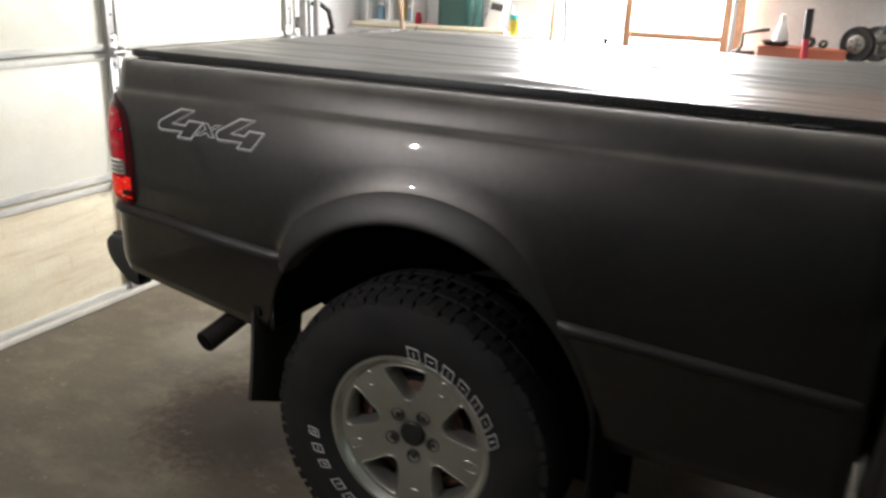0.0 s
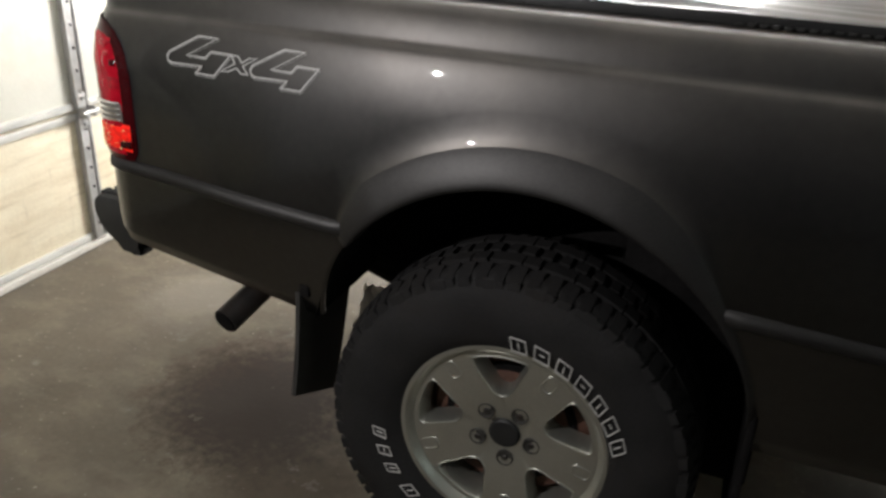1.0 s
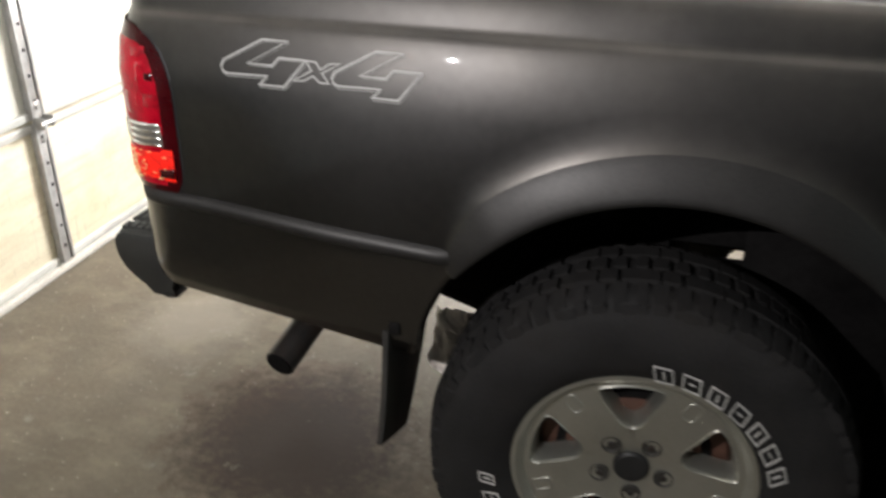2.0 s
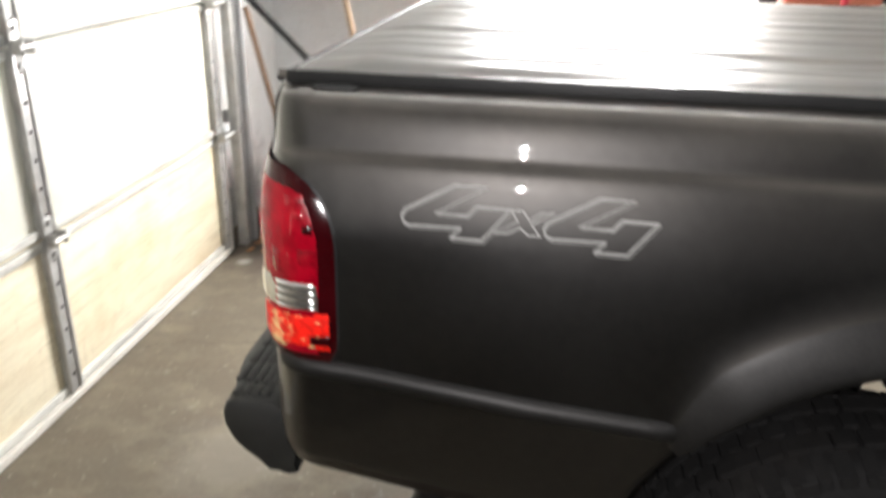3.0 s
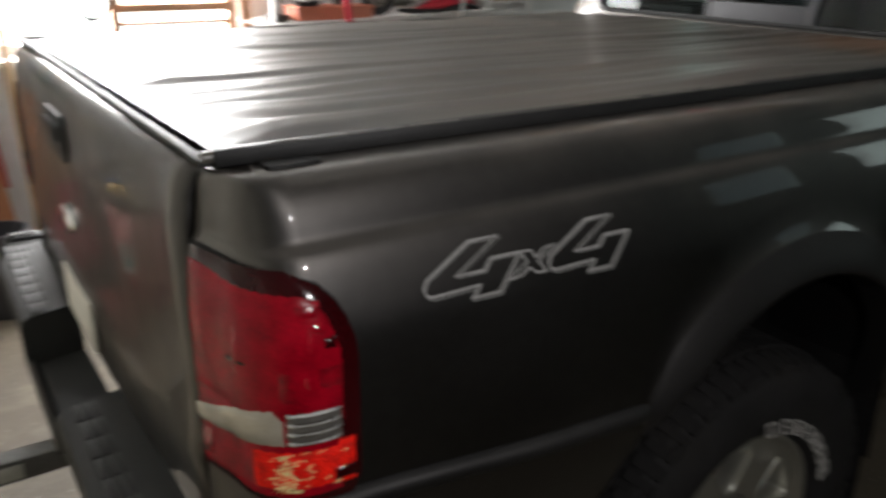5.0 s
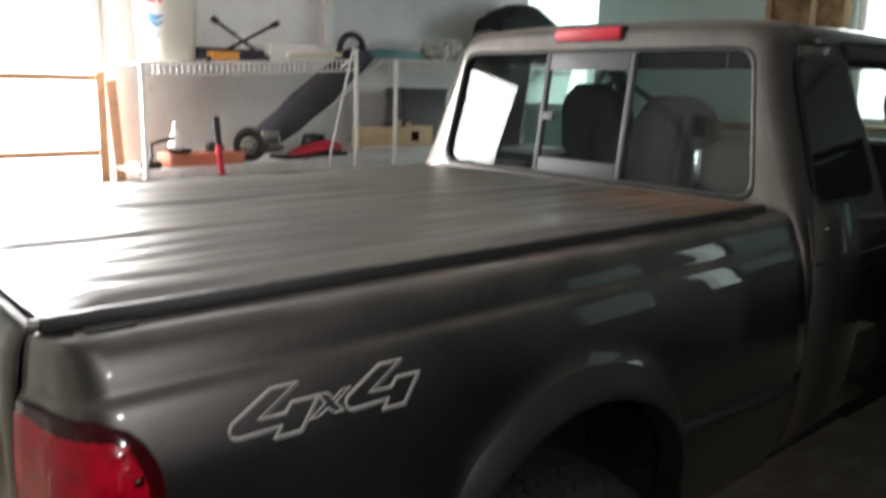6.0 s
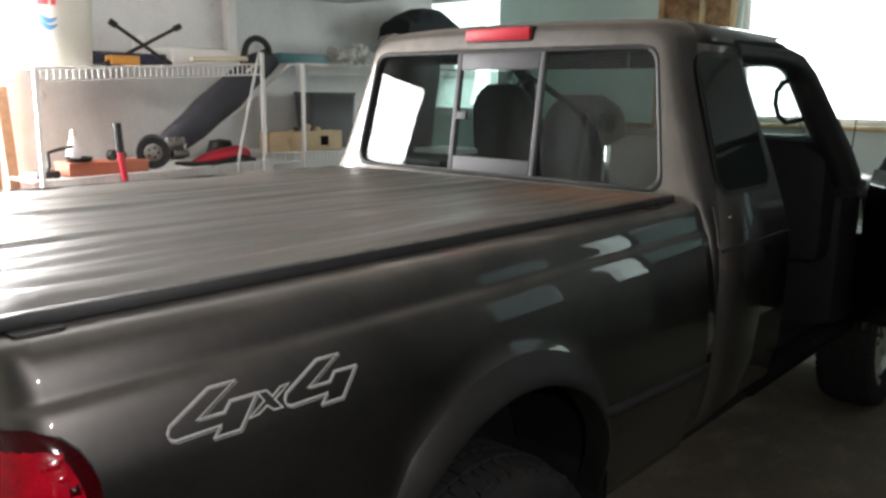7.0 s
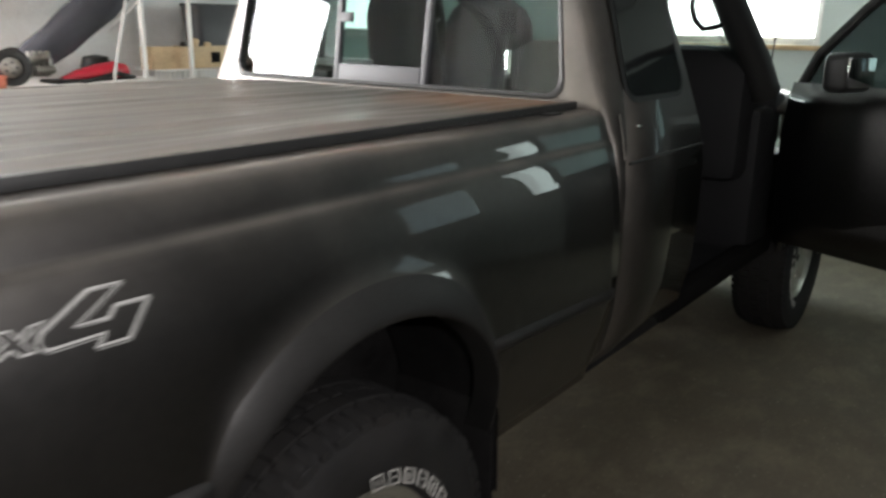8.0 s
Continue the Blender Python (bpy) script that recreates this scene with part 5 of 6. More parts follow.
# cabin
for y, w, top, x0, lean in ((0.3, 0.31, 1.6, 1.56, -8), (-0.03, 0.36, 1.555, 1.62, -4), (-0.45, 0.44, 1.415, 1.46, -8)):
    seat = part("seat", boxm((x0 + 0.02, y - w * 0.55, 0.72), (2.12, y + w * 0.55, 0.92), 0.06), FABRIC, truck, "grey cloth seat")
    # a high back, its top corners rounded and its sides bulging
    bm = bmesh.new()
    rings = []
    hgt = top - 0.86
    for k in range(17):
        f = k / 16
        half = w / 2 * (1.12 - 0.12 * f) * (1 - max(0.0, (f - 0.8) / 0.2) ** 3.2 * 0.5)
        thick = 0.075 - 0.03 * f - 0.028 * max(0.0, (f - 0.9) / 0.1) ** 2
        rings.append([(math.copysign(abs(math.cos(a)) ** 0.7, math.cos(a)) * thick, math.copysign(abs(math.sin(a)) ** 0.6, math.sin(a)) * half, hgt * f) for a in (2 * math.pi * j / 24 for j in range(24))])
    ring_skin(bm, rings)
    bm.transform(pose(x0, y, 0.86, 0, lean, 0))
    part("backrest", bm, FABRIC, seat, angle=60)
for s in (-1, 1):
    part("sun_visor", boxm((1.95, s * 0.315 - 0.31, 1.668), (1.97, s * 0.315 + 0.31, 1.765), 0.008), DARKTRIM, truck)
part("dashboard", boxm((2.3, -0.76, 0.85), (2.62, 0.76, 1.39), 0.06), DARKTRIM, truck)
part("steering_wheel", lathe([(0.17, 0.012), (0.185, 0.0), (0.17, -0.012), (0.158, 0.0), (0.17, 0.012)], 30, pose(2.15, 0.4, 1.12, 0, -60, 0)), BLACK, truck)
def webbing(points, half):
    """A flat belt along the points, its width across the cab."""
    bm = bmesh.new()
    ring_skin(bm, [[(x + dx, y + dy, z) for dx, dy in ((-0.002, -half), (-0.002, half), (0.002, half), (0.002, -half))] for x, y, z in points])
    return bm


BELT = mat("black_webbing", (0.008, 0.008, 0.008), 0.95, 0, 0.1, 12, 300, 0.1, 0.0005, Specular_IOR_Level=0.05)
part("seat_belt", webbing([(1.2, 0.12, 1.69), (1.2, 0.03, 1.64), (1.2, -0.086, 1.588), (1.2, -0.186, 1.53), (1.2, -0.265, 1.48), (1.2, -0.305, 1.425), (1.2, -0.325, 1.358), (1.2, -0.325, 1.25), (1.2, -0.325, 1.0)], 0.022), BELT, truck, "black seat belt webbing")
part("belt_buckle", boxm((1.185, -0.392, 1.43), (1.21, -0.335, 1.5), 0.01), BELT, truck)
part("belt_stalk", boxm((1.19, -0.385, 1.24), (1.2, -0.362, 1.385), 0.003, None), CHROME, truck)
part("papers", boxm((1.3, 0.42, 1.3), (1.5, 0.66, 1.32), 0.002, None), WHITE, truck, "white papers lying on the parcel ledge")
part("parcel_ledge", boxm((1.08, 0.3, 1.27), (1.56, 0.74, 1.297), 0.006), DARKTRIM, truck)
part("cabin_back_trim", boxm((1.02, -0.75, 0.8), (1.06, 0.75, 1.25), 0.01), FABRIC, truck)
part("headliner", boxm((1.15, -0.6, 1.735), (1.9, 0.6, 1.752), 0.008), mat("headliner_grey", (0.08, 0.08, 0.078), 0.95), truck)

part("bulkhead", boxm((2.42, -0.8, 0.52), (2.7, 0.8, 1.15), 0.04), DARKTRIM, truck)
part("console", boxm((1.6, -0.12, 0.56), (2.42, 0.14, 0.86), 0.04), DARKTRIM, truck)
# nose
bm = bmesh.new()
rows = []
for x, w, h in ((2.62, 0.84, 1.2), (2.75, 0.85, 1.225), (3.2, 0.85, 1.2), (3.7, 0.83, 1.15), (3.92, 0.78, 1.1), (4.0, 0.72, 1.02)):
    rows.append([(x, y * w, h - 0.07 * abs(y) ** 5) for y in np.linspace(-1, 1, 21)])
ring_skin(bm, rows, closed=False)
ob = part("bonnet", bm, PAINT, truck)
ob.modifiers.new("thick", "SOLIDIFY").thickness = 0.02
for s in (-1, 1):
    bm = bmesh.new()
    cols = []
    for x in np.concatenate([np.linspace(2.66, 2.79, 4), 3.19 + 0.4 * np.cos(np.linspace(math.pi - 0.02, 0.02, 25)), np.linspace(3.6, 3.98, 6)]):
        d = abs(x - 3.19)
        zb = 0.57 + math.sqrt(max(0, 0.16 - d * d)) if d < 0.4 else 0.52
        cols.append([(x, s * (0.872 - 0.1 * max(0, x - 3.75) - (0.03 if k == 8 else 0)), zb + (1.14 - zb) * k / 8) for k in range(9)])
    ring_skin(bm, cols, closed=False)
    ob = part("front_wing", bm, PAINT, truck)
    ob.modifiers.new("thick", "SOLIDIFY").thickness = 0.012
    bm = bmesh.new()
    rings = []
    for k in range(33):
        a = math.pi * k / 32
        rings.append([(3.19 + r * math.cos(a), s * y, 0.57 + r * math.sin(a)) for r, y in ((0.46, 0.873), (0.43, 0.895), (0.4, 0.9), (0.395, 0.84))])
    ring_skin(bm, rings, closed=False)
    part("wheel_flare", bm, FLARE, truck, "satin grey wheel arch flare")
    part("headlamp", boxm((3.93, s * 0.62 - 0.15, 0.84), (4.0, s * 0.62 + 0.15, 1.02), 0.02), LENSCLEAR, truck)
part("grille", boxm((3.94, -0.46, 0.82), (4.0, 0.46, 1.04), 0.02), BLACK, truck)
part("front_bumper", boxm((3.9, -0.86, 0.55), (4.12, 0.86, 0.78), 0.05), BLACK, truck)
part("scuttle", boxm((2.6, -0.8, 1.1), (2.74, 0.8, 1.2), 0.02), DARKTRIM, truck)
part("aerial", tubem([(2.72, -0.72, 1.2), (2.74, -0.73, 1.55)], 0.003, 6), BLACK, truck)

bm = bmesh.new()
rows = [[(x, y + 0.002, z) for z, y in CABSIDE[6:11]] for x in (1.5, 1.75, 2.05)]
ring_skin(bm, rows, closed=False)
g = part("driver_window", bm, pane_glass("side_glass", (0.77, 0.81, 0.8)), truck, "clear driver's window")
g.visible_shadow = False
g.modifiers.new("thick", "SOLIDIFY").thickness = 0.004

# open passenger door, hinged at its front edge: built along +x from the hinge, outside towards -y
HINGE = (2.62, -0.85, 0.0)
DM = Matrix.Translation(HINGE) @ pose(0, 0, 0, 0, 0, 180 + 68)
bm = bmesh.new()
rows = []
for x in np.linspace(0.0, 1.02, 7):
    rows.append([(x, (0.872 - y), z) for z, y in CABSIDE[1:7]])
ring_skin(bm, rows, closed=False)
bm.transform(DM)
door = part("passenger_door", bm, PLAINGREY, truck, "open passenger door")
so = door.modifiers.new("thick", "SOLIDIFY")
so.thickness, so.offset = 0.07, 0
bm = bmesh.new()
tube(bm, [(0.0, 0.05, 1.22), (0.05, 0.08, 1.36), (0.19, 0.14, 1.54), (0.3, 0.175, 1.65), (0.42, 0.18, 1.68), (0.98, 0.18, 1.68), (1.02, 0.16, 1.62), (1.02, 0.05, 1.22)], 0.022, 8)
bm.transform(DM)
part("door_frame", bm, BLACK, door)
bm = bmesh.new()
vs = [bm.verts.new(p) for p in ((0.01, 0.045, 1.22), (0.06, 0.075, 1.355), (0.2, 0.135, 1.535), (0.31, 0.175, 1.645), (1.0, 0.165, 1.63), (1.01, 0.05, 1.22))]
bm.faces.new(vs)
bm.transform(DM)
g = part("door_glass", bm, pane_glass("dark_door_glass", (0.33, 0.37, 0.37)), door)
g.modifiers.new("thick", "SOLIDIFY").thickness = 0.004
g.visible_shadow = False
part("door_trim", boxm((0.02, 0.02, 0.6), (1.0, 0.06, 1.2), 0.02, DM), DARKTRIM, door)
bm = bmesh.new()
box(bm, (0.27, -0.22, 1.235), (0.37, -0.03, 1.38), 0.03, DM, 3)
part("door_mirror", bm, BLACK, door, "black door mirror")
bm = boxm((0.366, -0.205, 1.255), (0.374, -0.045, 1.362), 0.003, DM)
part("mirror_glass", bm, mat("mirror", (0.8, 0.8, 0.8), 0.03, 1.0, 0, 4, 50, 0), door)

# ---- shelves on the far wall ----


def wire_shelf(label, x0, x1, z0, z1, yf=1.97, yb=2.4, group="wire shelves", lip=0.055):
    """A white wire shelf from x0 to x1 whose deck runs from height z0 to z1, with a deep front lip."""
    t = thing("wire_shelf", (x0, yf, z0), label, "shelf", group)
    L, rise = x1 - x0, z1 - z0
    for dz in (0.0, -lip):
        part("front_rod", tubem([(0, 0, dz), (L, 0, rise + dz)], 0.005, 6), WIRE, t)
    for d in (0.15, 0.3, yb - yf - 0.01):
        part("cross_rod", tubem([(0, d, -0.005), (L, d, rise - 0.005)], 0.003, 6), WIRE, t)
    bm = bmesh.new()
    n = int(L / 0.029)
    for i in range(n + 1):
        x = L * i / n
        z = rise * i / n
        box(bm, (x - 0.0014, 0, z - 0.0005), (x + 0.0014, yb - yf - 0.004, z + 0.0022))
        box(bm, (x - 0.0024, -0.002, z - lip), (x + 0.0024, 0.0016, z))
    tagged(part("wire_deck", bm, WIRE, t, smooth=False), kind="stuff")
    return t


wire_shelf("white wire shelf with a pipe along it, near the garage door", -2.1, -0.97, 1.15, 1.16, 2.1, lip=0.05)
wire_shelf("white wire shelf loaded with tools below another shelf", 0.2, 1.5, 1.135, 1.17)
wire_shelf("white wire shelf holding a bucket and boxes", 0.24, 1.44, 1.639, 1.697)
wire_shelf("short white wire shelf under a taller bin", 1.52, 2.5, 1.205, 1.19, 1.99)
wire_shelf("white wire shelf with folded covers", 1.7, 3.3, 1.71, 1.72, 1.99)
for x, z0, z1 in ((0.25, 0.0, 1.64), (1.46, 0.0, 1.76), (1.74, 0.0, 1.705)):
    tagged(part("shelf_post", boxm((x - 0.009, 1.972, z0), (x + 0.009, 1.994, z1), 0.003), WIRE), "white steel post holding up wire shelves", "shelf post", "shelf posts")
for x0, z0, x1, z1 in ((1.52, 1.55, 1.66, 1.7), (1.34, 1.6, 1.42, 1.69)):
    tagged(part("shelf_brace", tubem([(x0, 2.39, z0 - 0.15), (x1, 2.0, z1)], 0.007, 8), WIRE), "white steel diagonal shelf brace on the wall", "shelf brace", "shelf braces")

# things on the shelf by the garage door
CREAM = mat("cream_plastic", (0.66, 0.6, 0.44), 0.5, 0, 0.08, 6, 120, 0.1, 0.001)
tagged(part("pipe", tubem([(-2.1, 2.15, 1.171), (-1.5, 2.152, 1.176), (-1.045, 2.155, 1.18)], 0.017, 14), CREAM), "long cream plastic pipe lying along the shelf edge", "pipe")
tagged(part("board", boxm((-2.05, 2.175, 1.163), (-1.03, 2.32, 1.173), 0.003), PALEWOOD), "thin dusty wooden board lying on the shelf", "board")
rack = thing("jar_rack", (-1.84, 2.25, 1.174), "white plastic rack holding small cleaning jars", "rack")
for z in (0.015, 0.2):
    part("tier", boxm((-0.17, -0.09, z), (0.17, 0.09, z + 0.012), 0.004), WHITE, rack)
for x in (-0.165, 0.0, 0.165):
    part("upright", boxm((x - 0.008, -0.085, 0.0), (x + 0.008, 0.085, 0.34), 0.003), WHITE, rack)
JARS = [mat("blue_jar", (0.25, 0.4, 0.5), 0.4), mat("grey_jar", (0.45, 0.45, 0.45), 0.4), mat("amber_jar", (0.5, 0.35, 0.12), 0.35)]
k = 0
for z in (1.2015, 1.3865):
    for x in (-0.11, -0.05, 0.055, 0.115):
        h = 0.1 + 0.02 * (k % 3)
        j = thing("jar", (-1.84 + x, 2.25, z), "small plastic jar with a lid on a white rack", "jar", "jars on the rack")
        part("body", lathe([(0.0, 0.0), (0.024, 0.0), (0.026, 0.006), (0.026, h * 0.75), (0.018, h * 0.85), (0.018, h)], 20), JARS[k % 3], j)
        part("lid", lathe([(0.0195, h * 0.86), (0.0195, h + 0.004), (0.0, h + 0.005)], 20), WHITE, j)
        k += 1
clamp = thing("hand_clamp", (-1.59, 2.22, 1.174), "small red hand clamp with a dangling black cord", "clamp")
part("bar", boxm((-0.05, -0.02, 0.0), (0.09, 0.012, 0.022), 0.006), RED, clamp)
part("jaw", boxm((-0.085, -0.03, 0.0), (-0.052, 0.02, 0.06), 0.01), RED, clamp)
part("knob", lathe([(0.0, 0.0), (0.017, 0.002), (0.02, 0.014), (0.014, 0.026), (0.0, 0.028)], 16, pose(-0.068, -0.005, 0.058)), RED, clamp)
part("cord", tubem([(-0.03, -0.022, 0.012), (-0.03, -0.1, 0.0), (-0.035, -0.115, -0.05), (-0.045, -0.118, -0.1), (-0.04, -0.12, -0.14)], 0.004, 8), BLACK, clamp)
GREEN = mat("dark_green_plastic", (0.02, 0.075, 0.065), 0.35, 0, 0.1, 8, 120, 0.1, 0.001)
tank = thing("fuel_can", (-1.39, 2.26, 1.174), "dark green plastic can with a moulded handle", "can")
part("body", prism(rounded(0, 0, 0.24, 0.2, 0.05), 0.0, 0.26, "z", 0.012), GREEN, tank)
part("neck", lathe([(0.03, 0.255), (0.03, 0.3), (0.034, 0.3), (0.034, 0.325), (0.0, 0.33)], 18, pose(-0.06, 0, 0)), BLACK, tank)
part("handle", tubem([(-0.02, 0, 0.25), (-0.0, 0, 0.31), (0.07, 0, 0.31), (0.09, 0, 0.25)], 0.013, 8), GREEN, tank)
jug = thing("white_canister", (-1.155, 2.23, 1.174), "white leaning plastic canister with a dark label patch", "canister")
bm = bmesh.new()
box(bm, (-0.055, -0.03, 0.0), (0.055, 0.03, 0.2), 0.014, pose(0, 0, 0, -10, 8, 0), 3)
part("body", bm, WHITE, jug)
part("label_patch", boxm((-0.035, -0.033, 0.12), (0.04, -0.0305, 0.16), 0.001, pose(0, 0, 0, -10, 8, 0)), mat("dark_patch", (0.08, 0.07, 0.07), 0.5), jug)
part("cap", lathe([(0.02, 0.0), (0.02, 0.03), (0.0, 0.032)], 16, pose(0.03, 0.034, 0.195)), mat("orange_cap", (0.6, 0.2, 0.1), 0.5), jug)
cup = thing("tin", (-0.985, 2.16, 1.163), "yellow tin with a turquoise lid", "tin")
part("body", lathe([(0.0, 0.0), (0.03, 0.0), (0.032, 0.003), (0.032, 0.09), (0.03, 0.092)], 24), mat("yellow_tin", (0.6, 0.5, 0.06), 0.35, 0.2), cup)
part("lid", lathe([(0.033, 0.088), (0.035, 0.1), (0.033, 0.118), (0.0, 0.12)], 24), mat("turquoise_lid", (0.1, 0.5, 0.48), 0.4), cup)
for x, c in ((-1.235, (0.1, 0.1, 0.25)), (-1.08, (0.5, 0.5, 0.5))):
    tagged(part("bottle", lathe([(0.0, 0.0), (0.02, 0.0), (0.022, 0.005), (0.022, 0.09), (0.008, 0.12), (0.008, 0.145), (0.0, 0.146)], 18, pose(x, 2.345, 1.1745)), mat("bottle_plastic", c, 0.35)), "small plastic bottle standing at the back of the shelf", "bottle", "bottles on the shelf")

# ---- leaning things by the window ----
tagged(part("wooden_stick", tubem([(-0.815, 2.2, 0.0), (-0.826, 2.36, 1.16), (-0.835, 2.395, 1.45)], 0.017, 10), PALEWOOD), "pale wooden pole leaning by the window", "pole")
tagged(part("red_pole", tubem([(-0.615, 2.2, 0.0), (-0.742, 2.365, 1.155), (-0.775, 2.4, 1.43)], 0.012, 10), RED), "thin red metal pole leaning by the window", "pole")
yoke = thing("black_yoke", (-0.478, 2.3, 0.0), "black forked metal stand in front of the window", "stand")
part("stem", tubem([(0, 0, 0), (0, 0, 1.165)], 0.013, 10), BLACK, yoke)
part("foot", lathe([(0.0, 0.02), (0.1, 0.016), (0.12, 0.0), (0.0, 0.0)], 24), BLACK, yoke)
part("fork", tubem([(0.02 + 0.066 * math.cos(a), 0, 1.236 + 0.072 * math.sin(a)) for a in np.linspace(math.pi * 0.95, math.pi * 2.05, 15)], 0.008, 8), BLACK, yoke)
wf = thing("wooden_rack", (0, 0, 0), "orange-brown wooden frame with rails standing at the window", "rack")
for x in (-0.385, 0.15):
    part("post", boxm((x, 2.31, 0.0), (x + 0.042, 2.36, 1.6), 0.005), TIMBER, wf)
for z in (0.25, 0.75, 1.186, 1.55):
    part("rail", boxm((-0.342, 2.318, z), (0.149, 2.352, z + 0.036), 0.004), TIMBER, wf)
part("thin_rail", boxm((-0.342, 2.322, 1.128), (0.149, 2.348, 1.142), 0.002), TIMBER, wf)
tagged(part("plank", boxm((-0.025, -0.012, 0.0), (0.025, 0.012, 1.56), 0.004, pose(0.285, 2.27, 0.0, -2.2, -2.2, 0)), TIMBER), "orange-brown plank leaning against a wooden frame", "plank")

# ---- things on the loaded shelves ----
bucket = thing("bucket", (0.445, 2.15, 1.655), "white plastic bucket with faded red and blue print", "bucket", rz=-48)
BUCKETW = mat("old_white_plastic", (0.66, 0.63, 0.56), 0.5, 0, 0.06, 5, 120, 0.08, 0.001)
part("body", lathe([(0.0, 0.0), (0.13, 0.0), (0.134, 0.006), (0.152, 0.4), (0.16, 0.402), (0.16, 0.42), (0.153, 0.422), (0.153, 0.442), (0.162, 0.444), (0.162, 0.47)], 48), BUCKETW, bucket)
part("lid", lathe([(0.164, 0.46), (0.166, 0.482), (0.154, 0.486), (0.144, 0.475), (0.0, 0.475)], 48), BUCKETW, bucket)


def on_round(bm, r, a0, a1, z0, z1, slope=0.0, n=8):
    """A thin patch wrapped on a round body."""
    rows = []
    for k in range(n + 1):
        a = radians(a0 + (a1 - a0) * k / n)
        s = slope * k / n
        rows.append([(r * math.cos(a), r * math.sin(a), z0 + s), (r * math.cos(a), r * math.sin(a), z1 + s)])
    ring_skin(bm, rows, closed=False)


PRINTRED, PRINTBLUE = mat("faded_red_print", (0.6, 0.06, 0.07), 0.5), mat("faded_blue_print", (0.08, 0.22, 0.42), 0.5)
for a0, a1, z0, z1 in ((-122, -103, 0.268, 0.33), (-99, -80, 0.268, 0.33), (-76, -68, 0.268, 0.335)):
    bm = bmesh.new()
    on_round(bm, 0.1505, a0, a1, z0, z1)
    part("print_bar", bm, PRINTRED, bucket)
for i in range(2):
    bm = bmesh.new()
    rows = []
    for k in range(15):
        a = radians(-116 + 48 * k / 14)
        z = 0.182 + i * 0.03 + 0.013 * math.sin(k / 14 * 2 * math.pi)
        h = 0.0125 * math.sin(math.pi * (k + 0.5) / 15) + 0.002
        rows.append([(0.1462 * math.cos(a), 0.1462 * math.sin(a), z - h), (0.1462 * math.cos(a), 0.1462 * math.sin(a), z + h)])
    ring_skin(bm, rows, closed=False)
    part("print_wave", bm, PRINTBLUE, bucket)
bm = bmesh.new()
on_round(bm, 0.1435, -98, -76, 0.1, 0.135)
part("print_block", bm, mat("pale_blue_print", (0.45, 0.52, 0.56), 0.5), bucket)
bm = bmesh.new()
on_round(bm, 0.1475, -103, -82, 0.242, 0.256)
part("print_bar", bm, mat("grey_print", (0.45, 0.42, 0.4), 0.5), bucket)

cross = thing("wheel_brace", (0.8, 2.04, 1.755), "black four-way wheel brace lying across boxes", "wheel brace")
for p, q in (((-0.16, 0.0, 0.115), (0.11, -0.05, -0.075)), ((-0.21, -0.02, -0.09), (0.2, 0.0, 0.115))):
    bm = bmesh.new()
    tube(bm, [p, q], 0.009, 10)
    for e, o in ((p, q), (q, p)):
        d = (Vector(o) - Vector(e)).normalized()
        tube(bm, [Vector(e) - d * 0.006, Vector(e) + d * 0.03], 0.016, 10)
    part("arm", bm, DARKSTEEL, cross)
NAVY = mat("navy_plastic", (0.02, 0.022, 0.05), 0.45)
tagged(part("flat_case", boxm((0.6, 2.14, 1.672), (0.98, 2.34, 1.735), 0.008), NAVY), "flat navy plastic case lying on a wire shelf", "case")
tagged(part("small_box", boxm((0.61, 1.99, 1.67), (0.755, 2.06, 1.713), 0.004), mat("orange_card", (0.6, 0.26, 0.05), 0.6)), "small orange cardboard box on a wire shelf", "box")
tagged(part("white_box", boxm((0.99, 2.1, 1.686), (1.4, 2.33, 1.77), 0.006), WHITE), "long white cardboard box on a wire shelf", "box")
tagged(part("plastic_funnel", lathe([(0.0, 0.0), (0.05, 0.0), (0.045, 0.06), (0.02, 0.09), (0.0, 0.092)], 24, pose(0.9, 2.24, 1.737)), WHITE), "white plastic funnel standing on a navy case", "funnel")
tagged(part("cream_bar", tubem([(1.05, 2.02, 1.71), (1.4, 2.04, 1.725)], 0.014, 10), CREAM), "cream plastic tube lying on a wire shelf", "tube")
tagged(part("teal_box", boxm((1.71, 2.14, 1.715), (2.07, 2.34, 1.775), 0.006), mat("teal_card", (0.06, 0.17, 0.19), 0.5)), "flat teal box lying on a wire shelf", "box")
BAGWHITE = mat("crumpled_white_bag", (0.6, 0.59, 0.57), 0.45, 0, 0.12, 12, 120, 0.4, 0.003)
for x, y, r, h in ((2.19, 2.16, 0.085, 0.085), (2.34, 2.18, 0.1, 0.11), (2.5, 2.2, 0.08, 0.07)):
    bm = bmesh.new()
    bmesh.ops.create_icosphere(bm, subdivisions=4, radius=1.0)
    for v in bm.verts:
        q = 1 + 0.55 * noise.noise(v.co * 1.7 + Vector((x * 9, 0, 0))) + 0.3 * noise.noise(v.co * 4.5 + Vector((x * 5, 3, 0)))
        v.co = Vector((v.co.x * r * q, v.co.y * r * q, max(0.0, (v.co.z * 0.6 + 0.45)) * h * q))
    tagged(part("plastic_bag", bm, BAGWHITE, smooth=False), "crumpled white plastic bag on a wire shelf", "bag", "white bags on the shelf").matrix_world = pose(x, y, 1.722)

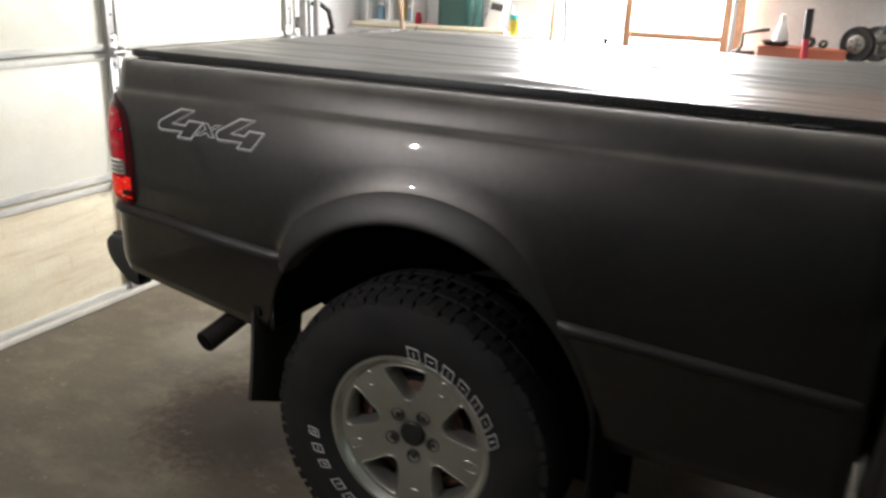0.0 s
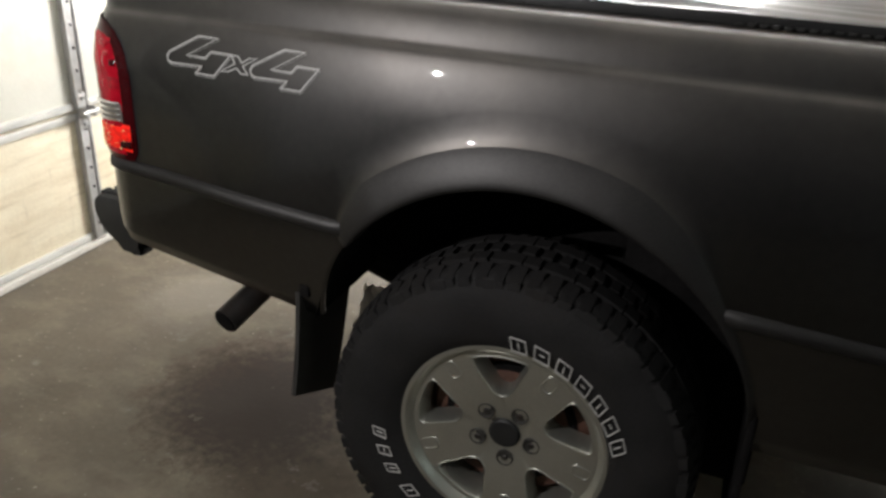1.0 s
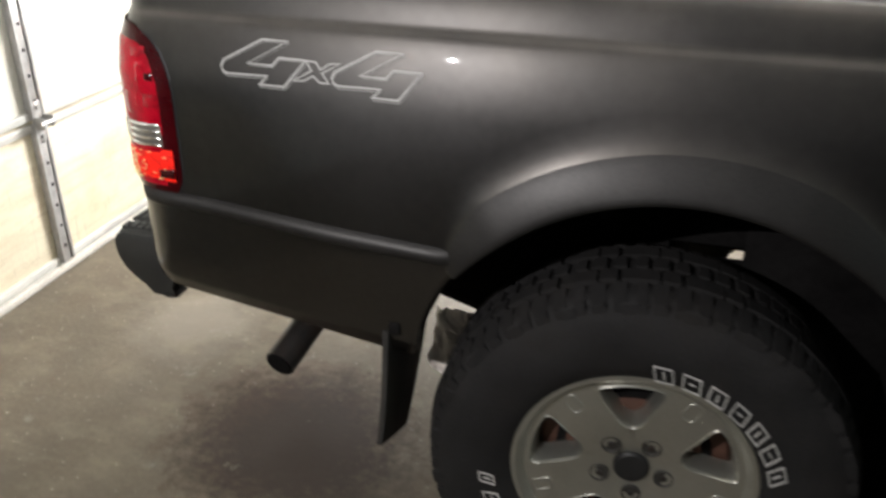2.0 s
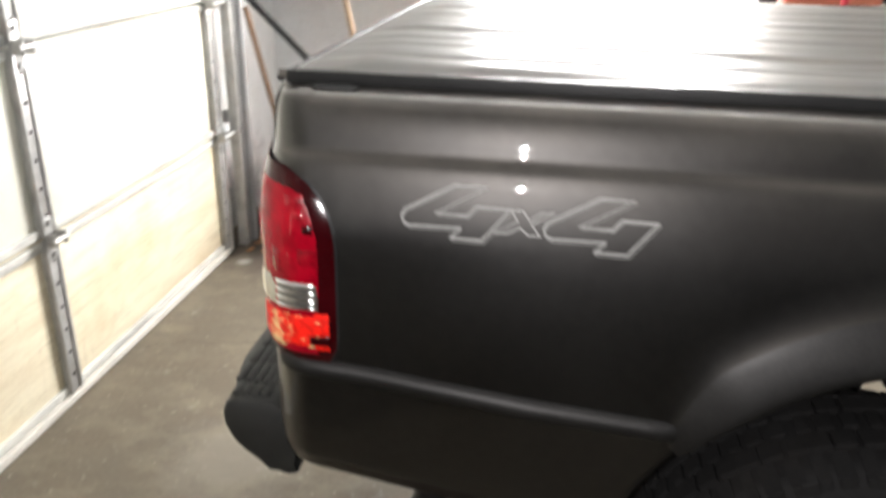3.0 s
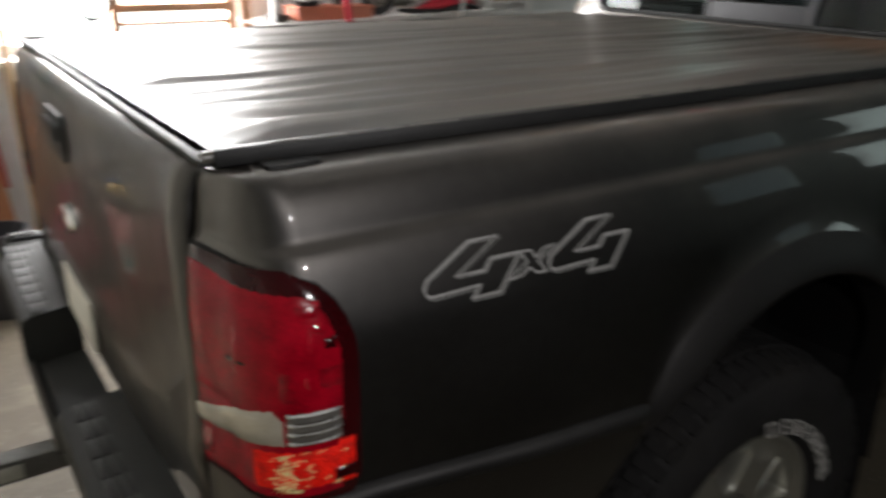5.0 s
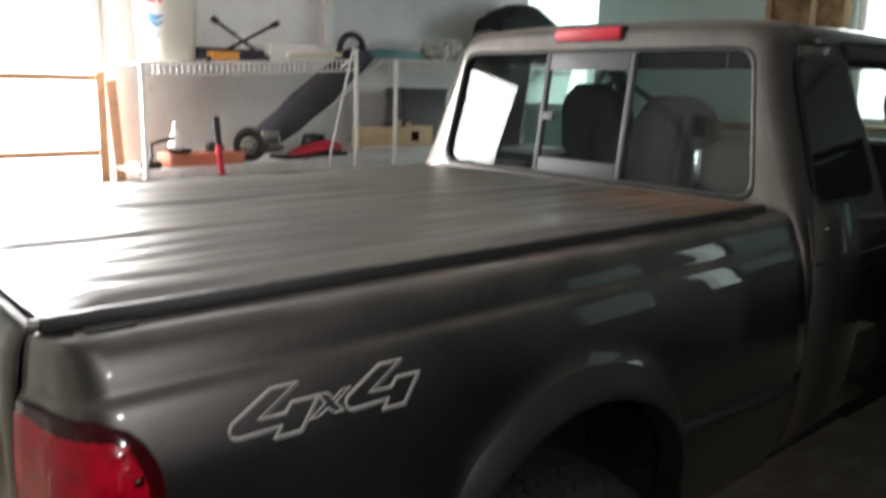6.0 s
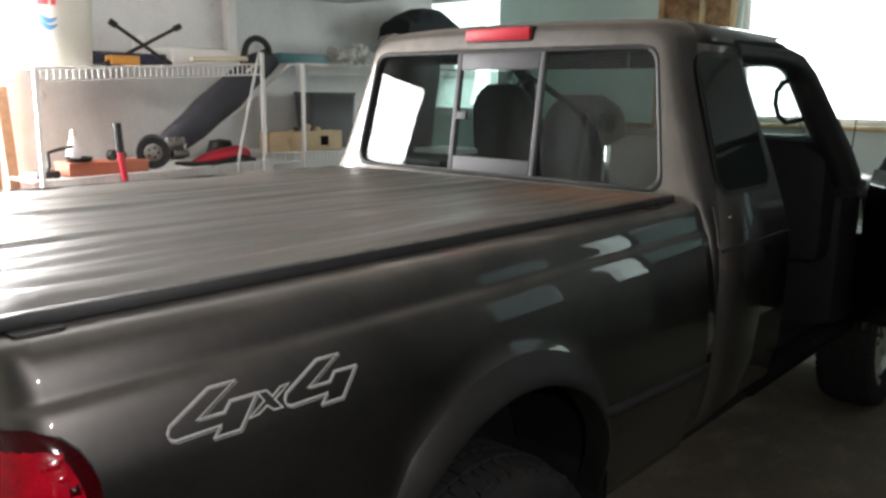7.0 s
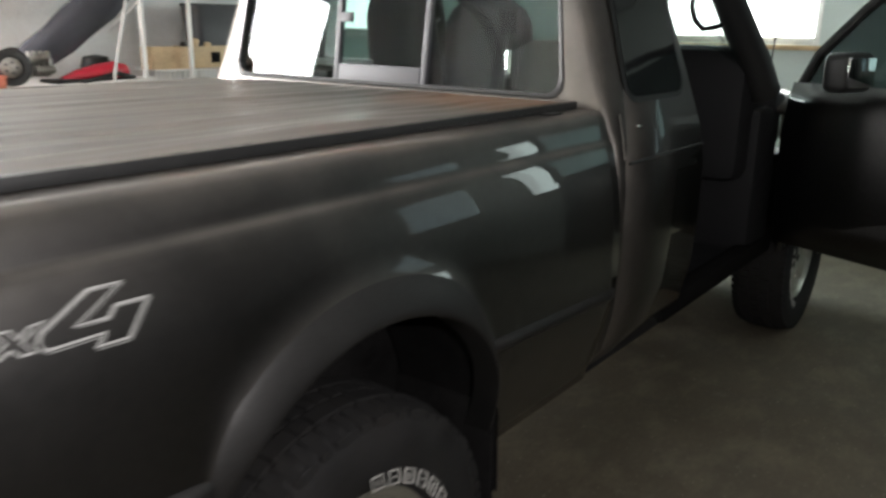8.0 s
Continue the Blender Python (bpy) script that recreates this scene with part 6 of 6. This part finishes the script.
# leaf vacuum: wheels, motor, long dark bag and loop handle
vac = thing("leaf_vacuum", (0, 0, 0), "garden leaf vacuum, dark grey bag, red and black body", "leaf vacuum")
BAG = mat("dark_grey_bag", (0.045, 0.045, 0.055), 0.85, 0, 0.2, 9, 150, 0.4, 0.003)
bm = bmesh.new()
rings = []
path = [((0.93, 2.14, 1.25), 0.06), ((0.99, 2.14, 1.285), 0.075), ((1.1, 2.13, 1.36), 0.085), ((1.2, 2.13, 1.435), 0.09), ((1.32, 2.12, 1.53), 0.09), ((1.43, 2.11, 1.62), 0.082), ((1.53, 2.1, 1.7), 0.075), ((1.6, 2.09, 1.745), 0.06)]
for i, (p, r) in enumerate(path):
    ring = []
    for k in range(18):
        a = 2 * math.pi * k / 18
        q = r * (1 + 0.14 * noise.noise((i * 1.3, math.cos(a) * 2, math.sin(a) * 2)))
        ring.append((p[0] - q * 0.72 * math.cos(a), p[1] + q * 0.8 * math.sin(a), p[2] + q * 0.72 * math.cos(a)))
    rings.append(ring)
ring_skin(bm, rings)
part("bag", bm, BAG, vac)
for wx, wy in ((0.822, 2.04), (0.905, 2.19)):
    turned = pose(wx, wy, 1.24, 90, 0, -28)
    part("tyre", lathe([(0.0, 0.022), (0.028, 0.02), (0.03, 0.012), (0.046, 0.012), (0.052, 0.018), (0.078, 0.02), (0.084, 0.01), (0.084, -0.01), (0.078, -0.02), (0.0, -0.02)], 36, turned), BLACK, vac)
    hub = part("hub", lathe([(0.0, 0.034), (0.012, 0.033), (0.014, 0.026), (0.034, 0.024), (0.044, 0.019), (0.046, 0.01)], 20, turned), LENSBOX, vac)
    for k in range(5):
        part("hub_hole", lathe([(0.0, 0.0265), (0.0065, 0.0265), (0.0065, 0.02)], 10, turned @ pose(0.0245 * math.cos(k * 1.2566), 0.0245 * math.sin(k * 1.2566), 0)), BLACK, hub)
bm = bmesh.new()
box(bm, (0.9, 2.08, 1.19), (1.04, 2.2, 1.29), 0.02)
tube(bm, [(0.9, 2.06, 1.26), (1.0, 2.06, 1.285)], 0.022, 12)
tube(bm, [(0.93, 2.045, 1.225), (1.02, 2.045, 1.225)], 0.018, 12)
for k in range(4):
    box(bm, (0.91 + 0.03 * k, 2.05, 1.2), (0.92 + 0.03 * k, 2.082, 1.31), 0.003)
part("motor", bm, LENSBOX, vac)
bm = bmesh.new()
rings = []
for x, w, h, z in ((1.07, 0.02, 0.012, 1.175), (1.15, 0.06, 0.03, 1.188), (1.25, 0.075, 0.042, 1.2), (1.34, 0.07, 0.05, 1.205), (1.4, 0.05, 0.04, 1.2), (1.42, 0.02, 0.02, 1.195)):
    rings.append([(x, 2.08 + w * math.cos(a), z + h * math.sin(a)) for a in (2 * math.pi * k / 16 for k in range(16))])
ring_skin(bm, rings)
part("hood", bm, RED, vac)
part("skirt", boxm((0.99, 2.0, 1.16), (1.41, 2.14, 1.178), 0.008), BLACK, vac)
part("blade_guard", tubem([(1.0, 1.99, 1.17), (1.12, 1.975, 1.165), (1.2, 1.975, 1.18), (1.3, 1.98, 1.2), (1.4, 1.99, 1.175)], 0.012, 8), BLACK, vac)
part("loop_handle", tubem([(1.4, 2.08, 1.7)] + [(1.485 - 0.08 * math.cos(a), 2.06, 1.76 + 0.08 * math.sin(a)) for a in np.linspace(0.15, math.pi - 0.15, 13)] + [(1.565, 2.07, 1.7)], 0.018, 12), BLACK, vac)
tagged(part("silver_pole", tubem([(1.255, 1.93, 1.0), (1.26, 1.935, 1.2), (1.42, 1.95, 1.765)], 0.008, 10), STEEL), "thin silver pole leaning on the shelf edge", "pole")
tagged(part("dark_bundle", lathe([(0.0, 0.0), (0.07, 0.0), (0.08, 0.03), (0.06, 0.1), (0.0, 0.11)], 20, pose(1.36, 2.27, 1.17)), BLACK), "dark bundled cover at the back of the shelf", "bundle")

jack = thing("floor_jack", (0.66, 1.86, 0.0), "red trolley jack with a black grip on its raised handle", "jack")
bm = bmesh.new()
box(bm, (-0.35, -0.11, 0.05), (0.25, 0.0, 0.13), 0.02)
part("chassis", bm, RED, jack)
for x in (-0.3, 0.2):
    for y in (-0.13, 0.015):
        part("roller", lathe([(0.0, -0.015), (0.045, -0.015), (0.045, 0.015), (0.0, 0.015)], 20, pose(x, y, 0.045, 90)), DARKSTEEL, jack)
part("handle", tubem([(0.0, -0.05, 0.1), (-0.062, 0.076, 1.255)], 0.016, 12), RED, jack)
part("grip", tubem([(-0.062, 0.0765, 1.256), (-0.067, 0.0865, 1.395)], 0.019, 12), BLACK, jack)

tb = thing("tool_box", (0.58, 2.09, 1.145), "long brick-red metal tool tray", "tool box")
BRICKRED = mat("brick_red_paint", (0.42, 0.13, 0.075), 0.5, 0, 0.15, 8, 150, 0.15, 0.001)
part("tray", boxm((-0.2, -0.08, 0.0), (0.2, 0.08, 0.065), 0.006), BRICKRED, tb)
part("rim_strip", boxm((-0.205, -0.085, 0.052), (0.205, 0.085, 0.06), 0.003), BRICKRED, tb)
tagged(part("dish", lathe([(0.0, 0.006), (0.05, 0.01), (0.062, 0.022), (0.066, 0.02), (0.05, 0.0), (0.0, 0.0)], 28, pose(0.45, 2.06, 1.211)), BLACK), "shallow black dish on a tool tray", "dish")
bt = thing("spray_bottle", (0.466, 2.14, 1.211), "white plastic bottle with a pointed top", "bottle")
part("body", lathe([(0.0, 0.0), (0.036, 0.0), (0.038, 0.006), (0.036, 0.05), (0.018, 0.1), (0.013, 0.12)], 24), WHITE, bt)
part("cap", lathe([(0.015, 0.118), (0.014, 0.14), (0.006, 0.15), (0.0, 0.15)], 16), BUCKETW, bt)
for x, y, r in ((0.61, 2.05, 0.026), (0.67, 2.07, 0.02)):
    tagged(part("pulley", lathe([(0.008, -0.012), (r, -0.012), (r * 0.8, 0.0), (r, 0.012), (0.008, 0.012), (0.008, -0.012)], 24, pose(x, y, 1.211 + r, 90, 0, 20)), DARKSTEEL), "small dark steel pulley on a tool tray", "pulley", "pulleys")
tagged(part("clamp", tubem([(0.27, 2.02, 1.15), (0.3, 2.03, 1.2), (0.3, 2.04, 1.26), (0.36, 2.05, 1.275), (0.42, 2.05, 1.285)], 0.009, 8), DARKSTEEL), "dark steel clamp lying on the shelf", "clamp")
tagged(part("dark_vice", boxm((0.25, 2.05, 1.138), (0.36, 2.12, 1.175), 0.01), DARKSTEEL), "dark steel vice block lying on the shelf", "vice")

cb = thing("wooden_box", (1.795, 2.07, 1.207), "pale wooden box with a square hole, full of parts", "box")
for lo, hi in (((-0.27, -0.05, 0.0), (0.27, -0.038, 0.115)), ((-0.27, 0.038, 0.0), (0.27, 0.05, 0.115)), ((-0.27, -0.038, 0.0), (-0.258, 0.038, 0.115)), ((0.258, -0.038, 0.0), (0.27, 0.038, 0.115)), ((-0.258, -0.038, 0.0), (0.258, 0.038, 0.012))):
    part("board", boxm(lo, hi, 0.003), PALEWOOD, cb)
part("hole", boxm((0.1, -0.0525, 0.028), (0.16, -0.0505, 0.085), 0.001), FRAMEBLACK, cb)
for k in range(5):
    tagged(part("part_in_box", boxm((-0.02, -0.02, 0), (0.016, 0.02, 0.04 + 0.02 * (k % 3)), 0.008, pose(1.71 + 0.05 * k, 2.065 + 0.015 * (k % 2), 1.285, 10, 8 * k, 20 * k)), DARKSTEEL if k % 2 else PALEWOOD), "small odd part sticking out of a wooden box", "part", "parts in the box")
bn = thing("dark_bin", (2.11, 2.23, 1.2), "open dark grey plastic bin behind a box", "bin")
bm = bmesh.new()
rings = [[(x * s, y * s, z) for x, y in rounded(0, 0, 0.4, 0.16, 0.04)] for s, z in ((0.86, 0.0), (0.95, 0.2), (1.0, 0.33), (1.04, 0.335), (1.04, 0.35), (0.97, 0.35), (0.9, 0.05))]
ring_skin(bm, rings)
part("tub", bm, mat("dark_grey_plastic", (0.06, 0.06, 0.065), 0.5), bn)

# dark cloth piled on a crate at the far end of the shelf
tagged(part("crate", boxm((2.76, 2.1, 1.721), (3.2, 2.36, 1.985), 0.01), WHITE), "white crate under a dark jacket on the shelf", "crate")
bm = bmesh.new()
NU, NV = 36, 20
rows = []
for i in range(NU + 1):
    u = i / NU
    row = []
    for j in range(NV + 1):
        v = j / NV
        x = 2.68 + 0.58 * u
        h = 0.17 * math.sin(math.pi * (0.06 + 0.88 * u)) ** 0.8 * (0.7 + 0.3 * u) * (1 - abs(2 * v - 1) ** 2.5)
        y = 2.06 + 0.3 * v
        z = 1.99 + h + 0.025 * noise.noise((x * 7, y * 9, 0)) + 0.012 * noise.noise((x * 18, y * 16, 4)) - (0.09 if j in (0,) else 0) - 0.08 * (u < 0.05)
        row.append((x, y, z))
    rows.append(row)
ring_skin(bm, rows, closed=False)
tagged(part("jacket", bm, mat("black_cloth", (0.012, 0.013, 0.016), 0.95, 0, 0.2, 10, 300, 0.4, 0.002)), "black jacket thrown over a crate", "jacket")

# ---- corner by the garage door ----
drum = thing("drum", (-1.675, 1.775, 0.0), "dull pink plastic drum, black lid ring, plain label", "drum")
PINK = mat("pink_plastic", (0.46, 0.17, 0.17), 0.4, 0, 0.08, 5, 140, 0.08, 0.001, dirt=(0.25, 0.08, 0.075), dirt_amount=0.5, dirt_scale=4)
FILLED = mat("pink_plastic_filled", (0.33, 0.068, 0.072), 0.4, 0, 0.08, 5, 140, 0.08, 0.001, dirt=(0.2, 0.045, 0.045), dirt_amount=0.5, dirt_scale=4)
part("filled_body", lathe([(0.0, 0.0), (0.15, 0.0), (0.175, 0.01), (0.188, 0.035), (0.194, 0.08), (0.197, 0.16), (0.2, 0.3)], 64), FILLED, drum, "lower drum, darker red below the liquid level")
SOLID = [(0.2, 0.3), (0.202, 0.34), (0.2, 0.38), (0.196, 0.4), (0.187, 0.43), (0.176, 0.46), (0.166, 0.485), (0.158, 0.503), (0.156, 0.52)]
bm = lathe(SOLID, 64)
for v in bm.verts:
    # moulded hollow for a hand near the top
    a = math.atan2(v.co.y, v.co.x)
    d = (a - radians(-28) + math.pi) % (2 * math.pi) - math.pi
    if 0.36 < v.co.z < 0.53:
        f = 1 - 0.2 * math.exp(-(d / 0.3) ** 2) * math.sin((v.co.z - 0.36) / 0.17 * math.pi)
        v.co.x *= f
        v.co.y *= f
part("body", bm, PINK, drum)
part("lid_ring", lathe([(0.155, 0.503), (0.168, 0.505), (0.171, 0.523), (0.168, 0.545), (0.16, 0.549), (0.152, 0.545)], 56), BLACK, drum)
part("lid", lathe([(0.155, 0.543), (0.15, 0.547), (0.142, 0.539), (0.05, 0.54), (0.0, 0.541)], 48), mat("dusty_lid", (0.2, 0.18, 0.14), 0.8, 0, 0.25, 9, 120, 0.2, 0.001), drum)
part("latch", tubem([(0.055 * c - 0.02, -0.166 - 0.02, 0.523 + dz) for c, dz in ((-1, 0.0), (-0.9, -0.04), (0.0, -0.05), (0.9, -0.04), (1, 0.0))], 0.006, 8), BLACK, drum)
part("bolt", lathe([(0.0, 0.0), (0.01, 0.0), (0.01, 0.03), (0.0, 0.03)], 10, pose(-0.02, -0.17, 0.463, 90)), DARKSTEEL, drum)
bm = bmesh.new()
on_round(bm, 0.2035, -52, -24, 0.2, 0.33)
lab = part("label", bm, mat("paper_label", (0.68, 0.66, 0.6), 0.6), drum)
for z0, z1, a0, a1, c in ((0.3, 0.32, -50, -32, "letter_grey"), (0.275, 0.292, -50, -34, "letter_grey"), (0.225, 0.262, -49, -27, "label_teal")):
    bm = bmesh.new()
    on_round(bm, 0.2042, a0, a1, z0, z1, 0.006 if c == "label_teal" else 0.0)
    m = bpy.data.materials.get(c) or mat(c, (0.05, 0.25, 0.25) if c == "label_teal" else (0.12, 0.12, 0.12), 0.6)
    part("print_bar", bm, m, lab)
sp = thing("sponge", (-1.6, 1.73, 0.548), "yellow and blue car sponge lying on the drum lid", "sponge")
bm = bmesh.new()
box(bm, (-0.06, -0.045, 0.0), (0.06, 0.045, 0.066), 0.02, None, 3)
part("foam", bm, mat("yellow_foam", (0.6, 0.42, 0.16), 0.9, 0, 0.15, 30, 300, 0.5, 0.003), sp)
part("scrub_pad", boxm((-0.05, 0.02, 0.058), (0.065, 0.055, 0.08), 0.008), mat("blue_pad", (0.05, 0.08, 0.2), 0.9), sp)

# snow shovel: ribbed maroon scoop, black shaft
sv = thing("snow_shovel", (0, 0, 0), "maroon ribbed snow shovel with a black shaft", "shovel")
MAROON = mat("maroon_plastic", (0.26, 0.035, 0.06), 0.38, 0, 0.1, 8, 150, 0.08, 0.001)
bm = bmesh.new()
rows = []
SM = Matrix.Translation((-1.285, 1.92, 0.405)) @ pose(0, 0, 0, -14, 13, 14)
for i in range(61):
    u = -0.19 + 0.34 * i / 60
    row = []
    for j in range(25):
        a = radians(-98 + 196 * j / 24)
        q = (u + 0.055 * math.cos(a)) / 0.056 % 1.0
        r = 0.088 - 0.009 * max(0.0, math.sin(q * 2 * math.pi) - 0.45) ** 0.5 * max(0.0, math.cos(a * 0.8))
        row.append((r * math.sin(a), -r * math.cos(a), u))
    rows.append(row)
ring_skin(bm, rows, closed=False)
bm.transform(SM)
ob = part("scoop", bm, MAROON, sv)
ob.modifiers.new("thick", "SOLIDIFY").thickness = 0.006
part("shaft", tubem([(-1.32, 1.8, 0.455), (-1.41, 1.8, 0.525), (-1.75, 1.83, 0.835), (-2.085, 1.86, 1.145)], 0.016, 12), BLACK, sv)
part("wear_edge", tubem([SM @ Vector((0.088 * math.sin(a), -0.088 * math.cos(a), -0.19)) for a in np.linspace(-1.7, 1.7, 17)], 0.006, 8), MAROON, sv)

# added dark lump, fills the unclear dark area behind the battery
bm = bmesh.new()
rings = []
for k in range(19):
    f = k / 18
    r = (0.1 + 0.025 * math.sin(math.pi * f)) * (1 if f < 0.75 else 1 - 0.75 * ((f - 0.75) / 0.25) ** 0.8)
    rings.append([(r * (1 + 0.25 * noise.noise((math.cos(a) * 1.6, math.sin(a) * 1.6, f * 5))) * math.cos(a) + 0.03 * f, r * 0.8 * (1 + 0.25 * noise.noise((math.cos(a) * 2, math.sin(a) * 2, f * 4 + 9))) * math.sin(a), 0.5 * f) for a in (2 * math.pi * j / 24 for j in range(24))])
ring_skin(bm, rings)
tagged(part("dark_lump", bm, mat("dark_lump_black", (0.012, 0.012, 0.013), 0.4, 0, 0.2, 12, 120, 0.5, 0.004)), "added dark lump against the wall behind a battery", "bag").matrix_world = pose(-1.43, 2.12, 0.0)

bx = thing("car_battery", (-1.335, 1.776, 0.0), "black car battery with a yellow label", "battery")
BM_ = pose(0, 0, 0, 0, 0, 38)
part("case", boxm((-0.125, -0.085, 0.0), (0.125, 0.085, 0.175), 0.008, BM_), BLACK, bx)
part("lid", boxm((-0.13, -0.09, 0.15), (0.13, 0.09, 0.185), 0.006, BM_), BLACK, bx)
lb = part("label", boxm((-0.1, -0.088, 0.03), (0.11, -0.0855, 0.14), 0.001, BM_), mat("yellow_label", (0.55, 0.33, 0.03), 0.5), bx, "yellow paper label")
part("print_bar", boxm((-0.06, -0.0895, 0.1), (0.1, -0.0882, 0.118), 0.0, BM_), mat("brown_print", (0.25, 0.08, 0.02), 0.5), lb)
part("print_block", boxm((-0.09, -0.0895, 0.1), (-0.065, -0.0882, 0.125), 0.0, BM_), mat("red_print", (0.4, 0.04, 0.02), 0.5), lb)
for x in (-0.08, 0.08):
    part("terminal", lathe([(0.01, 0.18), (0.009, 0.2), (0.0, 0.2)], 12, BM_ @ Matrix.Translation((x, 0.05, 0))), STEEL, bx)
pl = thing("black_pail", (-1.0, 2.02, 0.0), "dark grey ribbed plastic pail behind the battery", "pail")
part("body", lathe([(0.0, 0.0), (0.095, 0.0), (0.1, 0.006), (0.11, 0.28), (0.117, 0.282), (0.117, 0.3), (0.111, 0.302), (0.111, 0.325), (0.118, 0.327), (0.118, 0.37), (0.108, 0.37), (0.1, 0.02)], 40), mat("dark_grey_pail", (0.05, 0.05, 0.055), 0.45), pl)
ob_ = thing("cabinet_door", (-1.0, 2.28, 0.0), "orange laminate panel with a dark edge leaning on the wall", "panel")
bm = boxm((-0.13, -0.009, 0.0), (0.13, 0.009, 0.92), 0.001, pose(0, 0, 0, -6, -6, 0))
part("board", bm, mat("orange_laminate", (0.45, 0.2, 0.1), 0.45, 0, 0.06, 3, 120, 0.05, 0.001), ob_)
for lo, hi in (((-0.136, -0.0105, 0.0), (-0.1302, 0.0105, 0.926)), ((-0.13, -0.0105, 0.9202), (0.13, 0.0105, 0.926))):
    part("edge_strip", boxm(lo, hi, 0.001, pose(0, 0, 0, -6, -6, 0)), BLACK, ob_)
part("red_strip", boxm((0.132, -0.012, 0.45), (0.15, 0.012, 0.92), 0.002, pose(0, 0, 0, -6, -6, 0)), RED, ob_)
pk = thing("plank_stack", (-1.3, 2.36, 0.0), "three short pale planks stacked on edge at the wall", "plank stack")
PLANKS = mat("banded_pine", (0.5, 0.34, 0.19), 0.6, 0, 0.15, 6, 120, 0.2, 0.001)
mottle(PLANKS, 5.0, 0.48, 0.62, (0.32, 0.15, 0.07), 0.75, 5, (0.5, 1, 6))
for k in range(3):
    part("plank", boxm((-0.115, -0.014, 0.03 + 0.205 * k), (0.13, 0.014, 0.232 + 0.205 * k), 0.003), PLANKS, pk)
part("batten", boxm((-0.115, -0.012, 0.0), (0.13, 0.014, 0.028), 0.003), PALEWOOD, pk)
# sticks
bent = [(-1.38, 1.93, 0.0), (-1.415, 1.93, 0.3), (-1.468, 1.93, 0.555), (-1.535, 1.932, 0.82), (-1.578, 1.933, 1.03), (-1.615, 1.935, 1.2), (-1.64, 1.94, 1.4), (-1.69, 1.945, 1.65)]
tagged(part("walking_stick", tubem(bent, [0.016, 0.015, 0.015, 0.014, 0.015, 0.014, 0.013, 0.012], 10), mat("weathered_branch", (0.3, 0.22, 0.15), 0.8, 0, 0.3, 12, 120, 0.4, 0.002)), "crooked pale branch stick leaning on the wire shelf", "stick")
tagged(part("broom_handle", tubem([(-1.87, 1.98, 0.0), (-1.925, 1.975, 0.28), (-2.1, 1.96, 1.05)], 0.013, 10), mat("brown_handle", (0.2, 0.12, 0.07), 0.6)), "brown wooden broom handle leaning in the corner", "broom handle")
# leaves and scraps at the foot of the door and round the drum
rng = random.Random(4)
LEAF = mat("dry_leaf", (0.3, 0.14, 0.06), 0.85, 0, 0.3, 30, 200, 0.2, 0.001)
GREYSCRAP = mat("dark_scrap", (0.04, 0.038, 0.036), 0.8, 0, 0.3, 20, 200, 0.3, 0.002)
for k in range(34):
    if k < 12:
        x, y = -1.98 + rng.uniform(0, 0.12), rng.uniform(1.42, 1.62)
    elif k < 24:
        x, y = rng.uniform(-2.05, -1.85), rng.uniform(1.62, 2.0)
    else:
        x, y = rng.uniform(-1.9, -1.1), rng.uniform(1.5, 1.62)
    dark = 12 <= k < 24
    s = rng.uniform(0.03, 0.07) if dark else rng.uniform(0.012, 0.035)
    bm = bmesh.new()
    ring = [bm.verts.new((s * math.cos(a) * rng.uniform(0.5, 1), s * 0.7 * math.sin(a) * rng.uniform(0.5, 1), rng.uniform(0.001, 0.3 * s))) for a in (2 * math.pi * i / 9 for i in range(9))]
    c = bm.verts.new((0, 0, s * (0.9 if dark else 0.3)))
    for i in range(9):
        bm.faces.new((ring[i], ring[(i + 1) % 9], c))
    r = bmesh.ops.extrude_face_region(bm, geom=list(bm.faces))
    bmesh.ops.translate(bm, vec=(0, 0, 0.003), verts=[v for v in r["geom"] if isinstance(v, bmesh.types.BMVert)])
    ob = tagged(part("scrap" if dark else "dry_leaf", bm, GREYSCRAP if dark else LEAF), "dark crumpled scrap on the floor in the corner" if dark else "dry brown leaf on the concrete floor", "scrap" if dark else "leaf", "scraps in the corner" if dark else "leaves on the floor")
    ob.matrix_world = pose(x, y, 0.001, 0, 0, rng.uniform(0, 360))
# crack in the slab: a thin dark line lying in the floor
CRACK = mat("crack_shadow", (0.06, 0.05, 0.038), 0.95)
pts = [(-1.98, 0.5)]
for k in range(26):
    pts.append((-1.95 + k * 0.045 + rng.uniform(-0.01, 0.01), 0.53 + 0.012 * k + rng.uniform(-0.02, 0.02)))
bm = bmesh.new()
rows = []
for x, y in pts:
    w = rng.uniform(0.0008, 0.003)
    rows.append([(x, y - w, 0.0012), (x, y + w, 0.0012)])
ring_skin(bm, rows, closed=False)
tagged(part("floor_crack", bm, CRACK, smooth=False), "thin dark crack across the concrete floor", "crack", kind="structure")
